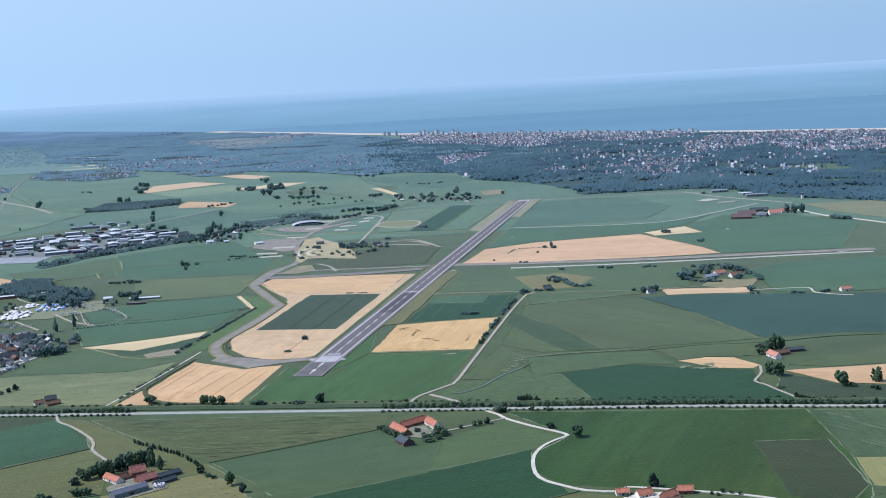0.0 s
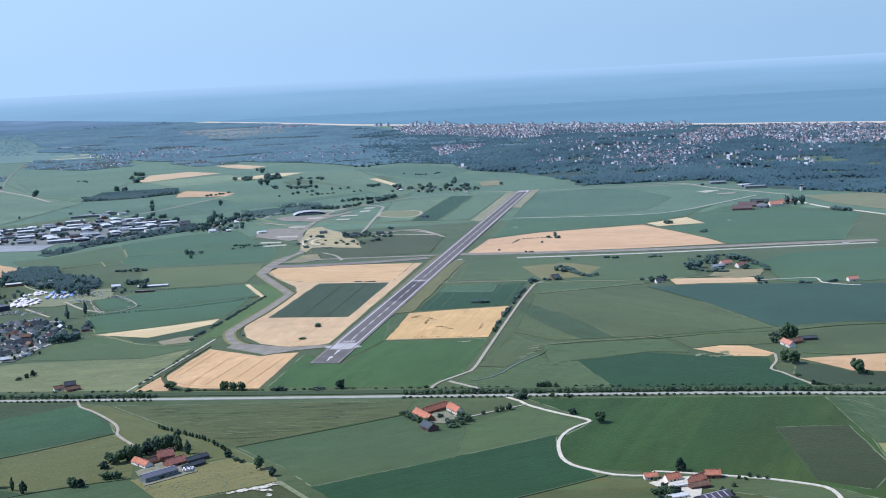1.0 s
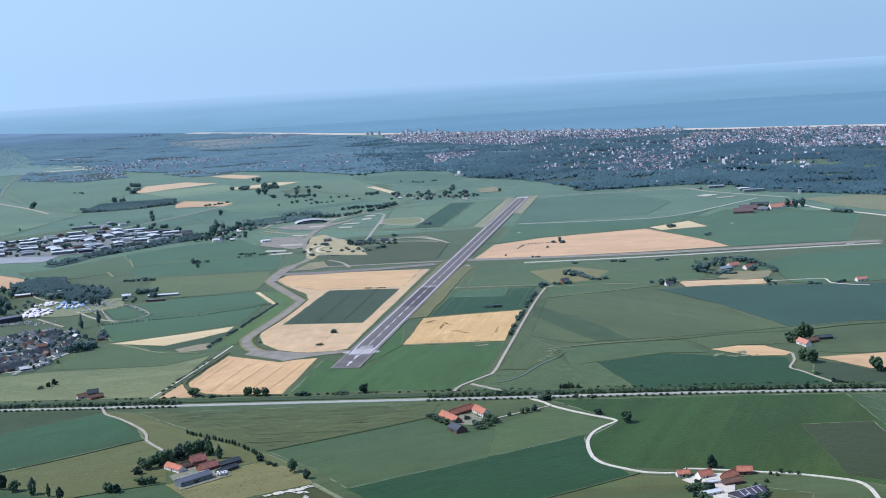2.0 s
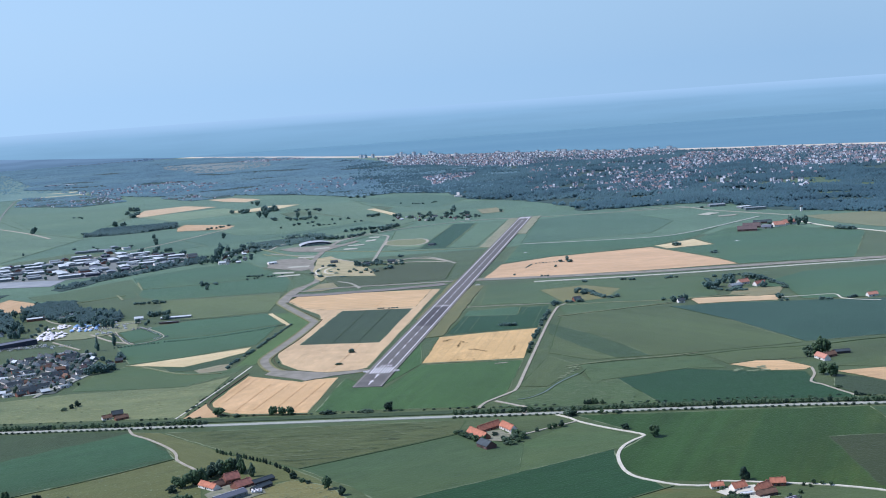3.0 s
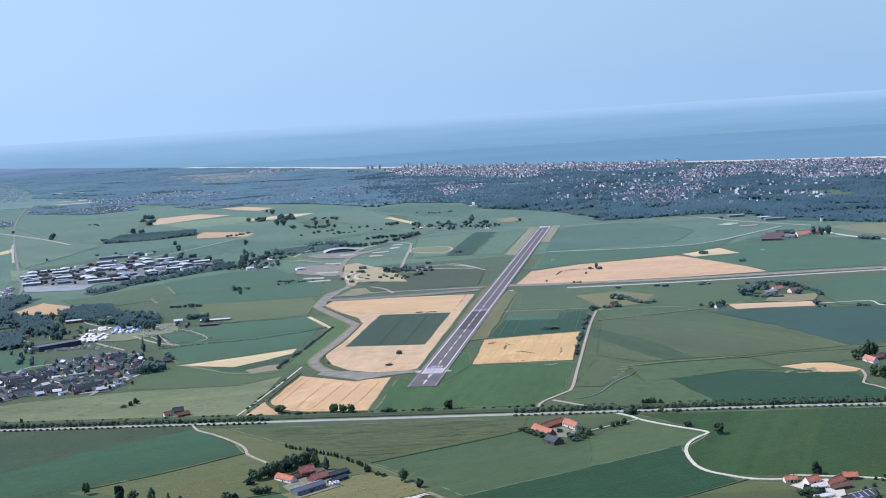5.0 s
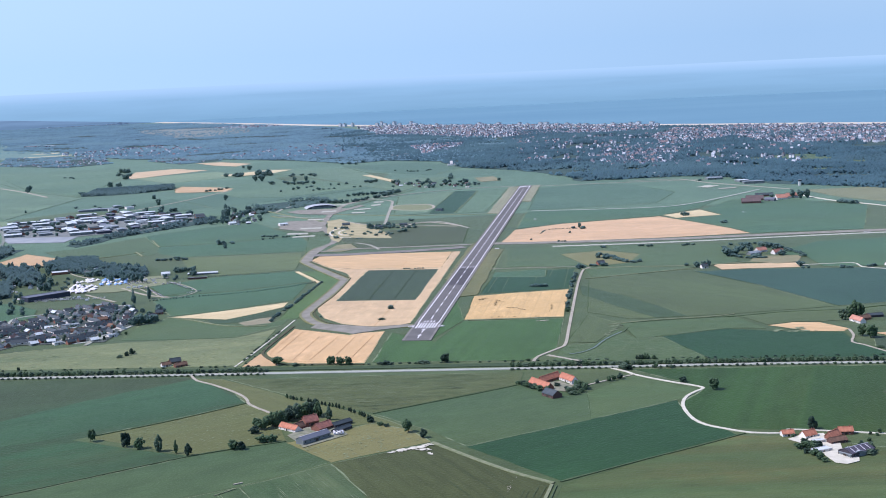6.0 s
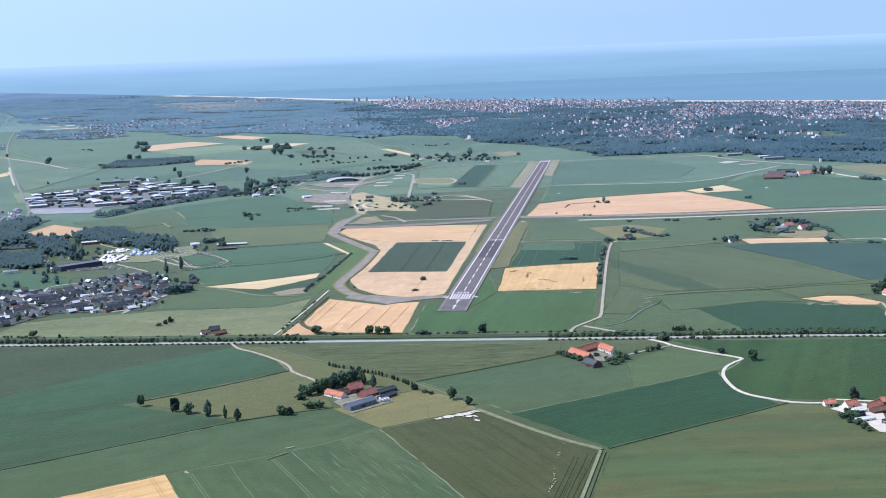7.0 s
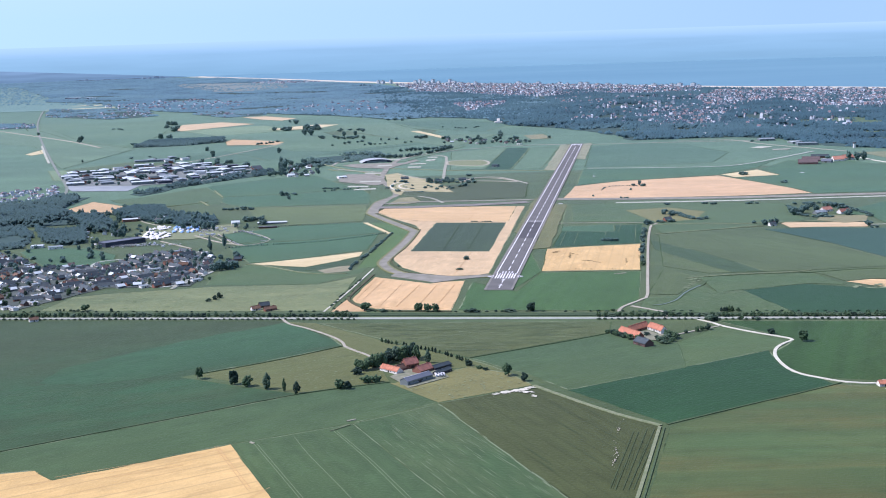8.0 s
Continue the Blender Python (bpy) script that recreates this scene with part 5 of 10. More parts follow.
def fast_mesh(name, verts, faces, material):
    me = bpy.data.meshes.new(name)
    verts, faces = np.asarray(verts, dtype=np.float32), np.asarray(faces, dtype=np.int32)
    me.vertices.add(len(verts))
    me.vertices.foreach_set("co", verts.ravel())
    me.loops.add(faces.size)
    me.loops.foreach_set("vertex_index", faces.ravel())
    me.polygons.add(len(faces))
    me.polygons.foreach_set("loop_start", np.arange(len(faces), dtype=np.int32) * faces.shape[1])
    me.polygons.foreach_set("use_smooth", np.ones(len(faces), dtype=bool))
    me.materials.append(material)
    me.update(calc_edges=True)
    me.validate()
    return me


def tube(a, b, r0, r1, sides=6):
    a, b = Vector(a), Vector(b)
    q = (b - a).to_track_quat("Z", "Y")
    v = []
    for p, r in ((a, r0), (b, r1)):
        v += [tuple(p + q @ Vector((r * math.cos(i * math.tau / sides), r * math.sin(i * math.tau / sides), 0))) for i in range(sides)]
    f = [(i, (i + 1) % sides, sides + (i + 1) % sides, sides + i) for i in range(sides)]
    return v, f


OCTA_V = np.array([(1, 0, 0), (0, 1, 0), (-1, 0, 0), (0, -1, 0), (0, 0, 1), (0, 0, -1)], dtype=float)
OCTA_F = np.array([(0, 1, 4), (1, 2, 4), (2, 3, 4), (3, 0, 4), (1, 0, 5), (2, 1, 5), (3, 2, 5), (0, 3, 5)])


def tufts(centres, radii, seed, rough=0.35, flat=1.0):
    """Small uneven leaf tufts with eight faces each, as arrays."""
    r = np.random.default_rng(seed)
    n = len(centres)
    turn = r.uniform(0, math.tau, n)
    c, s = np.cos(turn)[:, None], np.sin(turn)[:, None]
    v = np.stack([OCTA_V[None, :, 0] * c - OCTA_V[None, :, 1] * s, OCTA_V[None, :, 0] * s + OCTA_V[None, :, 1] * c, np.broadcast_to(OCTA_V[None, :, 2], (n, 6)) * flat], 2)
    v = v * np.asarray(radii).reshape(n, 1, 1) * (1 + r.uniform(-rough, rough, (n, 6, 1))) + np.asarray(centres)[:, None, :]
    return v.reshape(-1, 3), (OCTA_F[None] + (np.arange(n) * 6)[:, None, None]).reshape(-1, 3)


def tree_shape(kind, seed):
    """Trunk and crown for a plant one metre high and about one metre wide."""
    rng = np.random.default_rng(seed)
    n = {"round": 120, "tall": 110, "poplar": 80, "bush": 70}[kind]
    low = {"round": 0.1, "tall": 0.08, "poplar": 0.05, "bush": 0.0}[kind]
    pts, rad = [], []
    lobes = [(rng.uniform(-0.22, 0.22), rng.uniform(-0.22, 0.22), rng.uniform(0.34, 0.7), rng.uniform(0.22, 0.36)) for _ in range(7)]
    while len(pts) < n:
        if kind in ("round", "bush"):
            lx, ly, lz, lr = lobes[rng.integers(7)]
            d = rng.normal(size=3)
            d /= np.linalg.norm(d)
            p = np.array([lx, ly, lz]) + d * lr * rng.uniform(0.6, 1.0)
            if kind == "bush":
                p[2] = p[2] * 0.95 - 0.05
        else:
            z = rng.uniform(low, 1)
            wide = math.sin(math.pi * min(1, (z - low) / (1 - low)) ** 0.75) * 0.46 + 0.03
            a = rng.uniform(0, math.tau)
            k = wide * rng.uniform(0.55, 1)
            p = np.array([k * math.cos(a), k * math.sin(a), z])
        if p[2] < low or p[2] > 0.97 or math.hypot(p[0], p[1]) > 0.5:
            continue
        pts.append(p)
        rad.append(rng.uniform(0.07, 0.15))
    cv, cf = clumps(pts, rad, seed + 1, 0.35)
    # loose leaf sprays round the outline
    k = 140
    base = np.array([pts[i] for i in rng.integers(0, n, k)])
    d = base - np.array([0, 0, 0.5])
    base = base + d / np.linalg.norm(d, axis=1)[:, None] * rng.uniform(0.03, 0.1, (k, 1))
    e = rng.normal(size=(k, 3, 3)) * 0.035
    sv = (base[:, None, :] + e).reshape(-1, 3)
    sf = np.arange(k * 3).reshape(-1, 3)
    v, f = np.vstack([cv, sv]), np.vstack([cf, sf + len(cv)])
    limbs = [tube((0, 0, -0.02), (0, 0, 0.5), 0.035, 0.02)]
    for _ in range(4):
        a = rng.uniform(0, math.tau)
        limbs.append(tube((0, 0, rng.uniform(0.2, 0.4)), (0.25 * math.cos(a), 0.25 * math.sin(a), rng.uniform(0.5, 0.7)), 0.016, 0.007, 4))
    return (v, f), merge(*limbs)


SHAPES = {}
for kind, count in (("round", 5), ("tall", 3), ("poplar", 2), ("bush", 3)):
    for i in range(count):
        (cv, cf), (tv, tf) = tree_shape(kind, 100 + len(SHAPES) * 7 + i)
        SHAPES[kind, i] = (fast_mesh("crown", cv, cf, (LEAF, LEAF_GREY, LEAF_DARK)[(i + (kind == "poplar") * 2) % 3 if kind != "round" else (0, 1, 0, 2, 0)[i]]), mesh_from("trunk", tv, tf, BARK))
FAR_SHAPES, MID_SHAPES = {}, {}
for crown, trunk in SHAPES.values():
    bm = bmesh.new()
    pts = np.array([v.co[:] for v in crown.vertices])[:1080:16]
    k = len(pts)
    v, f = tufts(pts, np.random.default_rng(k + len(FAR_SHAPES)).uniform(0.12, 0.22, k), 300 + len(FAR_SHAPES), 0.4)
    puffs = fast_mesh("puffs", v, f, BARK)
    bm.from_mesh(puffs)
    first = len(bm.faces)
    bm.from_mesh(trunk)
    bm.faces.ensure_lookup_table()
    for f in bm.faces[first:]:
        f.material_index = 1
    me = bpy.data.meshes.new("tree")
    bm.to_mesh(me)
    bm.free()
    # far crowns swap to the paler, bluer leaf colours that carry painted haze
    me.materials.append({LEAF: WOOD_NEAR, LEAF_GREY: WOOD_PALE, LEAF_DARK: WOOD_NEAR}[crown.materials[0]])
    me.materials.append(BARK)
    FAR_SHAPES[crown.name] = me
    # the same at middle distance, with rounder clumps
    bm = bmesh.new()
    v, f = clumps(pts, np.random.default_rng(k + 7 * len(FAR_SHAPES)).uniform(0.08, 0.17, k), 400 + len(FAR_SHAPES), 0.35)
    bm.from_mesh(fast_mesh("puffs", v, f, BARK))
    first = len(bm.faces)
    bm.from_mesh(trunk)
    bm.faces.ensure_lookup_table()
    for f in bm.faces[first:]:
        f.material_index = 1
    me = bpy.data.meshes.new("tree")
    bm.to_mesh(me)
    bm.free()
    me.materials.append(crown.materials[0])
    me.materials.append(BARK)
    MID_SHAPES[crown.name] = me
PLANT_WORDS = {
    "round": ("tree", "broad leafy green tree standing beside open fields"),
    "tall": ("tree", "tall narrow leafy tree beside a meadow"),
    "poplar": ("poplar", "slender dark poplar standing upright by the fields"),
    "bush": ("bush", "low dense green bush along a field margin"),
}


def plant(kind, x, y, height, width, name="", label="", group=""):
    count = {"round": 5, "tall": 3, "poplar": 2, "bush": 3}[kind]
    crown, trunk = SHAPES[kind, random.randrange(count)]
    word, text = PLANT_WORDS[kind]
    # far trees and low bushes are too small to take apart: trunk and crown share one mesh
    far = y > 462 or kind == "bush" or name == "avenue_tree"
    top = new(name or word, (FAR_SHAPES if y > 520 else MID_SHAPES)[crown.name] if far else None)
    tagged(top, label or text, (name or word).replace("_", " "), group)
    top.matrix_world = pose(x, y, 0.02, 0, 0, random.uniform(0, 360))
    if far:
        k = 0.85 if y > 900 else 1.0
        top.scale = (width * k, width * k, height * k)
        return top
    for pn, me in (("crown", crown), ("trunk", trunk)):
        ob = new(pn, me)
        ob.parent = top
        ob.scale = (width, width, height)
    return top


plant("round", -147.1, 351.6, 3.7, 2.8)
plant("round", -135.7, 343.4, 4.2, 2.9)
plant("round", -131.9, 340.9, 3.2, 3.2)
plant("tall", -125.9, 336.8, 4.3, 2.4)
plant("poplar", -120.9, 333.6, 3.5, 1.1)
plant("tall", -117.3, 330.7, 3.3, 1.9)
plant("round", -105.5, 334.2, 2.8, 3.2)
plant("round", -103.2, 333.2, 2.4, 2.5)
plant("round", -58.2, 341.0, 3.7, 3.2)
plant("round", -54.6, 334.1, 2.5, 2.2)
plant("round", -100.5, 354.6, 3.3, 3.0)
plant("round", -98.3, 355.0, 3.7, 3.3)
plant("round", -96.0, 355.9, 4.3, 4.0)
plant("round", -94.0, 357.0, 4.3, 3.3)
plant("bush", -98.4, 339.9, 2.1, 3.5)
plant("bush", -95.9, 339.5, 2.2, 3.2)
plant("round", -91.7, 362.9, 4.1, 3.4)
plant("round", -89.7, 364.0, 4.4, 3.4)
plant("round", -87.6, 365.1, 4.4, 3.4)
plant("round", -85.2, 366.8, 4.8, 3.4)
plant("tall", -83.8, 363.7, 4.4, 2.4)
plant("tall", -80.5, 359.6, 3.7, 2.0)
plant("round", -68.5, 354.1, 1.7, 2.3)
plant("bush", -65.9, 350.3, 1.1, 2.0)
plant("bush", -63.9, 348.6, 0.8, 2.0)
plant("bush", -20.8, 388.1, 1.6, 2.2)
plant("round", -19.4, 385.4, 1.8, 2.3)
plant("round", -17.9, 382.7, 1.8, 2.2)
plant("bush", -16.6, 380.0, 1.8, 2.1)
plant("round", -14.5, 378.1, 1.8, 2.1)
plant("round", -4.1, 381.0, 2.3, 2.9)
plant("round", -2.7, 378.3, 2.0, 2.5)
plant("bush", -7.3, 376.0, 1.6, 2.1)
plant("bush", -6.6, 372.7, 1.2, 2.5)
plant("round", -8.2, 377.7, 1.6, 2.1)
plant("round", 2.1, 385.6, 1.3, 1.3)
plant("round", 6.2, 387.4, 1.7, 1.5)
plant("round", 8.0, 387.9, 1.7, 1.5)
plant("round", 9.9, 389.2, 2.0, 2.2)
plant("round", 34.5, 368.5, 3.6, 3.4)
plant("bush", 27.7, 380.2, 1.8, 2.6)
plant("round", -100.5, 440.5, 3.0, 4.8)
plant("bush", -93.9, 438.2, 1.2, 2.8)
plant("round", -81.4, 436.8, 3.2, 3.0)
plant("round", -78.0, 435.1, 2.8, 2.8)
plant("round", -75.5, 434.6, 3.0, 3.0)
plant("bush", -64.9, 432.6, 1.0, 2.0)
plant("bush", -62.3, 432.1, 1.2, 4.3)
plant("bush", -49.7, 429.6, 1.2, 3.9)
plant("round", -42.6, 429.3, 3.2, 3.2)
plant("bush", -106.7, 440.7, 0.6, 1.2)
plant("bush", -14.7, 423.8, 1.0, 1.6)
plant("bush", 14.2, 402.4, 2.5, 3.4)
plant("bush", 16.0, 402.1, 1.7, 1.9)
plant("round", 24.1, 401.4, 1.7, 1.5)
plant("bush", 29.1, 400.5, 1.3, 1.7)
plant("round", -58.2, 543.0, 1.7, 2.4)
plant("bush", -62.5, 518.2, 0.9, 2.6)
plant("bush", -87.7, 532.2, 0.7, 1.0)
plant("poplar", -175.1, 597.6, 5.4, 1.9)
plant("poplar", -169.8, 608.4, 4.9, 1.9)
plant("round", -165.6, 538.2, 3.6, 3.9)
plant("round", -162.5, 538.9, 4.1, 4.4)
plant("round", -159.7, 541.1, 3.7, 4.4)
plant("round", -157.7, 545.0, 2.9, 3.4)
plant("bush", -159.5, 469.9, 1.3, 2.1)
plant("bush", -157.6, 472.8, 1.7, 1.9)
plant("round", -155.8, 475.8, 2.2, 2.4)
plant("round", -202.8, 460.2, 2.4, 3.4)
plant("bush", -192.7, 457.3, 1.3, 1.3)
plant("round", 48.0, 318.5, 3.7, 2.9)
plant("bush", 41.8, 306.2, 1.4, 2.2)
plant("bush", 42.9, 303.2, 1.7, 2.5)
plant("round", 44.0, 302.1, 1.6, 1.9)
plant("bush", 40.5, 295.1, 1.9, 2.2)
plant("round", 41.0, 291.6, 1.9, 2.1)
plant("round", 54.6, 296.3, 2.2, 2.4)
plant("round", 53.7, 300.0, 1.6, 1.9)
plant("round", 40.3, 312.1, 1.1, 1.1)
plant("bush", 60.3, 310.4, 0.9, 0.9)
plant("bush", 61.5, 309.1, 0.9, 0.9)
plant("bush", 57.7, 304.5, 1.1, 1.1)
plant("round", 108.5, 463.7, 4.1, 3.3)
plant("round", 112.8, 467.5, 4.6, 3.8)
plant("round", 115.6, 468.7, 5.9, 4.2)
plant("round", 117.5, 468.1, 4.2, 2.9)
plant("round", 104.2, 432.7, 4.1, 3.5)
plant("round", 105.9, 429.4, 4.6, 4.6)
plant("round", 121.6, 410.7, 5.1, 4.9)
plant("bush", 124.3, 408.1, 1.5, 1.5)
plant("bush", 102.6, 412.2, 0.9, 2.2)
plant("round", 104.6, 401.0, 1.3, 1.5)
plant("bush", 105.6, 399.2, 0.9, 1.5)
plant("bush", 107.6, 397.8, 0.7, 1.1)
plant("round", 133.0, 413.5, 4.8, 3.7)
plant("bush", 128.9, 405.0, 1.5, 1.5)
plant("bush", 129.9, 403.2, 1.6, 1.8)
plant("bush", 122.7, 411.4, 1.1, 1.5)
plant("bush", 124.4, 410.9, 1.1, 1.8)
plant("round", 62.8, 311.0, 1.4, 1.3)
plant("round", 64.5, 309.8, 1.2, 1.2)
plant("round", 66.3, 308.6, 1.2, 1.1)
plant("round", 114.5, 643.1, 3.9, 5.3)
plant("round", 119.6, 648.4, 4.2, 4.8)
plant("round", 126.3, 660.3, 4.0, 3.7)
plant("round", 128.2, 650.5, 3.6, 3.0)
plant("round", 133.1, 672.6, 2.5, 4.3)
plant("round", 139.7, 670.7, 2.5, 4.4)
plant("round", 142.9, 667.4, 2.5, 4.3)
plant("round", 144.5, 659.8, 2.8, 4.3)
plant("round", 139.5, 636.2, 3.0, 4.2)
plant("bush", 125.7, 633.5, 2.1, 5.9)
plant("bush", 147.9, 630.1, 1.2, 2.4)
plant("round", 148.9, 628.6, 1.4, 2.0)
plant("bush", 147.6, 649.6, 1.8, 3.6)
plant("round", 90.2, 611.9, 2.8, 2.8)
plant("round", 94.8, 614.7, 2.5, 2.5)
plant("round", 96.9, 614.1, 3.1, 2.3)
plant("round", 87.3, 618.7, 1.4, 2.0)
plant("round", 137.3, 599.4, 2.3, 3.4)
plant("bush", 135.8, 591.2, 0.9, 1.9)
plant("round", 138.3, 590.9, 1.3, 1.8)
plant("bush", 45.0, 634.0, 1.3, 2.8)
plant("round", 48.4, 633.7, 1.6, 2.9)
plant("round", 50.4, 632.8, 1.5, 2.4)
plant("round", 51.8, 662.9, 2.4, 2.7)
plant("round", 54.8, 657.5, 2.1, 4.1)
plant("bush", 62.4, 644.4, 1.2, 2.9)
plant("bush", 38.3, 631.8, 1.7, 3.4)
plant("round", 36.1, 630.4, 2.3, 2.8)
plant("bush", 43.2, 634.7, 1.4, 2.3)
plant("round", 64.3, 800.8, 3.2, 2.5)
plant("bush", 65.5, 793.9, 1.8, 3.5)
plant("bush", 60.1, 798.9, 1.4, 2.8)
plant("bush", 54.5, 775.5, 1.4, 1.4)
plant("bush", 151.0, 785.2, 1.8, 4.3)
plant("bush", 139.6, 837.5, 2.3, 5.3)
plant("bush", 212.8, 1090.0, 1.9, 3.9)
plant("round", 234.7, 911.9, 7.1, 4.2)
plant("round", 237.9, 906.2, 6.7, 5.0)
plant("round", 243.6, 908.4, 7.5, 5.9)
plant("round", 216.7, 928.0, 2.5, 4.2)
plant("round", 224.0, 925.1, 2.5, 4.2)
plant("bush", 80.8, 699.2, 1.3, 1.9)
plant("round", 82.4, 698.6, 1.3, 1.7)
plant("round", 84.8, 695.4, 1.2, 1.9)
plant("bush", 86.6, 695.9, 1.4, 2.2)
plant("bush", 103.5, 692.2, 1.2, 2.4)
plant("round", 106.0, 693.3, 1.3, 2.3)
plant("round", 108.7, 692.3, 1.0, 1.9)
plant("bush", 61.1, 701.1, 1.3, 3.1)
plant("bush", 42.3, 737.1, 1.1, 1.6)
plant("round", 44.0, 736.6, 0.8, 1.4)
plant("round", 45.4, 735.3, 1.0, 1.4)
plant("bush", 28.2, 751.3, 1.0, 1.3)
plant("bush", 9.0, 581.4, 1.5, 2.6)
plant("round", 10.6, 579.5, 1.5, 2.4)
plant("round", 12.8, 579.4, 1.4, 2.4)
plant("bush", 6.9, 581.4, 1.1, 2.0)
plant("round", 8.6, 580.5, 0.9, 2.0)
plant("round", -403.7, 1359.5, 7.2, 6.0)
plant("round", -328.2, 1481.4, 6.4, 10.3)
plant("round", -313.6, 1356.8, 5.9, 7.1)
plant("round", -324.2, 1369.5, 6.5, 5.9)
plant("round", -240.0, 1123.1, 6.3, 4.4)
plant("round", -347.4, 1111.3, 2.9, 2.0)
plant("round", -479.9, 1492.2, 3.9, 3.9)
plant("round", -227.0, 1041.1, 5.0, 6.3)
plant("round", -218.8, 1023.9, 3.6, 4.5)
plant("round", -199.7, 1012.3, 5.3, 7.0)
plant("round", -167.9, 936.8, 7.3, 4.1)
plant("round", -168.8, 987.5, 8.6, 6.0)
plant("round", -165.7, 1004.4, 6.1, 4.4)
plant("round", -157.6, 811.3, 3.2, 3.6)
plant("round", 56.0, 1201.3, 3.1, 3.1)
plant("round", -175.3, 1347.4, 8.1, 6.9)
plant("round", -169.4, 1344.6, 7.5, 6.9)
plant("round", -197.2, 1540.4, 5.9, 6.6)
plant("round", -135.3, 1312.7, 6.2, 5.6)
plant("round", -123.2, 1322.6, 5.7, 5.7)
plant("round", -155.5, 1291.7, 3.9, 7.8)
plant("round", -107.6, 1193.6, 3.1, 4.1)
plant("round", -64.4, 856.8, 3.7, 3.4)
plant("round", -60.3, 848.4, 2.6, 3.7)
plant("round", -49.4, 858.8, 2.6, 3.0)
plant("round", -42.5, 829.1, 2.5, 4.3)
plant("round", -36.0, 857.9, 2.2, 3.0)
plant("bush", -82.2, 865.4, 1.5, 3.8)
plant("round", -79.8, 865.9, 1.5, 3.1)
plant("round", -36.2, 891.2, 1.6, 3.9)
plant("round", -246.7, 932.4, 2.9, 3.3)
plant("round", -269.4, 947.9, 4.2, 6.7)
plant("round", -243.5, 992.5, 2.6, 3.5)
plant("bush", -133.4, 840.8, 1.1, 1.8)
plant("round", -132.2, 841.9, 1.3, 1.9)
plant("round", -130.0, 841.8, 0.9, 2.1)
plant("bush", -127.9, 839.0, 1.1, 1.8)
plant("round", -125.9, 837.5, 1.2, 2.1)
plant("round", -124.0, 840.4, 1.2, 2.0)
plant("bush", -186.9, 748.6, 1.3, 2.0)
plant("round", -186.0, 749.6, 1.0, 2.6)
plant("round", -183.1, 747.1, 1.3, 2.3)
plant("bush", -181.3, 747.4, 1.4, 2.2)
plant("round", -178.8, 747.4, 1.5, 2.3)
plant("round", -176.1, 747.9, 1.4, 1.9)
plant("bush", -174.5, 746.1, 1.4, 2.2)
plant("round", -171.7, 746.2, 1.5, 2.4)
plant("round", -170.0, 745.7, 1.3, 2.5)
plant("round", -174.7, 746.3, 2.3, 3.9)
plant("round", 38.4, 302.1, 1.6, 2.1)
plant("round", 40.1, 302.2, 1.8, 2.4)
plant("round", 41.5, 301.4, 1.9, 2.4)
plant("round", 42.7, 300.6, 1.5, 1.8)
plant("bush", 39.5, 297.8, 1.2, 2.0)
plant("bush", 40.5, 296.5, 1.2, 1.7)
plant("round", 40.3, 291.7, 1.4, 1.7)
plant("bush", 41.0, 289.6, 1.1, 1.7)
plant("bush", 53.4, 293.4, 1.5, 2.6)
plant("round", 53.0, 295.5, 1.5, 2.0)
plant("round", -21.7, 390.6, 1.2, 2.1)
plant("round", -20.0, 387.0, 1.4, 2.3)
plant("round", -18.3, 383.5, 1.6, 2.4)
plant("round", -16.5, 381.4, 1.6, 2.4)
plant("round", -14.3, 383.8, 1.4, 2.3)
plant("round", -10.7, 384.3, 1.2, 2.1)
plant("round", -7.9, 376.0, 1.6, 2.4)
plant("round", -5.2, 378.2, 1.9, 2.6)
plant("round", -2.9, 379.8, 1.7, 2.4)
plant("bush", -7.2, 372.9, 1.2, 2.7)
plant("round", -4.3, 375.0, 1.4, 2.1)
plant("round", -99.1, 353.1, 3.0, 3.0)
plant("round", -96.7, 357.4, 3.7, 3.7)
plant("round", -92.9, 361.0, 3.7, 3.7)
plant("round", -90.7, 363.4, 4.1, 3.7)
plant("round", -88.5, 363.8, 4.4, 3.7)
plant("round", -86.4, 365.6, 4.4, 3.7)
plant("bush", -101.5, 349.4, 2.0, 2.9)
plant("round", -171.4, 1430.0, 5.3, 7.6, "field_tree", "green tree in a clump between distant fields", "trees between the far fields")
plant("bush", -172.5, 1414.6, 4.9, 7.1, "field_tree", "green tree in a clump between distant fields", "trees between the far fields")
plant("round", -169.3, 1430.9, 7.6, 8.6, "field_tree", "green tree in a clump between distant fields", "trees between the far fields")
plant("round", -180.7, 1437.4, 5.1, 7.0, "field_tree", "green tree in a clump between distant fields", "trees between the far fields")
plant("round", -167.9, 1424.5, 6.9, 5.5, "field_tree", "green tree in a clump between distant fields", "trees between the far fields")
plant("bush", -179.8, 1437.1, 7.1, 8.4, "field_tree", "green tree in a clump between distant fields", "trees between the far fields")
plant("bush", -165.2, 1422.1, 5.7, 5.3, "field_tree", "green tree in a clump between distant fields", "trees between the far fields")
plant("round", -166.4, 1431.8, 5.8, 6.9, "field_tree", "green tree in a clump between distant fields", "trees between the far fields")
plant("round", -178.1, 1422.8, 7.2, 8.6, "field_tree", "green tree in a clump between distant fields", "trees between the far fields")
plant("round", -213.1, 1434.8, 4.7, 5.4, "field_tree", "green tree in a clump between distant fields", "trees between the far fields")
plant("round", -197.8, 1435.2, 4.8, 6.4, "field_tree", "green tree in a clump between distant fields", "trees between the far fields")
plant("round", -205.2, 1438.8, 3.1, 5.4, "field_tree", "green tree in a clump between distant fields", "trees between the far fields")
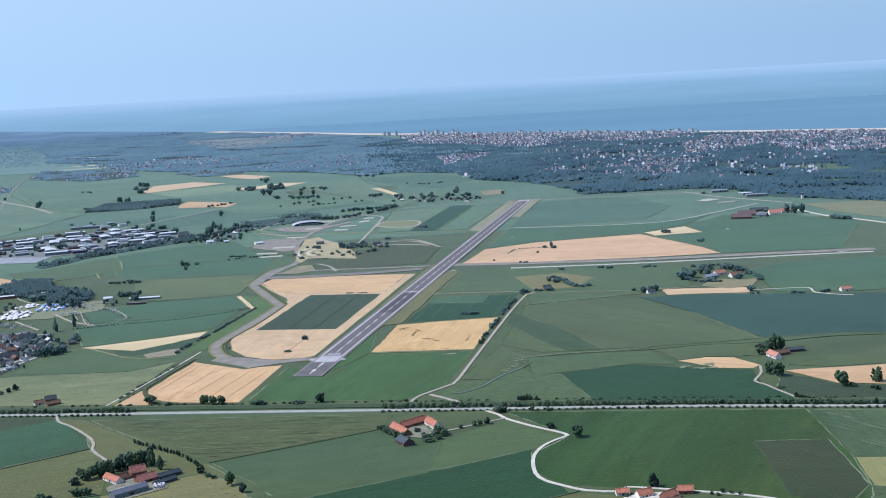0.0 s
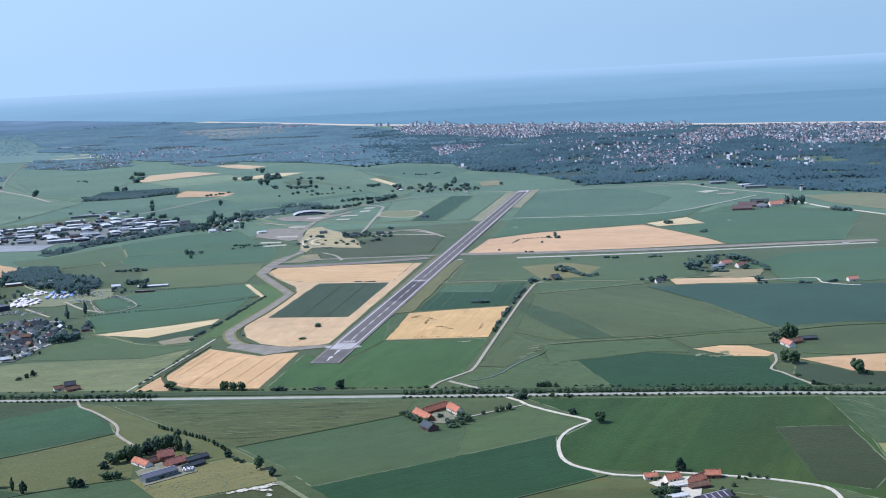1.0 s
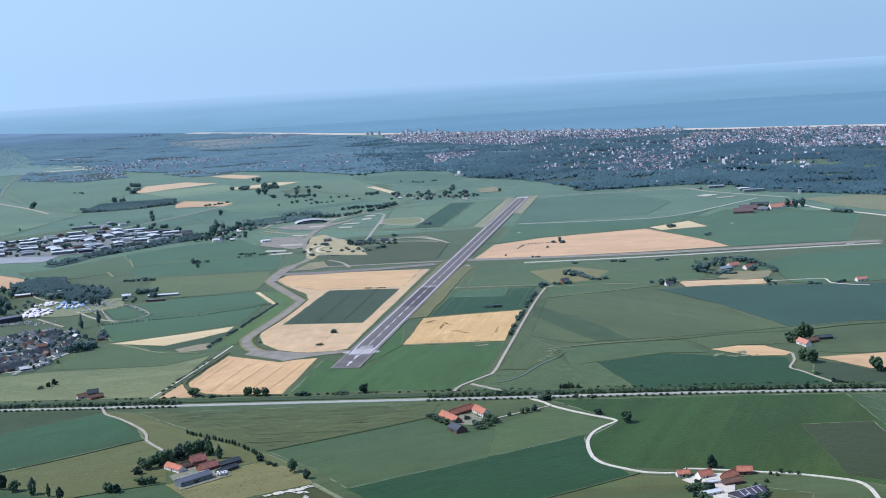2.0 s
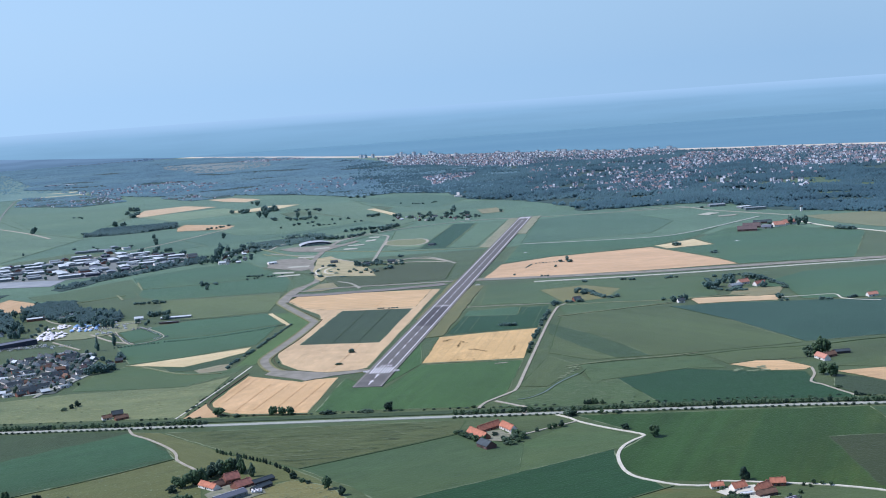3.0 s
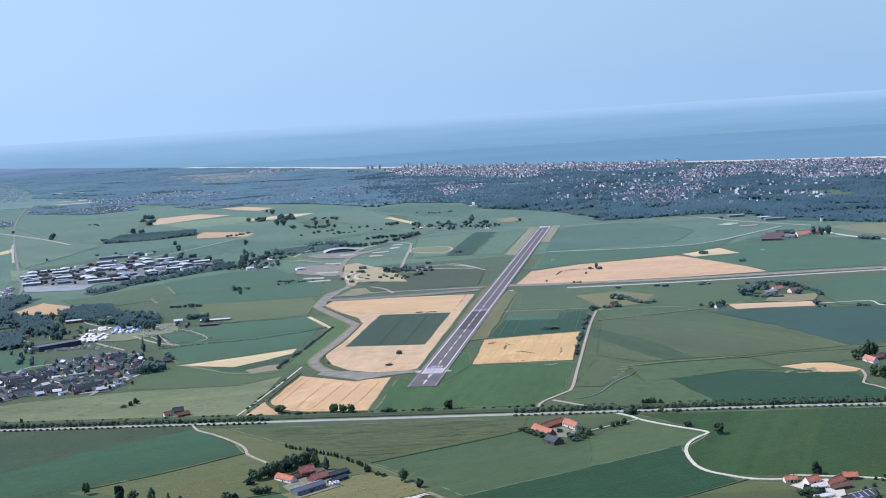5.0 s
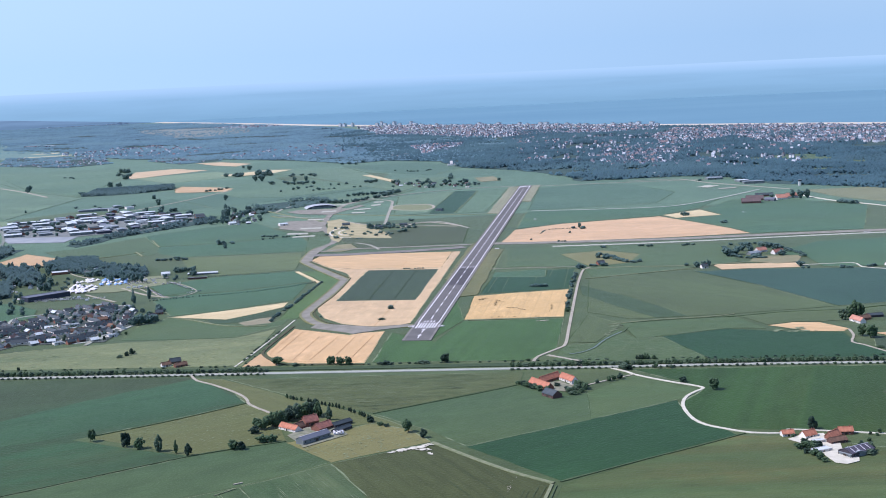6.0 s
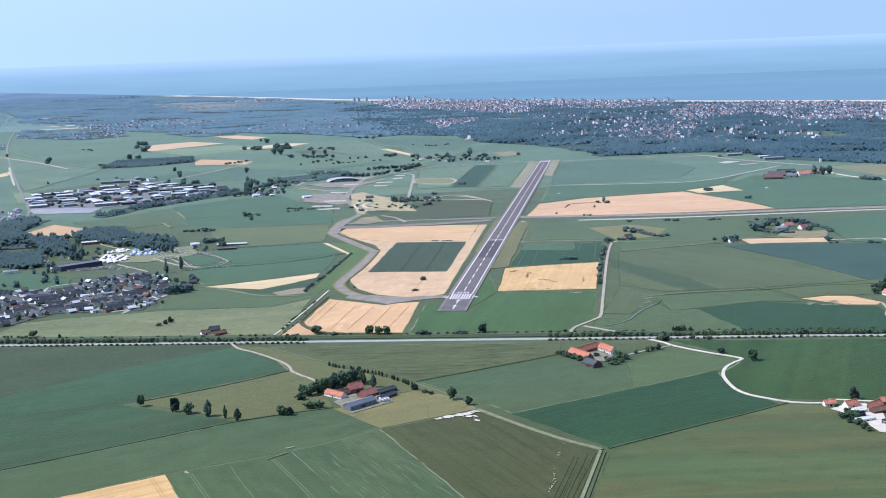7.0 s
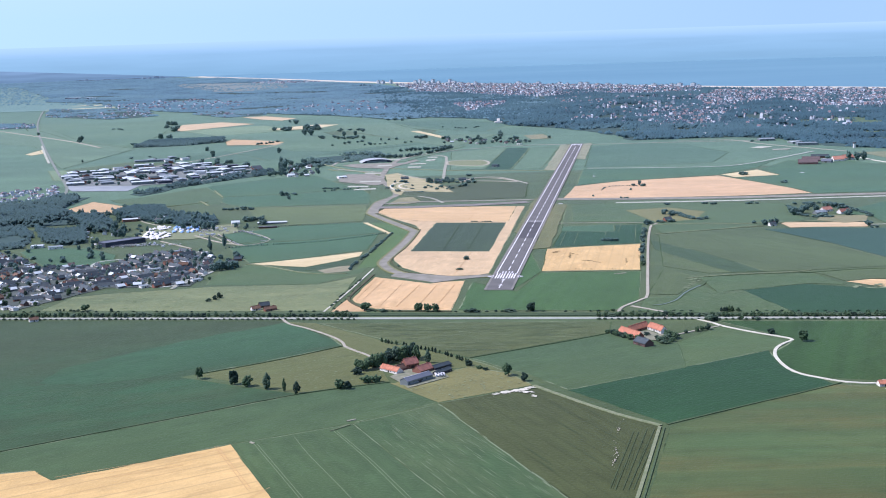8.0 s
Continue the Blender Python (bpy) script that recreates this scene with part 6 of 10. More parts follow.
plant("round", -201.8, 1437.8, 4.8, 7.2, "field_tree", "green tree in a clump between distant fields", "trees between the far fields")
plant("round", -214.6, 1436.4, 4.2, 5.2, "field_tree", "green tree in a clump between distant fields", "trees between the far fields")
plant("bush", -200.0, 1425.6, 3.1, 7.6, "field_tree", "green tree in a clump between distant fields", "trees between the far fields")
plant("round", -196.3, 1431.5, 4.2, 4.9, "field_tree", "green tree in a clump between distant fields", "trees between the far fields")
plant("bush", -201.3, 1581.8, 3.9, 4.9, "field_tree", "green tree in a clump between distant fields", "trees between the far fields")
plant("bush", -206.8, 1578.8, 3.5, 3.8, "field_tree", "green tree in a clump between distant fields", "trees between the far fields")
plant("round", -200.0, 1579.7, 2.9, 5.2, "field_tree", "green tree in a clump between distant fields", "trees between the far fields")
plant("bush", -91.2, 1553.0, 2.6, 5.0, "field_tree", "green tree in a clump between distant fields", "trees between the far fields")
plant("round", -82.1, 1554.8, 3.1, 4.3, "field_tree", "green tree in a clump between distant fields", "trees between the far fields")
plant("round", -68.1, 1571.5, 3.1, 6.3, "field_tree", "green tree in a clump between distant fields", "trees between the far fields")
plant("round", -74.5, 1537.1, 3.2, 4.4, "field_tree", "green tree in a clump between distant fields", "trees between the far fields")
plant("round", -76.2, 1586.3, 3.2, 4.7, "field_tree", "green tree in a clump between distant fields", "trees between the far fields")
plant("bush", -86.5, 1588.6, 2.8, 4.4, "field_tree", "green tree in a clump between distant fields", "trees between the far fields")
plant("round", -83.4, 1549.5, 2.5, 4.6, "field_tree", "green tree in a clump between distant fields", "trees between the far fields")
plant("round", -143.9, 1300.2, 2.9, 5.6, "field_tree", "green tree in a clump between distant fields", "trees between the far fields")
plant("bush", -135.6, 1286.8, 2.7, 6.5, "field_tree", "green tree in a clump between distant fields", "trees between the far fields")
plant("bush", -121.8, 1289.5, 3.0, 5.8, "field_tree", "green tree in a clump between distant fields", "trees between the far fields")
plant("round", -124.7, 1270.5, 3.3, 4.5, "field_tree", "green tree in a clump between distant fields", "trees between the far fields")
plant("round", -132.8, 1272.5, 2.7, 4.2, "field_tree", "green tree in a clump between distant fields", "trees between the far fields")
plant("round", -139.4, 1280.6, 3.6, 4.4, "field_tree", "green tree in a clump between distant fields", "trees between the far fields")
plant("round", -129.5, 1280.5, 2.9, 4.3, "field_tree", "green tree in a clump between distant fields", "trees between the far fields")
plant("round", -125.2, 1286.1, 2.4, 5.6, "field_tree", "green tree in a clump between distant fields", "trees between the far fields")
plant("round", -126.5, 1279.6, 3.1, 6.3, "field_tree", "green tree in a clump between distant fields", "trees between the far fields")
plant("round", -115.1, 1270.5, 3.7, 4.0, "field_tree", "green tree in a clump between distant fields", "trees between the far fields")
plant("round", -122.3, 1390.3, 3.0, 4.9, "field_tree", "green tree in a clump between distant fields", "trees between the far fields")
plant("round", -117.0, 1371.1, 2.9, 3.8, "field_tree", "green tree in a clump between distant fields", "trees between the far fields")
plant("round", -117.7, 1383.8, 3.2, 5.7, "field_tree", "green tree in a clump between distant fields", "trees between the far fields")
plant("round", -117.9, 1388.8, 2.9, 5.4, "field_tree", "green tree in a clump between distant fields", "trees between the far fields")
plant("round", -131.2, 1397.6, 2.3, 5.4, "field_tree", "green tree in a clump between distant fields", "trees between the far fields")
plant("round", -140.5, 1405.3, 2.9, 5.2, "field_tree", "green tree in a clump between distant fields", "trees between the far fields")
plant("round", -141.3, 1387.2, 2.5, 5.8, "field_tree", "green tree in a clump between distant fields", "trees between the far fields")
plant("round", -59.7, 1254.2, 2.9, 4.8, "field_tree", "green tree in a clump between distant fields", "trees between the far fields")
plant("round", -55.7, 1258.8, 3.2, 4.4, "field_tree", "green tree in a clump between distant fields", "trees between the far fields")
plant("round", -62.6, 1261.0, 2.8, 4.1, "field_tree", "green tree in a clump between distant fields", "trees between the far fields")
plant("round", -60.7, 1248.7, 3.4, 5.1, "field_tree", "green tree in a clump between distant fields", "trees between the far fields")
plant("bush", 20.0, 1203.5, 2.5, 5.6, "field_tree", "green tree in a clump between distant fields", "trees between the far fields")
plant("round", -39.1, 1230.3, 3.6, 6.2, "field_tree", "green tree in a clump between distant fields", "trees between the far fields")
plant("round", -36.1, 1228.4, 4.0, 5.3, "field_tree", "green tree in a clump between distant fields", "trees between the far fields")
plant("round", 1.6, 1172.0, 2.7, 3.6, "field_tree", "green tree in a clump between distant fields", "trees between the far fields")
plant("round", 22.8, 1150.8, 3.8, 5.8, "field_tree", "green tree in a clump between distant fields", "trees between the far fields")
plant("bush", 26.1, 1198.4, 3.0, 4.2, "field_tree", "green tree in a clump between distant fields", "trees between the far fields")
plant("bush", -6.8, 1201.7, 3.9, 4.6, "field_tree", "green tree in a clump between distant fields", "trees between the far fields")
plant("round", -34.8, 1223.8, 3.3, 6.1, "field_tree", "green tree in a clump between distant fields", "trees between the far fields")
plant("round", -9.7, 1215.6, 3.2, 4.5, "field_tree", "green tree in a clump between distant fields", "trees between the far fields")
plant("round", -17.5, 1233.0, 2.9, 4.6, "field_tree", "green tree in a clump between distant fields", "trees between the far fields")
plant("round", 24.5, 1200.0, 4.1, 6.1, "field_tree", "green tree in a clump between distant fields", "trees between the far fields")
plant("round", -26.3, 1200.3, 3.1, 3.6, "field_tree", "green tree in a clump between distant fields", "trees between the far fields")
plant("round", -10.1, 1166.6, 3.0, 5.6, "field_tree", "green tree in a clump between distant fields", "trees between the far fields")
plant("round", -7.4, 1228.0, 4.1, 4.2, "field_tree", "green tree in a clump between distant fields", "trees between the far fields")
plant("round", -40.6, 1182.6, 2.5, 3.9, "field_tree", "green tree in a clump between distant fields", "trees between the far fields")
plant("round", 6.0, 1181.3, 3.7, 4.6, "field_tree", "green tree in a clump between distant fields", "trees between the far fields")
plant("round", -14.5, 1189.3, 3.9, 4.9, "field_tree", "green tree in a clump between distant fields", "trees between the far fields")
plant("bush", -15.5, 1213.2, 3.1, 4.6, "field_tree", "green tree in a clump between distant fields", "trees between the far fields")
plant("round", 11.6, 1158.7, 2.7, 3.9, "field_tree", "green tree in a clump between distant fields", "trees between the far fields")
plant("bush", 7.6, 1216.5, 3.3, 5.9, "field_tree", "green tree in a clump between distant fields", "trees between the far fields")
plant("round", 18.7, 1155.7, 2.9, 3.8, "field_tree", "green tree in a clump between distant fields", "trees between the far fields")
plant("round", -10.0, 1157.7, 2.7, 3.8, "field_tree", "green tree in a clump between distant fields", "trees between the far fields")
plant("bush", 11.4, 1211.6, 3.0, 4.5, "field_tree", "green tree in a clump between distant fields", "trees between the far fields")
plant("round", -6.0, 1158.1, 3.6, 4.6, "field_tree", "green tree in a clump between distant fields", "trees between the far fields")
plant("bush", -26.3, 1200.3, 4.0, 4.1, "field_tree", "green tree in a clump between distant fields", "trees between the far fields")
plant("round", 15.2, 1171.0, 2.5, 4.9, "field_tree", "green tree in a clump between distant fields", "trees between the far fields")
plant("round", 16.1, 1253.0, 4.5, 3.9, "field_tree", "green tree in a clump between distant fields", "trees between the far fields")
plant("round", 16.6, 1265.1, 5.0, 4.3, "field_tree", "green tree in a clump between distant fields", "trees between the far fields")
plant("round", 15.3, 1242.6, 3.5, 4.7, "field_tree", "green tree in a clump between distant fields", "trees between the far fields")
plant("round", 14.1, 1243.2, 3.8, 5.1, "field_tree", "green tree in a clump between distant fields", "trees between the far fields")
plant("bush", 30.9, 1163.0, 1.6, 3.3, "field_tree", "green tree in a clump between distant fields", "trees between the far fields")
plant("round", 32.0, 1178.8, 2.1, 3.9, "field_tree", "green tree in a clump between distant fields", "trees between the far fields")
plant("round", 21.7, 1184.0, 2.1, 4.2, "field_tree", "green tree in a clump between distant fields", "trees between the far fields")
plant("round", 25.4, 1170.1, 2.2, 4.8, "field_tree", "green tree in a clump between distant fields", "trees between the far fields")
plant("round", 34.1, 1165.7, 2.2, 3.5, "field_tree", "green tree in a clump between distant fields", "trees between the far fields")
plant("round", -165.0, 939.5, 2.8, 3.7, "field_tree", "green tree in a clump between distant fields", "trees between the far fields")
plant("round", -144.1, 960.1, 3.6, 4.0, "field_tree", "green tree in a clump between distant fields", "trees between the far fields")
plant("round", -157.0, 1008.3, 3.8, 5.1, "field_tree", "green tree in a clump between distant fields", "trees between the far fields")
plant("bush", -150.4, 932.2, 3.7, 4.1, "field_tree", "green tree in a clump between distant fields", "trees between the far fields")
plant("round", -158.1, 949.6, 2.9, 2.9, "field_tree", "green tree in a clump between distant fields", "trees between the far fields")
plant("round", -150.8, 1004.9, 3.2, 3.1, "field_tree", "green tree in a clump between distant fields", "trees between the far fields")
plant("round", -143.2, 988.9, 3.8, 3.7, "field_tree", "green tree in a clump between distant fields", "trees between the far fields")
plant("round", -158.0, 1033.0, 4.1, 3.6, "field_tree", "green tree in a clump between distant fields", "trees between the far fields")
plant("round", -166.7, 1013.0, 4.3, 4.0, "field_tree", "green tree in a clump between distant fields", "trees between the far fields")
plant("bush", -152.1, 960.4, 2.7, 4.4, "field_tree", "green tree in a clump between distant fields", "trees between the far fields")
plant("round", -145.4, 1022.8, 3.8, 4.2, "field_tree", "green tree in a clump between distant fields", "trees between the far fields")
plant("round", -158.2, 967.7, 4.1, 3.7, "field_tree", "green tree in a clump between distant fields", "trees between the far fields")
plant("round", -165.2, 941.8, 3.1, 3.8, "field_tree", "green tree in a clump between distant fields", "trees between the far fields")
plant("bush", -153.4, 935.6, 3.2, 4.4, "field_tree", "green tree in a clump between distant fields", "trees between the far fields")
plant("round", -141.7, 944.2, 3.7, 3.3, "field_tree", "green tree in a clump between distant fields", "trees between the far fields")
plant("bush", -160.8, 997.7, 4.4, 4.7, "field_tree", "green tree in a clump between distant fields", "trees between the far fields")
plant("round", -172.9, 1031.3, 4.1, 3.8, "field_tree", "green tree in a clump between distant fields", "trees between the far fields")
plant("round", -170.9, 996.8, 3.4, 5.0, "field_tree", "green tree in a clump between distant fields", "trees between the far fields")
plant("round", -170.4, 1039.7, 3.4, 3.2, "field_tree", "green tree in a clump between distant fields", "trees between the far fields")
plant("round", -157.0, 1035.0, 3.6, 3.3, "field_tree", "green tree in a clump between distant fields", "trees between the far fields")
plant("round", -169.5, 967.9, 5.7, 2.8, "field_tree", "green tree in a clump between distant fields", "trees between the far fields")
plant("round", -173.4, 994.6, 5.7, 3.1, "field_tree", "green tree in a clump between distant fields", "trees between the far fields")
plant("round", -173.3, 997.3, 5.5, 3.7, "field_tree", "green tree in a clump between distant fields", "trees between the far fields")
plant("round", -175.7, 1040.0, 5.9, 2.9, "field_tree", "green tree in a clump between distant fields", "trees between the far fields")
plant("round", -185.3, 1134.5, 6.1, 4.9, "field_tree", "green tree in a clump between distant fields", "trees between the far fields")
plant("bush", -241.8, 1068.3, 4.0, 4.0, "field_tree", "green tree in a clump between distant fields", "trees between the far fields")
plant("round", -217.3, 1054.8, 3.6, 3.9, "field_tree", "green tree in a clump between distant fields", "trees between the far fields")
plant("round", -230.4, 1075.3, 3.5, 4.4, "field_tree", "green tree in a clump between distant fields", "trees between the far fields")
plant("round", -220.5, 1054.2, 3.4, 4.0, "field_tree", "green tree in a clump between distant fields", "trees between the far fields")
plant("bush", -241.7, 1057.3, 3.8, 3.8, "field_tree", "green tree in a clump between distant fields", "trees between the far fields")
plant("bush", -254.1, 1190.0, 4.2, 3.1, "field_tree", "green tree in a clump between distant fields", "trees between the far fields")
plant("bush", -254.4, 1192.3, 4.3, 4.2, "field_tree", "green tree in a clump between distant fields", "trees between the far fields")
plant("bush", -330.9, 1527.4, 4.3, 7.2, "field_tree", "green tree in a clump between distant fields", "trees between the far fields")
plant("round", -343.6, 1595.1, 4.9, 6.4, "field_tree", "green tree in a clump between distant fields", "trees between the far fields")
plant("round", -349.9, 1601.6, 4.4, 7.7, "field_tree", "green tree in a clump between distant fields", "trees between the far fields")
plant("round", -347.3, 1597.2, 5.8, 7.8, "field_tree", "green tree in a clump between distant fields", "trees between the far fields")
plant("bush", -346.1, 1542.8, 5.6, 6.2, "field_tree", "green tree in a clump between distant fields", "trees between the far fields")
plant("round", -354.1, 1601.7, 6.1, 5.2, "field_tree", "green tree in a clump between distant fields", "trees between the far fields")
plant("round", -337.0, 1285.6, 3.1, 5.3, "field_tree", "green tree in a clump between distant fields", "trees between the far fields")
plant("round", -334.1, 1280.7, 3.4, 5.3, "field_tree", "green tree in a clump between distant fields", "trees between the far fields")
plant("bush", -334.9, 1283.7, 2.9, 4.2, "field_tree", "green tree in a clump between distant fields", "trees between the far fields")
plant("round", -333.5, 1287.1, 2.8, 5.0, "field_tree", "green tree in a clump between distant fields", "trees between the far fields")
plant("round", -405.8, 1360.4, 3.1, 4.2, "field_tree", "green tree in a clump between distant fields", "trees between the far fields")
plant("round", -402.7, 1349.0, 3.2, 3.6, "field_tree", "green tree in a clump between distant fields", "trees between the far fields")
plant("round", -409.1, 1552.0, 1.5, 4.0, "field_tree", "green tree in a clump between distant fields", "trees between the far fields")
plant("bush", -400.6, 1546.4, 2.0, 5.6, "field_tree", "green tree in a clump between distant fields", "trees between the far fields")
plant("round", -395.1, 1530.4, 1.9, 4.1, "field_tree", "green tree in a clump between distant fields", "trees between the far fields")
plant("round", 161.1, 1228.9, 3.6, 4.8, "field_tree", "green tree in a clump between distant fields", "trees between the far fields")
plant("round", 138.2, 1223.8, 3.9, 3.8, "field_tree", "green tree in a clump between distant fields", "trees between the far fields")
plant("round", 179.3, 1190.1, 3.2, 4.7, "field_tree", "green tree in a clump between distant fields", "trees between the far fields")
plant("bush", 179.4, 1198.9, 3.2, 4.4, "field_tree", "green tree in a clump between distant fields", "trees between the far fields")
plant("round", 147.0, 1219.5, 2.6, 6.2, "field_tree", "green tree in a clump between distant fields", "trees between the far fields")
plant("round", 176.2, 1191.3, 3.6, 3.6, "field_tree", "green tree in a clump between distant fields", "trees between the far fields")
plant("round", 196.4, 1170.8, 3.4, 5.8, "field_tree", "green tree in a clump between distant fields", "trees between the far fields")
plant("bush", 149.7, 1208.8, 3.7, 5.6, "field_tree", "green tree in a clump between distant fields", "trees between the far fields")
plant("round", 148.4, 1204.7, 3.7, 5.6, "field_tree", "green tree in a clump between distant fields", "trees between the far fields")
plant("round", 195.1, 1173.6, 2.6, 5.5, "field_tree", "green tree in a clump between distant fields", "trees between the far fields")
plant("round", 155.2, 1194.1, 3.0, 3.8, "field_tree", "green tree in a clump between distant fields", "trees between the far fields")
plant("round", 184.9, 1192.8, 2.7, 3.9, "field_tree", "green tree in a clump between distant fields", "trees between the far fields")
plant("bush", 136.6, 1209.1, 2.9, 5.2, "field_tree", "green tree in a clump between distant fields", "trees between the far fields")
plant("bush", 183.8, 1218.8, 4.1, 6.1, "field_tree", "green tree in a clump between distant fields", "trees between the far fields")
plant("bush", 151.8, 1246.3, 3.8, 6.1, "field_tree", "green tree in a clump between distant fields", "trees between the far fields")
plant("bush", 182.2, 1170.4, 4.0, 5.0, "field_tree", "green tree in a clump between distant fields", "trees between the far fields")
plant("round", 142.9, 1252.2, 2.7, 5.5, "field_tree", "green tree in a clump between distant fields", "trees between the far fields")
plant("round", 141.9, 1195.7, 3.6, 5.1, "field_tree", "green tree in a clump between distant fields", "trees between the far fields")
plant("round", 177.2, 1210.2, 3.8, 4.9, "field_tree", "green tree in a clump between distant fields", "trees between the far fields")
plant("round", 153.5, 1218.4, 3.0, 3.9, "field_tree", "green tree in a clump between distant fields", "trees between the far fields")
plant("round", 150.5, 1239.8, 2.8, 4.8, "field_tree", "green tree in a clump between distant fields", "trees between the far fields")
plant("round", 160.0, 1204.5, 3.7, 4.0, "field_tree", "green tree in a clump between distant fields", "trees between the far fields")
plant("bush", 144.2, 1238.3, 4.0, 4.1, "field_tree", "green tree in a clump between distant fields", "trees between the far fields")
plant("bush", 171.7, 1220.7, 3.9, 4.8, "field_tree", "green tree in a clump between distant fields", "trees between the far fields")
plant("bush", 179.4, 1178.2, 3.4, 4.4, "field_tree", "green tree in a clump between distant fields", "trees between the far fields")
plant("round", 147.8, 1198.2, 4.0, 4.5, "field_tree", "green tree in a clump between distant fields", "trees between the far fields")
plant("round", -267.8, 1109.4, 2.1, 3.9, "field_tree", "green tree in a clump between distant fields", "trees between the far fields")
plant("round", -268.7, 1101.9, 2.0, 3.5, "field_tree", "green tree in a clump between distant fields", "trees between the far fields")
plant("round", -259.8, 1114.6, 1.8, 2.8, "field_tree", "green tree in a clump between distant fields", "trees between the far fields")
plant("round", -310.0, 1131.9, 1.7, 4.1, "field_tree", "green tree in a clump between distant fields", "trees between the far fields")
plant("round", -286.4, 1108.5, 1.8, 3.4, "field_tree", "green tree in a clump between distant fields", "trees between the far fields")
plant("round", -274.9, 1125.8, 1.7, 2.8, "field_tree", "green tree in a clump between distant fields", "trees between the far fields")
plant("bush", -287.7, 1117.4, 1.9, 4.2, "field_tree", "green tree in a clump between distant fields", "trees between the far fields")
plant("round", -296.6, 1140.5, 1.4, 3.2, "field_tree", "green tree in a clump between distant fields", "trees between the far fields")
plant("round", -261.0, 1122.0, 2.0, 3.9, "field_tree", "green tree in a clump between distant fields", "trees between the far fields")
plant("round", -250.9, 694.0, 4.1, 3.3, "copse_tree", "dark green tree in a copse beside the village", "trees of the village copses")
plant("round", -239.1, 710.1, 3.9, 2.5, "copse_tree", "dark green tree in a copse beside the village", "trees of the village copses")
plant("round", -241.7, 727.3, 4.1, 2.5, "copse_tree", "dark green tree in a copse beside the village", "trees of the village copses")
plant("round", -249.1, 691.4, 3.4, 2.8, "copse_tree", "dark green tree in a copse beside the village", "trees of the village copses")
plant("round", -266.5, 737.7, 4.5, 3.3, "copse_tree", "dark green tree in a copse beside the village", "trees of the village copses")
plant("round", -227.3, 651.7, 4.0, 2.1, "copse_tree", "dark green tree in a copse beside the village", "trees of the village copses")
plant("round", -229.1, 669.9, 3.7, 2.7, "copse_tree", "dark green tree in a copse beside the village", "trees of the village copses")
plant("round", -240.1, 717.5, 3.1, 2.2, "copse_tree", "dark green tree in a copse beside the village", "trees of the village copses")
plant("round", -250.3, 656.4, 3.1, 2.2, "copse_tree", "dark green tree in a copse beside the village", "trees of the village copses")
plant("round", -265.1, 737.0, 4.7, 2.7, "copse_tree", "dark green tree in a copse beside the village", "trees of the village copses")
plant("round", -230.3, 656.6, 4.1, 2.2, "copse_tree", "dark green tree in a copse beside the village", "trees of the village copses")
plant("round", -244.2, 669.3, 2.8, 2.3, "copse_tree", "dark green tree in a copse beside the village", "trees of the village copses")
plant("round", -238.3, 676.5, 2.8, 2.1, "copse_tree", "dark green tree in a copse beside the village", "trees of the village copses")
plant("round", -248.0, 678.3, 4.1, 3.0, "copse_tree", "dark green tree in a copse beside the village", "trees of the village copses")
plant("round", -235.5, 675.2, 3.6, 3.2, "copse_tree", "dark green tree in a copse beside the village", "trees of the village copses")
plant("round", -253.2, 692.2, 3.9, 2.9, "copse_tree", "dark green tree in a copse beside the village", "trees of the village copses")
plant("round", -249.2, 731.8, 4.0, 2.8, "copse_tree", "dark green tree in a copse beside the village", "trees of the village copses")
plant("round", -253.1, 676.3, 2.9, 2.0, "copse_tree", "dark green tree in a copse beside the village", "trees of the village copses")
plant("round", -229.7, 672.7, 4.4, 2.6, "copse_tree", "dark green tree in a copse beside the village", "trees of the village copses")
plant("round", -249.0, 716.4, 4.0, 3.1, "copse_tree", "dark green tree in a copse beside the village", "trees of the village copses")
plant("round", -261.7, 725.5, 3.3, 2.2, "copse_tree", "dark green tree in a copse beside the village", "trees of the village copses")
plant("round", -225.8, 652.0, 3.5, 2.4, "copse_tree", "dark green tree in a copse beside the village", "trees of the village copses")
plant("round", -264.0, 739.9, 3.0, 3.3, "copse_tree", "dark green tree in a copse beside the village", "trees of the village copses")
plant("round", -246.5, 700.6, 3.6, 2.1, "copse_tree", "dark green tree in a copse beside the village", "trees of the village copses")
plant("round", -250.7, 726.2, 3.7, 2.3, "copse_tree", "dark green tree in a copse beside the village", "trees of the village copses")
plant("round", -233.6, 665.4, 3.0, 2.8, "copse_tree", "dark green tree in a copse beside the village", "trees of the village copses")
plant("round", -241.0, 728.8, 3.6, 2.3, "copse_tree", "dark green tree in a copse beside the village", "trees of the village copses")
plant("round", -258.1, 708.1, 3.5, 3.0, "copse_tree", "dark green tree in a copse beside the village", "trees of the village copses")
plant("round", -225.3, 653.2, 4.3, 2.0, "copse_tree", "dark green tree in a copse beside the village", "trees of the village copses")
plant("round", -254.2, 705.8, 3.2, 3.1, "copse_tree", "dark green tree in a copse beside the village", "trees of the village copses")
plant("round", -247.2, 691.5, 3.8, 2.8, "copse_tree", "dark green tree in a copse beside the village", "trees of the village copses")
plant("round", -242.4, 726.6, 3.9, 2.3, "copse_tree", "dark green tree in a copse beside the village", "trees of the village copses")
plant("round", -238.1, 698.3, 2.9, 2.1, "copse_tree", "dark green tree in a copse beside the village", "trees of the village copses")
plant("round", -235.8, 685.7, 3.0, 2.1, "copse_tree", "dark green tree in a copse beside the village", "trees of the village copses")
plant("round", -258.1, 736.7, 4.5, 3.5, "copse_tree", "dark green tree in a copse beside the village", "trees of the village copses")
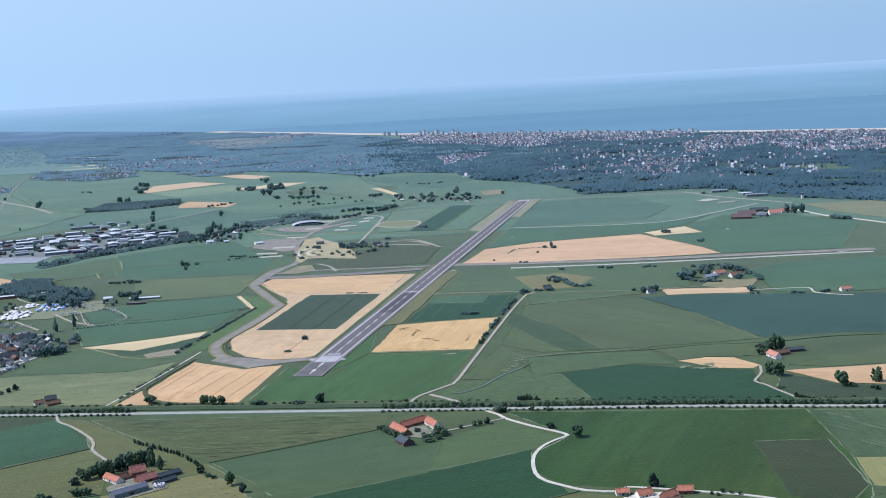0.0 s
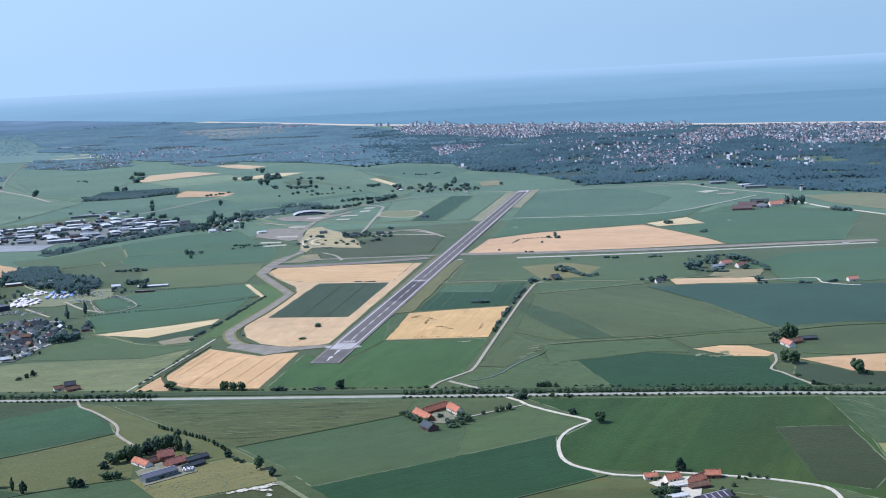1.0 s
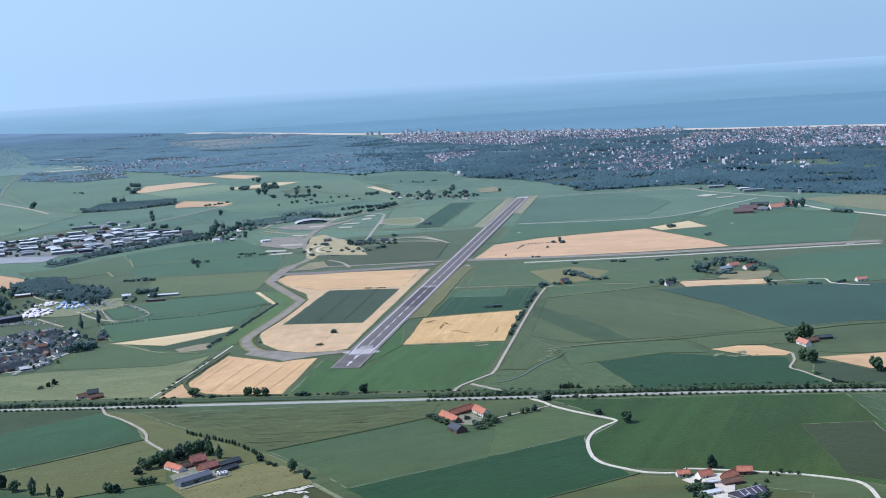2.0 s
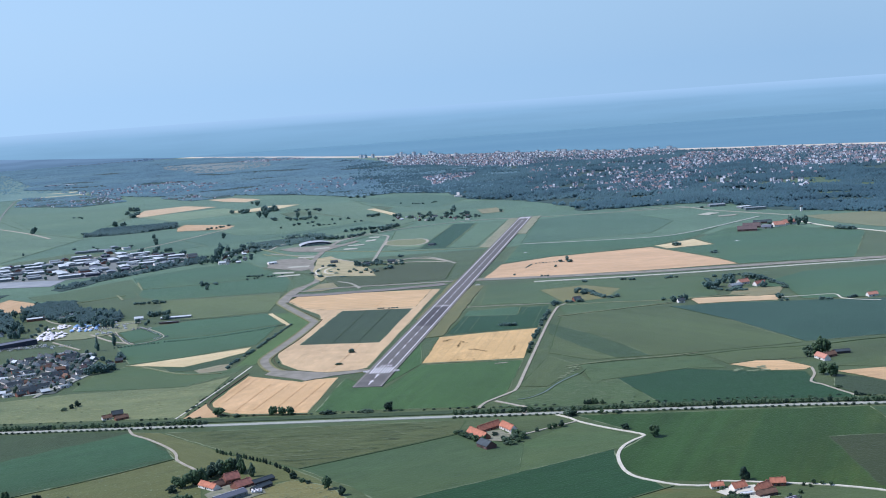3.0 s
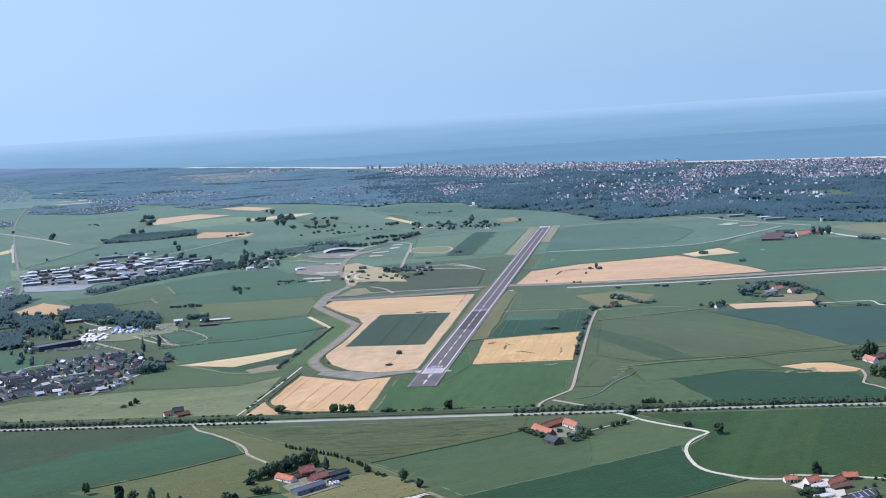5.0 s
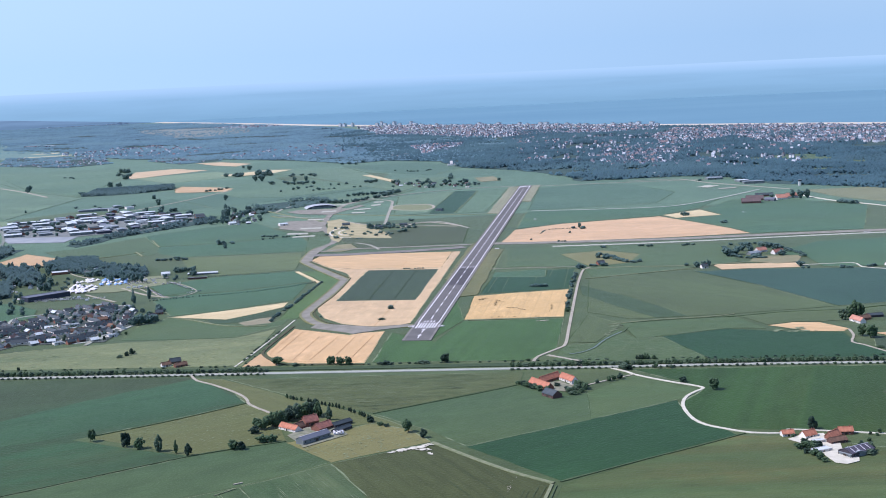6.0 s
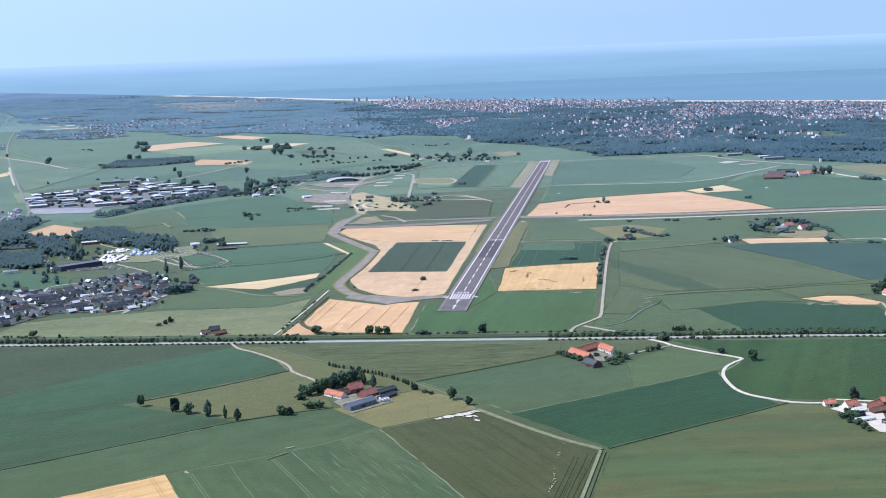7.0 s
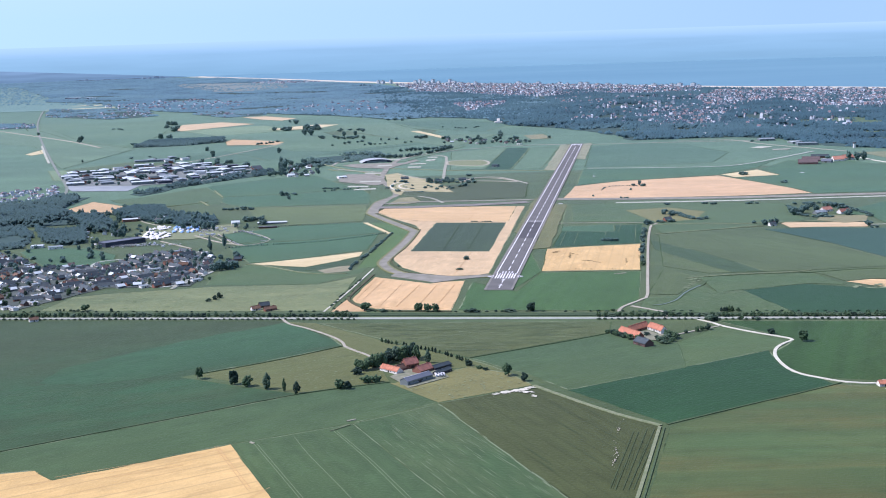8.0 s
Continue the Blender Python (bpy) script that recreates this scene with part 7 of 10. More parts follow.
plant("round", -239.2, 672.9, 2.9, 3.2, "copse_tree", "dark green tree in a copse beside the village", "trees of the village copses")
plant("round", -254.5, 677.4, 4.0, 2.5, "copse_tree", "dark green tree in a copse beside the village", "trees of the village copses")
plant("round", -229.1, 669.6, 3.6, 3.2, "copse_tree", "dark green tree in a copse beside the village", "trees of the village copses")
plant("round", -236.3, 682.5, 4.1, 3.0, "copse_tree", "dark green tree in a copse beside the village", "trees of the village copses")
plant("round", -230.5, 654.6, 2.9, 2.5, "copse_tree", "dark green tree in a copse beside the village", "trees of the village copses")
plant("round", -198.0, 668.5, 4.3, 2.1, "copse_tree", "dark green tree in a copse beside the village", "trees of the village copses")
plant("round", -198.6, 670.6, 3.5, 2.2, "copse_tree", "dark green tree in a copse beside the village", "trees of the village copses")
plant("round", -197.6, 688.1, 2.8, 3.3, "copse_tree", "dark green tree in a copse beside the village", "trees of the village copses")
plant("round", -186.9, 668.7, 3.4, 2.4, "copse_tree", "dark green tree in a copse beside the village", "trees of the village copses")
plant("round", -197.8, 716.0, 3.8, 3.2, "copse_tree", "dark green tree in a copse beside the village", "trees of the village copses")
plant("round", -198.7, 686.9, 2.8, 2.9, "copse_tree", "dark green tree in a copse beside the village", "trees of the village copses")
plant("round", -182.0, 663.3, 4.1, 2.2, "copse_tree", "dark green tree in a copse beside the village", "trees of the village copses")
plant("round", -191.6, 713.6, 3.0, 3.4, "copse_tree", "dark green tree in a copse beside the village", "trees of the village copses")
plant("round", -187.6, 671.3, 3.0, 3.1, "copse_tree", "dark green tree in a copse beside the village", "trees of the village copses")
plant("round", -185.7, 677.8, 2.9, 3.0, "copse_tree", "dark green tree in a copse beside the village", "trees of the village copses")
plant("round", -196.5, 697.6, 3.9, 3.0, "copse_tree", "dark green tree in a copse beside the village", "trees of the village copses")
plant("round", -190.7, 692.0, 4.2, 2.9, "copse_tree", "dark green tree in a copse beside the village", "trees of the village copses")
plant("round", -190.4, 678.2, 3.2, 3.1, "copse_tree", "dark green tree in a copse beside the village", "trees of the village copses")
plant("round", -184.9, 670.7, 4.0, 2.1, "copse_tree", "dark green tree in a copse beside the village", "trees of the village copses")
plant("round", -202.4, 716.4, 4.0, 2.8, "copse_tree", "dark green tree in a copse beside the village", "trees of the village copses")
plant("round", -191.4, 713.0, 3.9, 2.2, "copse_tree", "dark green tree in a copse beside the village", "trees of the village copses")
plant("round", -191.8, 670.3, 3.5, 2.9, "copse_tree", "dark green tree in a copse beside the village", "trees of the village copses")
plant("round", -196.9, 703.4, 4.1, 3.2, "copse_tree", "dark green tree in a copse beside the village", "trees of the village copses")
plant("round", -196.8, 691.4, 3.2, 2.2, "copse_tree", "dark green tree in a copse beside the village", "trees of the village copses")
plant("round", -188.3, 691.1, 3.9, 2.7, "copse_tree", "dark green tree in a copse beside the village", "trees of the village copses")
plant("round", -194.1, 679.6, 4.4, 2.0, "copse_tree", "dark green tree in a copse beside the village", "trees of the village copses")
plant("round", -190.9, 690.3, 2.8, 2.6, "copse_tree", "dark green tree in a copse beside the village", "trees of the village copses")
plant("round", -214.4, 729.4, 2.9, 3.4, "copse_tree", "dark green tree in a copse beside the village", "trees of the village copses")
plant("bush", -242.2, 747.9, 2.3, 3.3, "copse_tree", "dark green tree in a copse beside the village", "trees of the village copses")
plant("bush", -223.0, 756.2, 3.3, 3.5, "copse_tree", "dark green tree in a copse beside the village", "trees of the village copses")
plant("round", -224.2, 718.2, 2.7, 3.0, "copse_tree", "dark green tree in a copse beside the village", "trees of the village copses")
plant("round", -211.1, 715.2, 3.0, 2.8, "copse_tree", "dark green tree in a copse beside the village", "trees of the village copses")
plant("bush", -218.7, 717.5, 2.6, 2.4, "copse_tree", "dark green tree in a copse beside the village", "trees of the village copses")
plant("round", -238.6, 751.6, 2.4, 2.5, "copse_tree", "dark green tree in a copse beside the village", "trees of the village copses")
plant("round", -214.6, 696.1, 2.8, 3.4, "copse_tree", "dark green tree in a copse beside the village", "trees of the village copses")
plant("round", -209.4, 719.9, 2.4, 3.3, "copse_tree", "dark green tree in a copse beside the village", "trees of the village copses")
plant("round", -207.7, 701.0, 3.0, 2.2, "copse_tree", "dark green tree in a copse beside the village", "trees of the village copses")
plant("bush", -218.1, 710.0, 2.1, 3.4, "copse_tree", "dark green tree in a copse beside the village", "trees of the village copses")
plant("round", -243.6, 754.8, 2.7, 3.4, "copse_tree", "dark green tree in a copse beside the village", "trees of the village copses")
plant("round", -213.3, 724.1, 2.4, 3.6, "copse_tree", "dark green tree in a copse beside the village", "trees of the village copses")
plant("round", -218.1, 717.9, 2.5, 3.1, "copse_tree", "dark green tree in a copse beside the village", "trees of the village copses")
plant("bush", -217.5, 726.3, 2.9, 2.9, "copse_tree", "dark green tree in a copse beside the village", "trees of the village copses")
plant("round", -217.7, 715.0, 3.2, 3.6, "copse_tree", "dark green tree in a copse beside the village", "trees of the village copses")
plant("round", -227.0, 724.5, 2.2, 3.4, "copse_tree", "dark green tree in a copse beside the village", "trees of the village copses")
plant("round", -231.5, 734.1, 2.6, 3.2, "copse_tree", "dark green tree in a copse beside the village", "trees of the village copses")
plant("round", -210.8, 716.9, 2.5, 2.5, "copse_tree", "dark green tree in a copse beside the village", "trees of the village copses")
plant("round", -247.1, 771.4, 2.7, 2.8, "copse_tree", "dark green tree in a copse beside the village", "trees of the village copses")
plant("round", -210.3, 697.4, 3.2, 3.7, "copse_tree", "dark green tree in a copse beside the village", "trees of the village copses")
plant("round", -237.9, 729.1, 3.1, 3.6, "copse_tree", "dark green tree in a copse beside the village", "trees of the village copses")
plant("round", -158.4, 680.2, 2.3, 2.7, "copse_tree", "dark green tree in a copse beside the village", "trees of the village copses")
plant("round", -157.8, 680.4, 2.2, 2.5, "copse_tree", "dark green tree in a copse beside the village", "trees of the village copses")
plant("round", -159.5, 691.4, 2.6, 2.4, "copse_tree", "dark green tree in a copse beside the village", "trees of the village copses")
plant("bush", -165.6, 694.6, 2.5, 2.5, "copse_tree", "dark green tree in a copse beside the village", "trees of the village copses")
plant("round", -156.7, 679.4, 2.6, 2.8, "copse_tree", "dark green tree in a copse beside the village", "trees of the village copses")
plant("round", -168.6, 694.9, 3.0, 2.7, "copse_tree", "dark green tree in a copse beside the village", "trees of the village copses")
plant("bush", -159.7, 691.8, 3.1, 2.7, "copse_tree", "dark green tree in a copse beside the village", "trees of the village copses")
plant("round", -167.8, 694.8, 2.4, 3.3, "copse_tree", "dark green tree in a copse beside the village", "trees of the village copses")
plant("round", -236.1, 628.5, 2.8, 1.9, "copse_tree", "dark green tree in a copse beside the village", "trees of the village copses")
plant("round", -232.9, 605.8, 2.4, 2.1, "copse_tree", "dark green tree in a copse beside the village", "trees of the village copses")
plant("round", -224.1, 590.7, 2.3, 2.3, "copse_tree", "dark green tree in a copse beside the village", "trees of the village copses")
plant("round", -229.6, 613.0, 2.1, 2.7, "copse_tree", "dark green tree in a copse beside the village", "trees of the village copses")
plant("round", -221.4, 579.5, 2.5, 2.6, "copse_tree", "dark green tree in a copse beside the village", "trees of the village copses")
plant("round", -243.4, 640.5, 1.9, 2.3, "copse_tree", "dark green tree in a copse beside the village", "trees of the village copses")
plant("bush", -229.6, 596.9, 2.6, 1.9, "copse_tree", "dark green tree in a copse beside the village", "trees of the village copses")
plant("round", -228.3, 587.1, 1.9, 2.6, "copse_tree", "dark green tree in a copse beside the village", "trees of the village copses")
plant("bush", -235.3, 633.8, 3.0, 2.3, "copse_tree", "dark green tree in a copse beside the village", "trees of the village copses")
plant("round", -228.3, 583.9, 2.5, 2.5, "copse_tree", "dark green tree in a copse beside the village", "trees of the village copses")
plant("round", -232.8, 614.5, 2.6, 2.2, "copse_tree", "dark green tree in a copse beside the village", "trees of the village copses")
plant("round", -239.6, 613.6, 2.1, 1.9, "copse_tree", "dark green tree in a copse beside the village", "trees of the village copses")
plant("bush", -159.6, 574.7, 2.1, 1.7, "copse_tree", "dark green tree in a copse beside the village", "trees of the village copses")
plant("round", -175.5, 570.8, 1.6, 2.5, "copse_tree", "dark green tree in a copse beside the village", "trees of the village copses")
plant("round", -159.6, 569.6, 2.2, 2.4, "copse_tree", "dark green tree in a copse beside the village", "trees of the village copses")
plant("round", -159.8, 573.1, 1.8, 2.2, "copse_tree", "dark green tree in a copse beside the village", "trees of the village copses")
plant("round", -157.7, 569.1, 1.7, 2.5, "copse_tree", "dark green tree in a copse beside the village", "trees of the village copses")
plant("bush", -166.8, 570.2, 2.1, 1.9, "copse_tree", "dark green tree in a copse beside the village", "trees of the village copses")
plant("round", -164.2, 548.2, 2.0, 2.2, "copse_tree", "dark green tree in a copse beside the village", "trees of the village copses")
plant("round", -172.8, 549.6, 1.7, 2.2, "copse_tree", "dark green tree in a copse beside the village", "trees of the village copses")
plant("round", -159.5, 571.3, 2.2, 1.9, "copse_tree", "dark green tree in a copse beside the village", "trees of the village copses")
plant("round", -165.5, 553.6, 1.9, 2.4, "copse_tree", "dark green tree in a copse beside the village", "trees of the village copses")
plant("round", -170.0, 541.5, 1.7, 2.6, "copse_tree", "dark green tree in a copse beside the village", "trees of the village copses")
plant("round", -179.1, 576.3, 2.0, 1.6, "copse_tree", "dark green tree in a copse beside the village", "trees of the village copses")
plant("round", -172.5, 579.2, 2.4, 2.0, "copse_tree", "dark green tree in a copse beside the village", "trees of the village copses")
plant("round", -171.3, 568.0, 1.5, 2.3, "copse_tree", "dark green tree in a copse beside the village", "trees of the village copses")
plant("bush", -159.1, 543.3, 2.1, 1.9, "copse_tree", "dark green tree in a copse beside the village", "trees of the village copses")
plant("round", -160.8, 540.3, 2.0, 2.1, "copse_tree", "dark green tree in a copse beside the village", "trees of the village copses")
plant("bush", -161.4, 579.5, 2.0, 2.5, "copse_tree", "dark green tree in a copse beside the village", "trees of the village copses")
plant("bush", -162.1, 560.2, 2.1, 2.4, "copse_tree", "dark green tree in a copse beside the village", "trees of the village copses")
plant("bush", -159.1, 565.0, 2.0, 2.6, "copse_tree", "dark green tree in a copse beside the village", "trees of the village copses")
plant("round", -175.0, 570.6, 2.3, 1.6, "copse_tree", "dark green tree in a copse beside the village", "trees of the village copses")
plant("round", -165.9, 557.5, 1.7, 2.3, "copse_tree", "dark green tree in a copse beside the village", "trees of the village copses")
plant("bush", -177.9, 568.4, 1.9, 2.0, "copse_tree", "dark green tree in a copse beside the village", "trees of the village copses")
plant("round", -173.8, 528.4, 1.0, 1.2, "copse_tree", "dark green tree in a copse beside the village", "trees of the village copses")
plant("round", -177.2, 560.1, 1.6, 1.5, "copse_tree", "dark green tree in a copse beside the village", "trees of the village copses")
plant("round", -190.6, 533.4, 1.4, 1.8, "copse_tree", "dark green tree in a copse beside the village", "trees of the village copses")
plant("bush", -187.1, 556.8, 1.2, 1.5, "copse_tree", "dark green tree in a copse beside the village", "trees of the village copses")
plant("round", -178.0, 539.1, 1.5, 1.6, "copse_tree", "dark green tree in a copse beside the village", "trees of the village copses")
plant("round", -173.4, 561.1, 1.7, 1.9, "copse_tree", "dark green tree in a copse beside the village", "trees of the village copses")
plant("round", -170.7, 553.2, 1.4, 1.5, "copse_tree", "dark green tree in a copse beside the village", "trees of the village copses")
plant("bush", -196.9, 557.6, 1.6, 1.3, "copse_tree", "dark green tree in a copse beside the village", "trees of the village copses")
plant("round", -174.4, 524.5, 1.2, 1.3, "copse_tree", "dark green tree in a copse beside the village", "trees of the village copses")
plant("round", -202.6, 571.4, 1.4, 1.6, "copse_tree", "dark green tree in a copse beside the village", "trees of the village copses")
plant("bush", -197.7, 559.5, 1.5, 1.7, "copse_tree", "dark green tree in a copse beside the village", "trees of the village copses")
plant("round", -189.9, 552.7, 1.3, 1.4, "copse_tree", "dark green tree in a copse beside the village", "trees of the village copses")
plant("round", -198.5, 549.2, 1.3, 2.0, "copse_tree", "dark green tree in a copse beside the village", "trees of the village copses")
plant("bush", -191.6, 542.1, 1.2, 1.5, "copse_tree", "dark green tree in a copse beside the village", "trees of the village copses")
plant("round", -168.5, 518.4, 1.5, 1.9, "copse_tree", "dark green tree in a copse beside the village", "trees of the village copses")
plant("round", -173.6, 532.6, 1.6, 1.5, "copse_tree", "dark green tree in a copse beside the village", "trees of the village copses")
plant("bush", -182.2, 526.2, 1.5, 1.9, "copse_tree", "dark green tree in a copse beside the village", "trees of the village copses")
plant("round", -177.5, 544.8, 1.1, 1.5, "copse_tree", "dark green tree in a copse beside the village", "trees of the village copses")
plant("bush", -181.5, 531.9, 1.0, 1.6, "copse_tree", "dark green tree in a copse beside the village", "trees of the village copses")
plant("round", -182.6, 531.6, 1.6, 1.9, "copse_tree", "dark green tree in a copse beside the village", "trees of the village copses")
plant("round", -171.0, 541.3, 1.5, 1.6, "copse_tree", "dark green tree in a copse beside the village", "trees of the village copses")
plant("round", -186.9, 534.5, 1.6, 1.9, "copse_tree", "dark green tree in a copse beside the village", "trees of the village copses")
plant("round", -164.7, 516.1, 1.6, 1.5, "copse_tree", "dark green tree in a copse beside the village", "trees of the village copses")
plant("round", -185.5, 565.1, 1.7, 2.0, "copse_tree", "dark green tree in a copse beside the village", "trees of the village copses")
plant("round", -152.0, 791.0, 2.6, 2.4, "field_tree", "green tree in a clump between distant fields", "trees between the far fields")
plant("bush", -154.5, 810.1, 2.6, 3.1, "field_tree", "green tree in a clump between distant fields", "trees between the far fields")
plant("round", -156.1, 811.0, 1.9, 2.4, "field_tree", "green tree in a clump between distant fields", "trees between the far fields")
plant("bush", -151.9, 820.2, 0.6, 1.6, "field_tree", "green tree in a clump between distant fields", "trees between the far fields")
plant("round", -150.9, 818.3, 0.9, 1.5, "field_tree", "green tree in a clump between distant fields", "trees between the far fields")
plant("bush", -149.7, 813.2, 1.2, 2.7, "field_tree", "green tree in a clump between distant fields", "trees between the far fields")
plant("bush", -158.0, 821.3, 0.9, 2.3, "field_tree", "green tree in a clump between distant fields", "trees between the far fields")
plant("bush", -150.6, 818.8, 0.9, 2.9, "field_tree", "green tree in a clump between distant fields", "trees between the far fields")
plant("bush", -157.5, 820.2, 1.2, 2.4, "field_tree", "green tree in a clump between distant fields", "trees between the far fields")
plant("bush", -46.5, 852.9, 1.1, 2.8, "field_tree", "green tree in a clump between distant fields", "trees between the far fields")
plant("bush", -65.0, 861.8, 1.2, 3.2, "field_tree", "green tree in a clump between distant fields", "trees between the far fields")
plant("round", -62.7, 857.7, 1.3, 2.6, "field_tree", "green tree in a clump between distant fields", "trees between the far fields")
plant("round", -35.4, 848.3, 1.5, 3.5, "field_tree", "green tree in a clump between distant fields", "trees between the far fields")
plant("bush", -38.9, 848.5, 1.4, 2.2, "field_tree", "green tree in a clump between distant fields", "trees between the far fields")
plant("bush", -42.6, 857.0, 1.1, 3.0, "field_tree", "green tree in a clump between distant fields", "trees between the far fields")
plant("round", -54.5, 858.7, 1.7, 2.6, "field_tree", "green tree in a clump between distant fields", "trees between the far fields")
plant("bush", -39.2, 849.0, 1.6, 2.9, "field_tree", "green tree in a clump between distant fields", "trees between the far fields")
plant("bush", -49.4, 857.5, 1.3, 3.1, "field_tree", "green tree in a clump between distant fields", "trees between the far fields")
plant("bush", -52.2, 859.1, 1.6, 3.2, "field_tree", "green tree in a clump between distant fields", "trees between the far fields")
plant("bush", -65.8, 835.7, 1.3, 1.7, "field_tree", "green tree in a clump between distant fields", "trees between the far fields")
plant("round", -54.7, 813.7, 1.3, 1.8, "field_tree", "green tree in a clump between distant fields", "trees between the far fields")
plant("bush", -58.2, 826.8, 1.9, 2.4, "field_tree", "green tree in a clump between distant fields", "trees between the far fields")
plant("bush", -55.7, 862.7, 2.0, 2.3, "field_tree", "green tree in a clump between distant fields", "trees between the far fields")
plant("round", -57.3, 824.6, 1.8, 1.9, "field_tree", "green tree in a clump between distant fields", "trees between the far fields")
plant("round", -53.0, 820.8, 1.7, 2.0, "field_tree", "green tree in a clump between distant fields", "trees between the far fields")
plant("bush", -64.0, 828.1, 1.4, 1.9, "field_tree", "green tree in a clump between distant fields", "trees between the far fields")
plant("bush", -63.0, 856.6, 1.8, 1.6, "field_tree", "green tree in a clump between distant fields", "trees between the far fields")
plant("round", -51.7, 852.0, 1.9, 2.1, "field_tree", "green tree in a clump between distant fields", "trees between the far fields")
plant("round", -62.9, 862.2, 2.1, 1.9, "field_tree", "green tree in a clump between distant fields", "trees between the far fields")

ROAD_LINE = smooth_line([(-296.1, 463.3), (-231.5, 451.6), (-148.9, 436.4), (-73.4, 422.6), (0.9, 409.0), (70.4, 396.3), (125.8, 383.4), (161.0, 376.5)], 6)


def inside(x, y, pts):
    hit = False
    j = len(pts) - 1
    for i in range(len(pts)):
        xi, yi = pts[i]
        xj, yj = pts[j]
        if (yi > y) != (yj > y) and x < (xj - xi) * (y - yi) / (yj - yi) + xi:
            hit = not hit
        j = i
    return hit


def inside_many(q, pts):
    """The same for an array of points."""
    hit = np.zeros(len(q), dtype=bool)
    j = len(pts) - 1
    for i in range(len(pts)):
        (xi, yi), (xj, yj) = pts[i], pts[j]
        if yi != yj:
            hit ^= ((yi > q[:, 1]) != (yj > q[:, 1])) & (q[:, 0] < (xj - xi) * (q[:, 1] - yi) / (yj - yi) + xi)
        j = i
    return hit


def along(line, step):
    """Points every step metres along a line, with the way across it to its left."""
    acc, done = 0.0, 0.0
    for p, q in zip(line, line[1:]):
        d = (q - p).length
        u = (q - p) / d
        while acc < d:
            yield done + acc, p + u * acc, Vector((-u.y, u.x))
            acc += step
        acc -= d
        done += d


# avenue: two stretches of roadside trees, none in the middle
for s, p, out in along(ROAD_LINE, 2.2):
    if 196 < s < 278:
        continue
    q = p + out * (2.0 + random.uniform(-0.1, 0.1))
    plant("round", q.x, q.y, random.uniform(1.3, 2.1), random.uniform(1.6, 2.4), "avenue_tree", "small round avenue tree beside the main road", "trees along the main road")
    q = p - out * 2.1
    plant("bush", q.x, q.y, random.uniform(0.5, 0.85), random.uniform(0.9, 1.4), "roadside_bush", "low green roadside bush on the verge", "bushes along the main road")


def plant_row(kind, pts, step, height, width, name, label, group, miss=0.1):
    line = smooth_line(pts, step)
    acc = 0.0
    for a, b in zip(line, line[1:]):
        d = (b - a).length
        while acc < d:
            if random.random() > miss:
                p = a + (b - a) * (acc / d)
                plant(kind, p.x + random.uniform(-0.15, 0.15) * step, p.y + random.uniform(-0.15, 0.15) * step, height * random.uniform(0.75, 1.2), width * random.uniform(0.8, 1.25), name, label, group)
            acc += step
        acc -= d


plant_row("poplar", [(-94.3, 389.9), (-86.4, 382.1), (-77.9, 373.0), (-70.7, 361.5), (-68.4, 356.9)], 1.6, 1.3, 0.8, "hedge_tree", "small upright conifer in a row beside a meadow", "conifer row by the farm")
plant_row("poplar", [(20.2, 416.1), (27.2, 414.8)], 0.9, 1.9, 1.1, "conifer", "dense dark conifer in a short row", "conifers by the road")
plant_row("bush", [(-168.1, 601.0), (-147.4, 606.5), (-126.2, 610.2), (-104.8, 621.5), (-91.0, 633.4)], 1.5, 0.7, 0.6, "young_tree", "young round tree planted in a row across fields", "young trees between fields")
plant_row("round", [(12.0, 512.6), (20.6, 555.7), (30.6, 606.0), (36.0, 628.3)], 4.5, 1.4, 1.8, "hedge_bush", "dense hedge bush along the farm road", "hedge along the farm road", 0.3)
plant_row("bush", [(-108.4, 526.0), (-105.0, 549.0), (-101.3, 565.0), (-96.5, 592.6)], 2.0, 1.1, 1.6, "hedge_bush", "dense dark hedge bush along a field margin", "hedge by the taxiway", 0.25)
plant_row("bush", [(-96.5, 592.6), (-90.2, 629.9)], 2.2, 0.8, 1.3, "hedge_bush", "low dark hedge bush along a field margin", "hedge by the taxiway", 0.1)
plant_row("bush", [(-103.0, 503.0), (-108.0, 478.0), (-113.0, 449.0)], 1.8, 0.7, 1.1, "hedge_bush", "low dark hedge bush beside a white path", "hedge by the path", 0.5)
plant_row("bush", [(-48.6, 661.5), (-38.6, 658.8)], 1.4, 0.6, 1.2, "hedge_bush", "low dark bush between wheat and crop", "bushes between the fields")
plant_row("bush", [(-112.6, 441.8), (-107.8, 463.9), (-102.5, 494.3)], 2.2, 0.4, 0.9, "verge_bush", "low scrub along the dirt path", "scrub by the dirt path", 0.4)
plant_row("round", [(-113.2, 1083.5), (-85.5, 1051.4), (-57.3, 1082.7), (-36.3, 1131.6)], 6, 3.4, 5.0, "hedgerow_tree", "round hedgerow tree beside the airfield", "hedgerow behind the airfield", 0.15)
plant_row("round", [(-175.3, 939.4), (-147.4, 1025.6), (-121.8, 1055.3)], 6, 3.6, 4.6, "hedgerow_tree", "round hedgerow tree beside the airfield", "hedgerow behind the airfield", 0.15)
plant_row("round", [(-150.3, 1180.1), (-115.9, 1230.8), (-62.7, 1256.2)], 9, 2.6, 3.6, "hedgerow_bush", "dense hedgerow bush between distant fields", "far hedgerow", 0.3)
plant_row("round", [(-254.4, 738.5), (-245.7, 746.0)], 1.6, 1.2, 1.0, "young_tree", "young tree in a row beside wheat", "trees by the wheat")
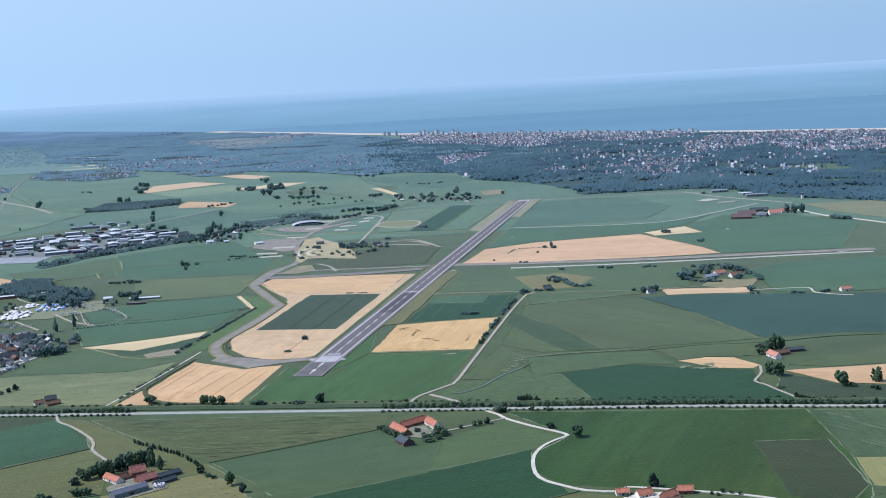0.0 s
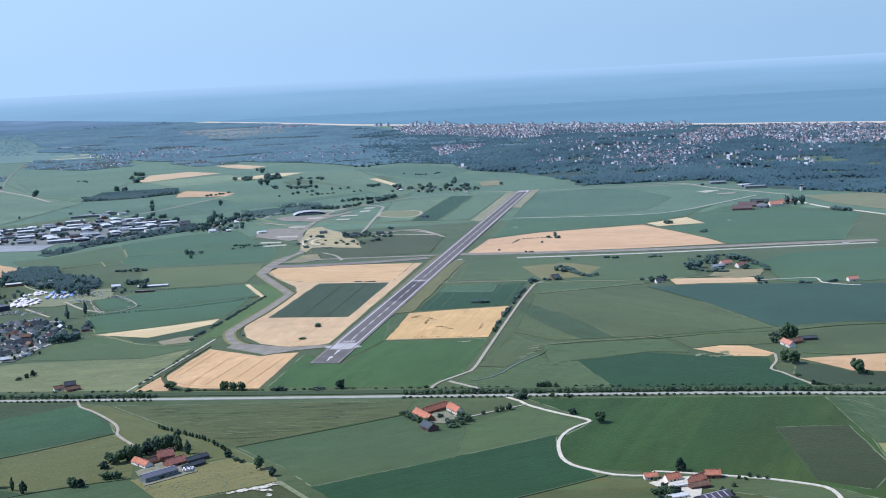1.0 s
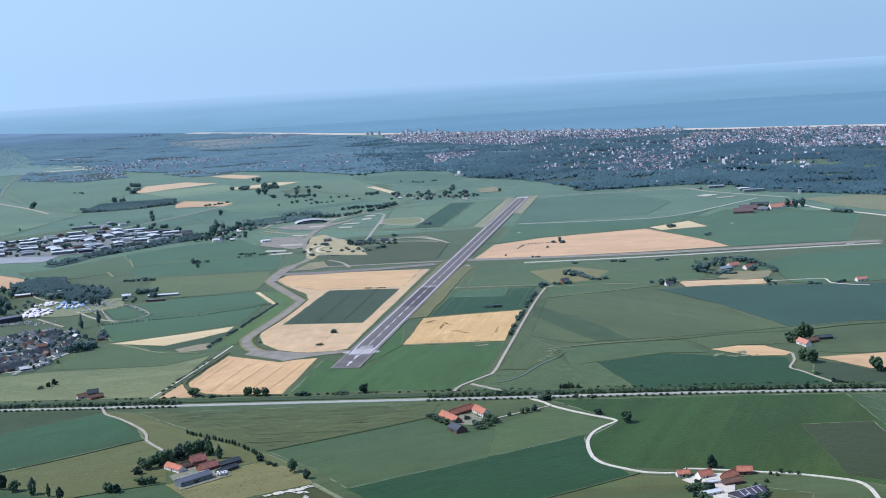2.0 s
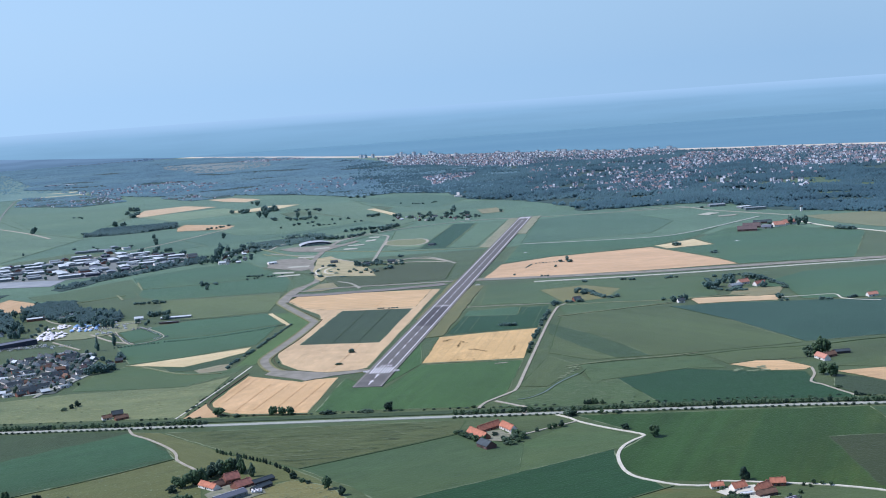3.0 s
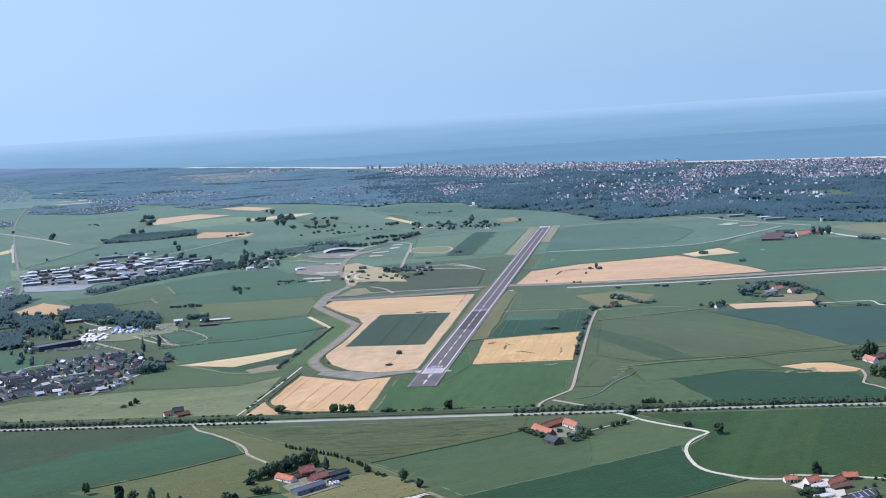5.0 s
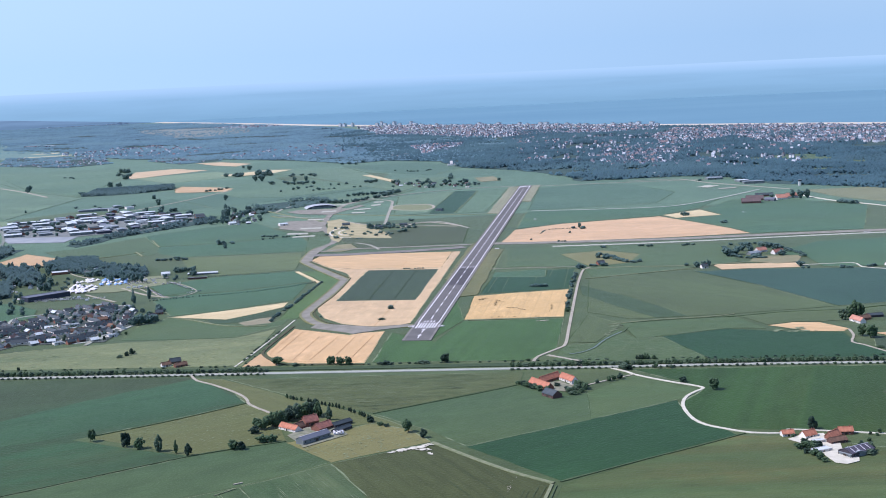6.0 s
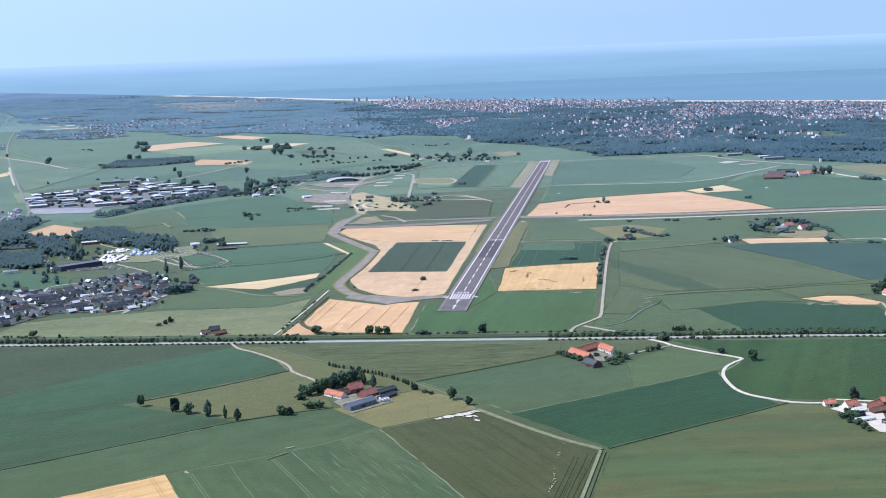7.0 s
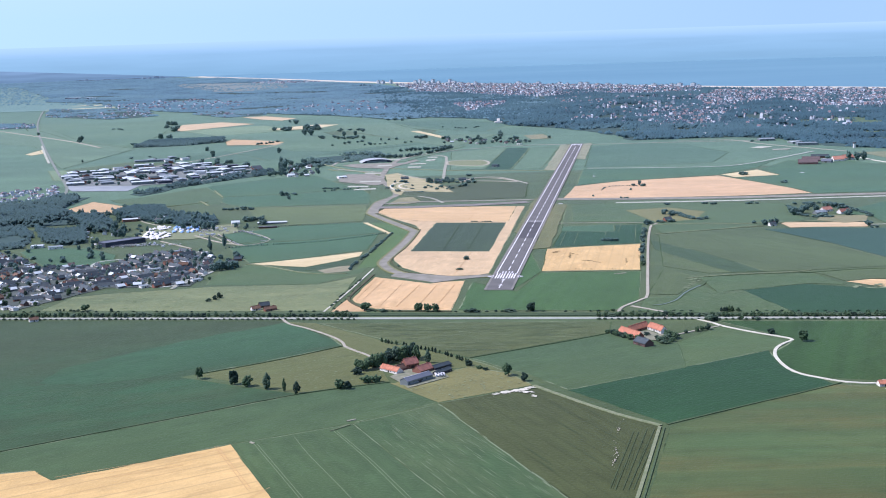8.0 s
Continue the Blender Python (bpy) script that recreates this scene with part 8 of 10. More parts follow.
plant_row("round", [(-167.0, 695.7), (-157.0, 702.2)], 1.8, 2.0, 2.0, "shelter_tree", "dark shelter tree behind the long shed", "shelter trees")
plant_row("bush", [(-161.3, 667.9), (-141.1, 671.1), (-117.5, 671.3)], 1.8, 0.6, 0.6, "young_tree", "young round tree planted in a row", "young trees by the shed")
plant_row("bush", [(40.0, 411.6), (53.8, 408.0), (69.3, 404.7)], 2.0, 0.5, 1.4, "canal_bush", "low bush on the canal bank", "bushes on the canal bank", 0.4)
plant_row("bush", [(-213.9, 462.4), (-205.3, 460.7)], 1.4, 0.8, 1.0, "canal_bush", "low bush on the canal bank", "bushes on the canal bank", 0.2)
plant_row("bush", [(-225.8, 462.6), (-150, 448.6), (-90, 437.4), (0, 420.6), (70, 407.6), (130, 393.6)], 2.8, 0.55, 1.2, "reed_clump", "low reeds along the canal bank", "reeds on the canal bank", 0.4)

plant_row("round", [(-80, 1113), (-60, 1117), (-40, 1128)], 4.0, 3.2, 4.5, "hedgerow_tree", "round hedgerow tree along the airfield road", "hedgerow by the airfield road", 0.20)
plant_row("round", [(-213, 1242), (-202, 1254), (-192, 1274)], 5.0, 2.2, 4.0, "hedgerow_tree", "round hedgerow tree along a field road", "hedgerow by the field road", 0.30)
plant_row("round", [(-112, 1191), (-90, 1202), (-69, 1208)], 5.0, 1.6, 2.6, "hedgerow_bush", "low hedgerow bush between distant fields", "far hedgerow", 0.40)
plant_row("round", [(-33, 1396), (-10, 1370), (8, 1391)], 5.0, 1.6, 2.8, "hedgerow_bush", "low hedgerow bush between distant fields", "far hedgerow", 0.30)
plant_row("round", [(-132, 825), (-120, 832), (-110, 837)], 2.4, 1.1, 1.6, "hedgerow_bush", "low hedgerow bush between airfield meadows", "hedge by the airfield", 0.30)
plant_row("round", [(-240, 891), (-221, 933), (-198, 971), (-175, 988)], 4.0, 2.2, 2.8, "estate_hedge", "dense hedge tree along the industrial estate", "hedge of the industrial estate", 0.20)

RING = "clipped dark hedge bush round the farmstead"
plant_row("bush", [(121.2, 676.2), (118.0, 642.6), (123.6, 631.6), (131.4, 629.8)], 2.2, 1.1, 2.3, "hedge_bush", RING, "hedge round the farmstead", 0.12)
plant_row("bush", [(127.4, 684.6), (135.9, 684.9), (143.0, 683.5), (147.8, 673.8), (149.2, 648.2), (150.3, 634.8)], 2.6, 1.2, 2.4, "hedge_bush", RING, "hedge round the farmstead", 0.12)
plant_row("bush", [(55.2, 674.0), (58.4, 665.9), (60.3, 650.4), (63.9, 638.5), (68.8, 642.2)], 3.0, 1.5, 3.0, "hedge_bush", "dense dark bush in a dry paddock", "bushes in the paddock", 0.2)
plant_row("bush", [(153.3, 586.6), (156.6, 585.0)], 1.8, 1.2, 2.4, "hedge_bush", "dense dark bush beside a white track", "bushes by the track", 0.0)
plant_row("bush", [(164.4, 584.9), (169.3, 588.0)], 2.0, 1.2, 2.2, "hedge_bush", "dense dark bush beside a white track", "bushes by the track", 0.0)
plant_row("bush", [(253.2, 867.4), (255.5, 861), (258.5, 854.5)], 3.0, 2.4, 5.0, "hedge_bush", "broad dark thicket beside a pale farm road", "thicket by the farm road", 0.0)

# ---- paved yards, bare patches ----
ESTATE = plain("estate_asphalt", lin(134, 140, 138), lin(116, 126, 120), 0.95, 0.05)
YARD_BLUE = plain("dusty_estate_concrete", lin(164, 172, 174), lin(142, 152, 156), 0.9, 0.08)
VILLAGE_GREEN = plain("garden_ground", lin(92, 100, 96), lin(70, 84, 74), 0.95, 0.15)
YARDS = [
    ("farmyard", YARD, [(-91.8, 344.6), (-86.8, 331.2), (-75.0, 341.8), (-77.8, 352.9), (-86.8, 352.4)], "pale paved farmyard between the barns"),
    ("farmyard", YARD, [(-16.0, 380.7), (-12.5, 390.0), (-8.3, 390.9), (-6.1, 382.2), (-8.5, 376.2)], "pale paved farmyard inside the wings"),
    ("farmyard", TRACK_WHITE, [(38.5, 310.5), (42.7, 313.5), (49, 314), (50, 304), (48.5, 298), (48.5, 292.5), (50, 291), (49, 288), (45.3, 286.2), (43, 288), (42.7, 294), (43.4, 300.5)], "pale paved farmyard between white sheds"),
    ("farmyard", SCRUB, [(126.7, 638.3), (149.0, 633.3), (141.1, 613.1), (129.3, 609.2), (118.7, 620.1)], "sandy brown farmyard behind a hedge"),
    ("helipad", CONCRETE, [(196.3, 1032.4), (207.4, 1044.6), (215.4, 1035.5), (202.5, 1022.8)], "bright white concrete pad on the airfield"),
    ("helipad", CONCRETE_DULL, [(208.5, 1013.3), (225.3, 1016.1), (218.8, 1005.2), (206.4, 1005.1)], "pale concrete pad on the airfield"),
    ("parking_yard", YARD_BLUE, [(-314.0, 908.0), (-303.4, 880.9), (-264.6, 870.0), (-262.0, 905.0), (-270.7, 928.6), (-296.0, 940.0), (-314.2, 931.6)], "grey paved yard beside the warehouses"),
    ("industrial_ground", ESTATE, [(-326, 951), (-334, 1012), (-287, 1049), (-254, 1066), (-190, 1013), (-186, 976), (-225, 917), (-265, 901), (-311, 916)], "grey paved ground of the industrial estate"),
    ("village_ground", VILLAGE_GREEN, [(-231, 465), (-260, 506), (-298, 632), (-275, 612), (-247, 566), (-212, 560), (-210, 584), (-194, 597), (-174, 592), (-168, 553), (-167, 531), (-171, 503), (-205, 506), (-219, 483)], "gardens and paths between village houses"),
    ("event_ground", TRACK_GRASS, [(-211.4, 638), (-190, 634), (-168, 652), (-172, 684), (-215, 684), (-222, 660)], "trodden grass ground with tents and cars"),
]
YARD_LEVEL = 0.215
for name, material, pts, label in YARDS:
    YARD_LEVEL += 0.0012
    tagged(slab(name, rough_edge(pts, 5, 0.3), YARD_LEVEL, material), label, name.replace("_", " "), kind="structure")
# hardstands, sandy earthworks and paths on the western airfield
SANDY = plain("sandy_earthworks", lin(186, 176, 140), lin(158, 156, 118), 0.95, 0.12)
WORKS = [
    ("apron", TARMAC, [(-127.9, 917.6), (-120.4, 930.9), (-102.4, 927.3), (-94.5, 904.8), (-94.2, 858.5), (-99.7, 852.2), (-124.8, 882.2)], "grey worn apron beside the taxiway"),
    ("apron", TARMAC, [(-126.1, 1000.0), (-118.8, 1010.0), (-101.1, 1008.0), (-79.4, 1006.0), (-70.0, 1030.0), (-66.7, 1017.0), (-82.8, 984.8), (-92.0, 962.0), (-115.7, 980.0)], "grey worn apron before the arched hangar"),
    ("earthworks", SANDY, [(-93.6, 918.4), (-84.6, 927.5), (-74.9, 893.2), (-63.8, 873.2), (-55.1, 830.2), (-51.4, 796.2), (-65.9, 804.1), (-81.8, 815.6), (-84.0, 789.1), (-87.7, 801.9), (-92.1, 844.9)], "bare sandy ground with ringed tracks"),
    ("oval_ground", TRACK_GRASS, [(-46.8, 977.9), (-44.3, 1006.3), (-34.4, 1008.5), (-18.6, 1002.2), (-15.9, 978.5), (-22.6, 962.0), (-34.8, 965.9)], "trodden grass inside an oval track"),
]
for name, material, pts, label in WORKS:
    YARD_LEVEL += 0.0012
    tagged(slab(name, rough_edge(pts, 6, 0.9), YARD_LEVEL, material), label, name.replace("_", " "), kind="structure")
for x0, y0, x1, y1, deep in ((-77.3, 969.0, -67.4, 966.6, 9), (-75.5, 992.5, -62.9, 992.7, 8), (-99.7, 987.4, -88.8, 988.6, 9), (-108.4, 934.6, -96.7, 931.1, 8), (-111.0, 877.5, -96.7, 875.8, 8), (-113.9, 830.1, -99.8, 831.2, 7), (-62.4, 1018.6, -54.7, 1022.3, 12), (-60.2, 1044.6, -52.2, 1043.8, 9), (-118.4, 850.4, -104.7, 845.8, 8), (-93.7, 1039.7, -82.5, 1036.7, 8)):
    YARD_LEVEL += 0.0006
    tagged(slab("hardstand", [(x0, y0 - deep / 2), (x0 + 0.6, y0 + deep / 2), (x1 + 0.4, y1 + deep / 2), (x1, y1 - deep / 2)], YARD_LEVEL, CONCRETE), "pale concrete hardstand on the airfield", "hardstand", "hardstands of the airfield", "structure")
for width, material, pts in (
        (9.0, SHOULDER, [(-97.6, 734.1), (-79.8, 730.5), (-61.0, 730.5), (-42.1, 731.0), (-23.2, 733.4), (-12.0, 736.0)]),
        (2.4, CONCRETE_DULL, [(-131.3, 975.2), (-114.0, 953.0), (-95.0, 937.5)]),
        (2.4, CONCRETE_DULL, [(-134.3, 1001.3), (-129.3, 1035.0), (-121.4, 1050.0)]),
        (1.8, TRACK, [(-84.2, 916.3), (-69.8, 886.7), (-54.8, 861.3)]),
        (2.2, TRACK, [(-45.2, 852.5), (-39.3, 865.3), (-32.1, 874.5), (-19.2, 870.1), (-5.4, 845.4)]),
        (2.6, TRACK, [(-41.5, 856.8), (-26.9, 854.8), (-7.3, 843.3)]),
        (2.0, TRACK, [(-46.8, 977.9), (-46.5, 996.0), (-42.3, 1007.3), (-34.4, 1008.5), (-18.6, 1002.2), (-15.9, 978.5), (-22.6, 963.0), (-34.8, 965.9), (-46.8, 977.9)])):
    YARD_LEVEL += 0.0008
    tagged(ribbon("airfield_path", smooth_line(pts), width, YARD_LEVEL, material, 0.1), f"{material.name.replace('_', ' ')} across the airfield grass", "path", kind="structure")
for k in range(4):
    reach = 0.35 + 0.22 * k
    arc = [(-77.5 - 12.5 * reach * math.cos(radians(d)), 841 + 30 * reach * math.sin(radians(d))) for d in range(-95, 100, 15)]
    YARD_LEVEL += 0.0006
    tagged(ribbon("ring_track", smooth_line(arc), 1.3, YARD_LEVEL, TRACK_WHITE if k % 2 else TRACK_GRASS, 0.1), "curved worn track on sandy ground", "track", "ringed tracks", "structure")
SOIL_LINES = (((-64.5, 320.7), (-61.0, 322.4), 0.5, 16), ((-61.2, 322.4), (-54.5, 325.0), 0.9, 60), ((-56.5, 323.4), (-53.0, 327.2), 0.9, 34), ((-57.0, 322.4), (-53.4, 321.2), 0.6, 22), ((-54.2, 318.4), (-53.2, 316.8), 0.4, 9))


def blobs(name, material, lines, size, z, label):
    """Crumbled uneven patches scattered along lines of (start, end, spread, count)."""
    verts, faces = [], []
    for (x0, y0), (x1, y1), spill, n in lines:
        for _ in range(n):
            f, r = random.random(), random.uniform(0.24, 1.0) * size
            cx, cy, k = x0 + (x1 - x0) * f + random.gauss(0, spill * 0.55), y0 + (y1 - y0) * f + random.gauss(0, spill * 0.55), len(verts)
            verts += [(cx + r * 1.3 * random.uniform(0.55, 1.2) * math.cos(i * math.tau / 8), cy + r * random.uniform(0.55, 1.2) * math.sin(i * math.tau / 8), z + k * 0.00001) for i in range(8)]
            faces.append(tuple(range(k, k + 8)))
    return tagged(new(name, mesh_from(name, verts, faces, material)), label, name.replace("_", " "), kind="structure")


YARD_LEVEL += 0.004
blobs("bare_soil", TRACK_WHITE, SOIL_LINES, 0.62, YARD_LEVEL, "pale crumbled bare soil at the field corner")
FLAT_STRAW = plain("brown_flattened_straw", lin(134, 112, 72), lin(112, 104, 64), 0.95, 1.0)
FLAT_LINES = (((-19.4, 552.4), (-16.6, 556.5), 1.0, 37), ((-14.8, 534.8), (-12.4, 551.0), 0.35, 34), ((-12.4, 549.0), (-9.8, 544.1), 0.5, 15), ((-10.2, 529.6), (-6.6, 527.5), 0.3, 23), ((-6.4, 525.6), (-3.6, 522.4), 0.3, 13), ((4.6, 508.9), (8.5, 529.9), 0.5, 23), ((-20.0, 509.5), (4.0, 504.5), 0.7, 23), ((14.0, 530.0), (15.5, 538.0), 0.4, 10))
blobs("flattened_wheat", FLAT_STRAW, FLAT_LINES, 0.45, YARD_LEVEL + 0.002, "brown flattened patches in the golden wheat")
blobs("pale_stubble_patch", TRACK, (((-2.7, 495.2), (2.0, 495.6), 0.25, 14),), 0.9, YARD_LEVEL + 0.004, "pale bare patch at the grass edge")
blobs("thin_crop", STRAW_WISP, (((78.0, 450.0), (90.0, 451.5), 1.4, 30), ((82.0, 446.5), (92.0, 446.5), 1.0, 16)), 0.9, YARD_LEVEL + 0.006, "pale thin patches in the dark crop")
blobs("stream_gravel", STRAW_WISP, (((17.0, 458.0), (26.5, 474.0), 0.9, 26), ((22.5, 475.1), (27.5, 478.0), 0.8, 16)), 0.7, YARD_LEVEL + 0.008, "pale dry reeds on the stream bank")
for cx, cy, n, turn in ((-60, 321, 10, 35), (-36.5, 284.5, 16, -105), (-39.5, 270, 8, -105), (-41.5, 260.5, 20, -105)):
    u = Vector((math.cos(radians(turn)), math.sin(radians(turn))))
    for _ in range(n):
        c = Vector((cx, cy)) + u * random.gauss(0, 3.0) + Vector((-u.y, u.x)) * random.gauss(0, 0.35)
        r = random.uniform(0.05, 0.24)
        pts = []
        for i in range(9):
            p = c + u * r * random.uniform(1.2, 2.8) * math.cos(i * math.tau / 9) + Vector((-u.y, u.x)) * r * random.uniform(0.4, 1.0) * math.sin(i * math.tau / 9)
            pts.append((p.x, p.y))
        YARD_LEVEL += 0.0002
        tagged(slab("bare_patch", pts, YARD_LEVEL, TRACK, 0, 0.02), "small pale bare patch in the crop", "bare patch", "bare patches", "structure")



# ---- wisps of straw and wheel ruts along the rows ----
WISP_LEVEL = [0.205]


def wisps(name, pts, angle, n, low, high, width, material, seed, label):
    r = random.Random(seed)
    xs, ys = [p[0] for p in pts], [p[1] for p in pts]
    u = Vector((math.cos(radians(angle)), math.sin(radians(angle))))
    v = Vector((-u.y, u.x))
    verts, faces = [], []
    WISP_LEVEL[0] += 0.0005
    z = WISP_LEVEL[0]
    for _ in range(n * 12):
        p = Vector((r.uniform(min(xs), max(xs)), r.uniform(min(ys), max(ys))))
        q = p + u * r.uniform(low, high)
        if not (inside(p.x, p.y, pts) and inside(q.x, q.y, pts)):
            continue
        k, m = len(verts), (p + q) / 2
        w = width * r.uniform(0.4, 1.3)
        b = v * r.uniform(-0.15, 0.15)
        verts += [(*p, z), (*(m + b - v * w), z), (*q, z), (*(m + b + v * w), z)]
        faces.append((k, k + 1, k + 2, k + 3))
        if len(faces) >= n:
            break
    return tagged(new(name, mesh_from(name, verts, faces, material)), label, "field marks", kind="structure")


TUFT_DARK = plain("dark_rushes", lin(84, 110, 74), lin(94, 118, 80), 0.95, 1.0)
RIGHT_ROUGH = [(24.6, 470.0), (27.8, 450.4), (37.4, 451.0), (44.5, 410.2), (13.2, 416.0), (-6.6, 420.6), (0.4, 444.2), (12.3, 445.9)]
LEFT_ROUGH = [(-220.4, 463.7), (-213.7, 488.6), (-196.4, 494.4), (-165.2, 500.0), (-140.6, 498.6), (-120.4, 496.8), (-104.7, 511.3), (-112.6, 442.8)]
RIGHT_OLIVE = [(28.2, 480.7), (51.8, 482.3), (72.9, 481.3), (76.9, 455.5), (63.9, 460.2), (38.1, 452.8), (28.1, 450.2)]
HAY_FIELD = [(-89.9, 388.3), (-68.0, 364.6), (-21.8, 390.8), (-17.9, 407.5), (-115.6, 422.2)]
STRIPED = [(-64.9, 198.3), (-53.5, 193.7), (-47.4, 212.3), (-79.2, 313.8), (-100.9, 298.9)]
OLIVE = [(-47.4, 212.3), (-40.9, 235.7), (-26.3, 285.2), (-53.1, 328.3), (-79.0, 314.6)]
wisps("straw_wisps", STRIPED, -70, 110, 3, 14, 0.07, STRAW_WISP, 71, "pale thin straw wisps along the sown rows")
wisps("wheel_ruts", OLIVE, -72, 26, 6, 40, 0.05, WHEEL_RUT, 72, "dark thin wheel ruts along the sown rows")
wisps("wheel_ruts", [(-45, 230), (-40.9, 235.7), (-28, 283), (-34, 287), (-47, 240)], -106, 10, 12, 40, 0.045, WHEEL_RUT, 73, "dark curved wheel ruts beside the field path")
wisps("straw_wisps", [(101.9, 335.2), (140.7, 329.1), (158.9, 371.6), (103.6, 384.3)], -60, 60, 4, 20, 0.2, STRAW_WISP, 74, "pale straw lines across a cut field")
wisps("rough_tufts", RIGHT_ROUGH, -12, 320, 0.5, 3.0, 0.16, STRAW_WISP, 91, "pale dry tufts in the rough meadow")
wisps("rough_tufts", RIGHT_ROUGH, -12, 260, 0.5, 3.0, 0.16, TUFT_DARK, 92, "darker rushes in the rough meadow")
wisps("rough_tufts", LEFT_ROUGH, 8, 460, 0.6, 3.0, 0.2, STRAW_PALE, 93, "pale dry tufts in the rough meadow")
wisps("rough_tufts", LEFT_ROUGH, 8, 160, 0.6, 3.0, 0.2, TUFT_DARK, 94, "darker rushes in the rough meadow")
wisps("rough_tufts", RIGHT_OLIVE, -10, 160, 0.8, 5.0, 0.12, TUFT_DARK, 95, "darker rushes in the rough meadow")
wisps("hay_rows", HAY_FIELD, -6, 300, 1.5, 9.0, 0.07, WHEEL_RUT, 96, "short dark ruts across the cut hay meadow")
wisps("hay_rows", HAY_FIELD, -6, 200, 1.5, 8.0, 0.09, STRAW_WISP, 97, "pale cut rows across the hay meadow")
wisps("hay_rows", [(-89.9, 388.3), (-68.0, 364.6), (-21.8, 390.8), (-17.9, 407.5), (-115.6, 422.2)], -6, 90, 4, 22, 0.14, WHEEL_RUT, 75, "dark ruts across the cut hay meadow")
wisps("grass_tufts", [(-116.5, 330.5), (-91.8, 339.5), (-96.8, 370.3), (-106.6, 385.6), (-148.5, 355.8)], 35, 200, 0.5, 1.6, 0.2, STRAW_WISP, 80, "pale dry tufts in the grazed pasture")
wisps("grass_tufts", [(-79.0, 315.5), (-52.7, 329.5), (-57.2, 342.8), (-68.7, 352.8), (-91.8, 337.6)], 35, 200, 0.4, 1.4, 0.2, STRAW_WISP, 81, "pale dry tufts in the dry pasture")

# ---- village, industry, fairground ----
def spread(pts, n, gap, seed, taken=None):
    """Up to n places inside pts, no two nearer than gap."""
    rng = random.Random(seed)
    xs, ys = [p[0] for p in pts], [p[1] for p in pts]
    out = [] if taken is None else taken
    first = len(out)
    for _ in range(n * 40):
        x, y = rng.uniform(min(xs), max(xs)), rng.uniform(min(ys), max(ys))
        if inside(x, y, pts) and all((x - a) ** 2 + (y - b) ** 2 > gap * gap for a, b in out):
            out.append((x, y))
            if len(out) - first >= n:
                break
    return out[first:]


VILLAGE = [(-231, 465), (-260, 506), (-298, 632), (-275, 612), (-247, 566), (-212, 560), (-210, 584), (-194, 597), (-174, 592), (-168, 553), (-167, 531), (-171, 503), (-205, 506), (-219, 483)]
HOUSE_KINDS = [
    (3.0, 2.0, 0.85, 0.94, LIME, SLATE, "white village house with a dark slate roof"),
    (3.4, 2.0, 0.94, 0.94, BRICK, SLATE, "brick village house with a dark slate roof"),
    (2.8, 2.0, 0.85, 1.02, LIME, SLATE_BROWN, "white village house with a brown roof"),
    (4.3, 2.1, 0.94, 0.85, LIME, SLATE, "row of white houses under slate roof"),
    (2.8, 2.1, 1.02, 1.02, BRICK_DARK, SLATE, "dark brick village house with slate roof"),
    (3.6, 2.3, 0.85, 0.20, LIME, SHEET_GREY, "white flat-roofed village house"),
    (4.1, 2.1, 0.85, 1.02, BRICK, TILE_BROWN, "brick village house with brown tiled roof"),
    (3.3, 2.6, 0.77, 0.77, GREYSHEET, SHEET_WHITE, "grey village outbuilding with pale roof"),
    (8.4, 2.0, 0.85, 0.90, LIME, SLATE, "long terrace of white houses under slate"),
    (6.6, 2.0, 0.85, 0.85, BRICK, TILE_BROWN, "brick terrace with brown tiled roofs"),
]
models = [building("village_house", -232, 520, 0, w, d, h, r, wl_, rf, lb, "houses of the village") for w, d, h, r, wl_, rf, lb in HOUSE_KINDS]
rng = random.Random(5)
places = spread(VILLAGE, 225, 3.6, 11)
for i, (x, y) in enumerate(places):
    k = i if i < len(models) else rng.choice((0, 0, 0, 0, 3, 3, 3, 8, 8, 8, 8, 8, 1, 2, 4, 5, 5, 5, 7, 7, 7, 6))
    turn = rng.choice((38, 38, 38, 128, 30, -52, 14)) + rng.uniform(-6, 6)
    if i < len(models):
        models[i].matrix_world = pose(x, y, 0.04, 0, 0, turn)
    else:
        copy_thing(models[k], pose(x, y, 0.04, 0, 0, turn))
for i, (x, y) in enumerate(spread(VILLAGE, 160, 2.3, 12, list(places))):
    plant(rng.choice(("round", "bush", "bush", "tall")), x, y, rng.uniform(0.9, 2.2), rng.uniform(1.0, 2.2), "garden_tree", "green garden tree between village houses", "garden trees of the village")

for k, (w, pts) in enumerate(((1.3, [(-177.6, 497.6), (-176.7, 509.9), (-174.8, 526.2)]), (1.2, [(-221.4, 556.0), (-218.5, 543.0), (-214.3, 530.9), (-208.3, 531.5)]), (1.0, [(-190.5, 503.0), (-188.0, 530.0), (-185.0, 552.0)]), (1.0, [(-208.0, 512.0), (-200.0, 545.0), (-196.0, 582.0)]))):
    tagged(ribbon("village_street", smooth_line(pts), w, YARD_LEVEL + 0.03 + k * 0.002, CONCRETE_DULL, 0.06), "pale concrete street between village houses", "street", kind="structure")
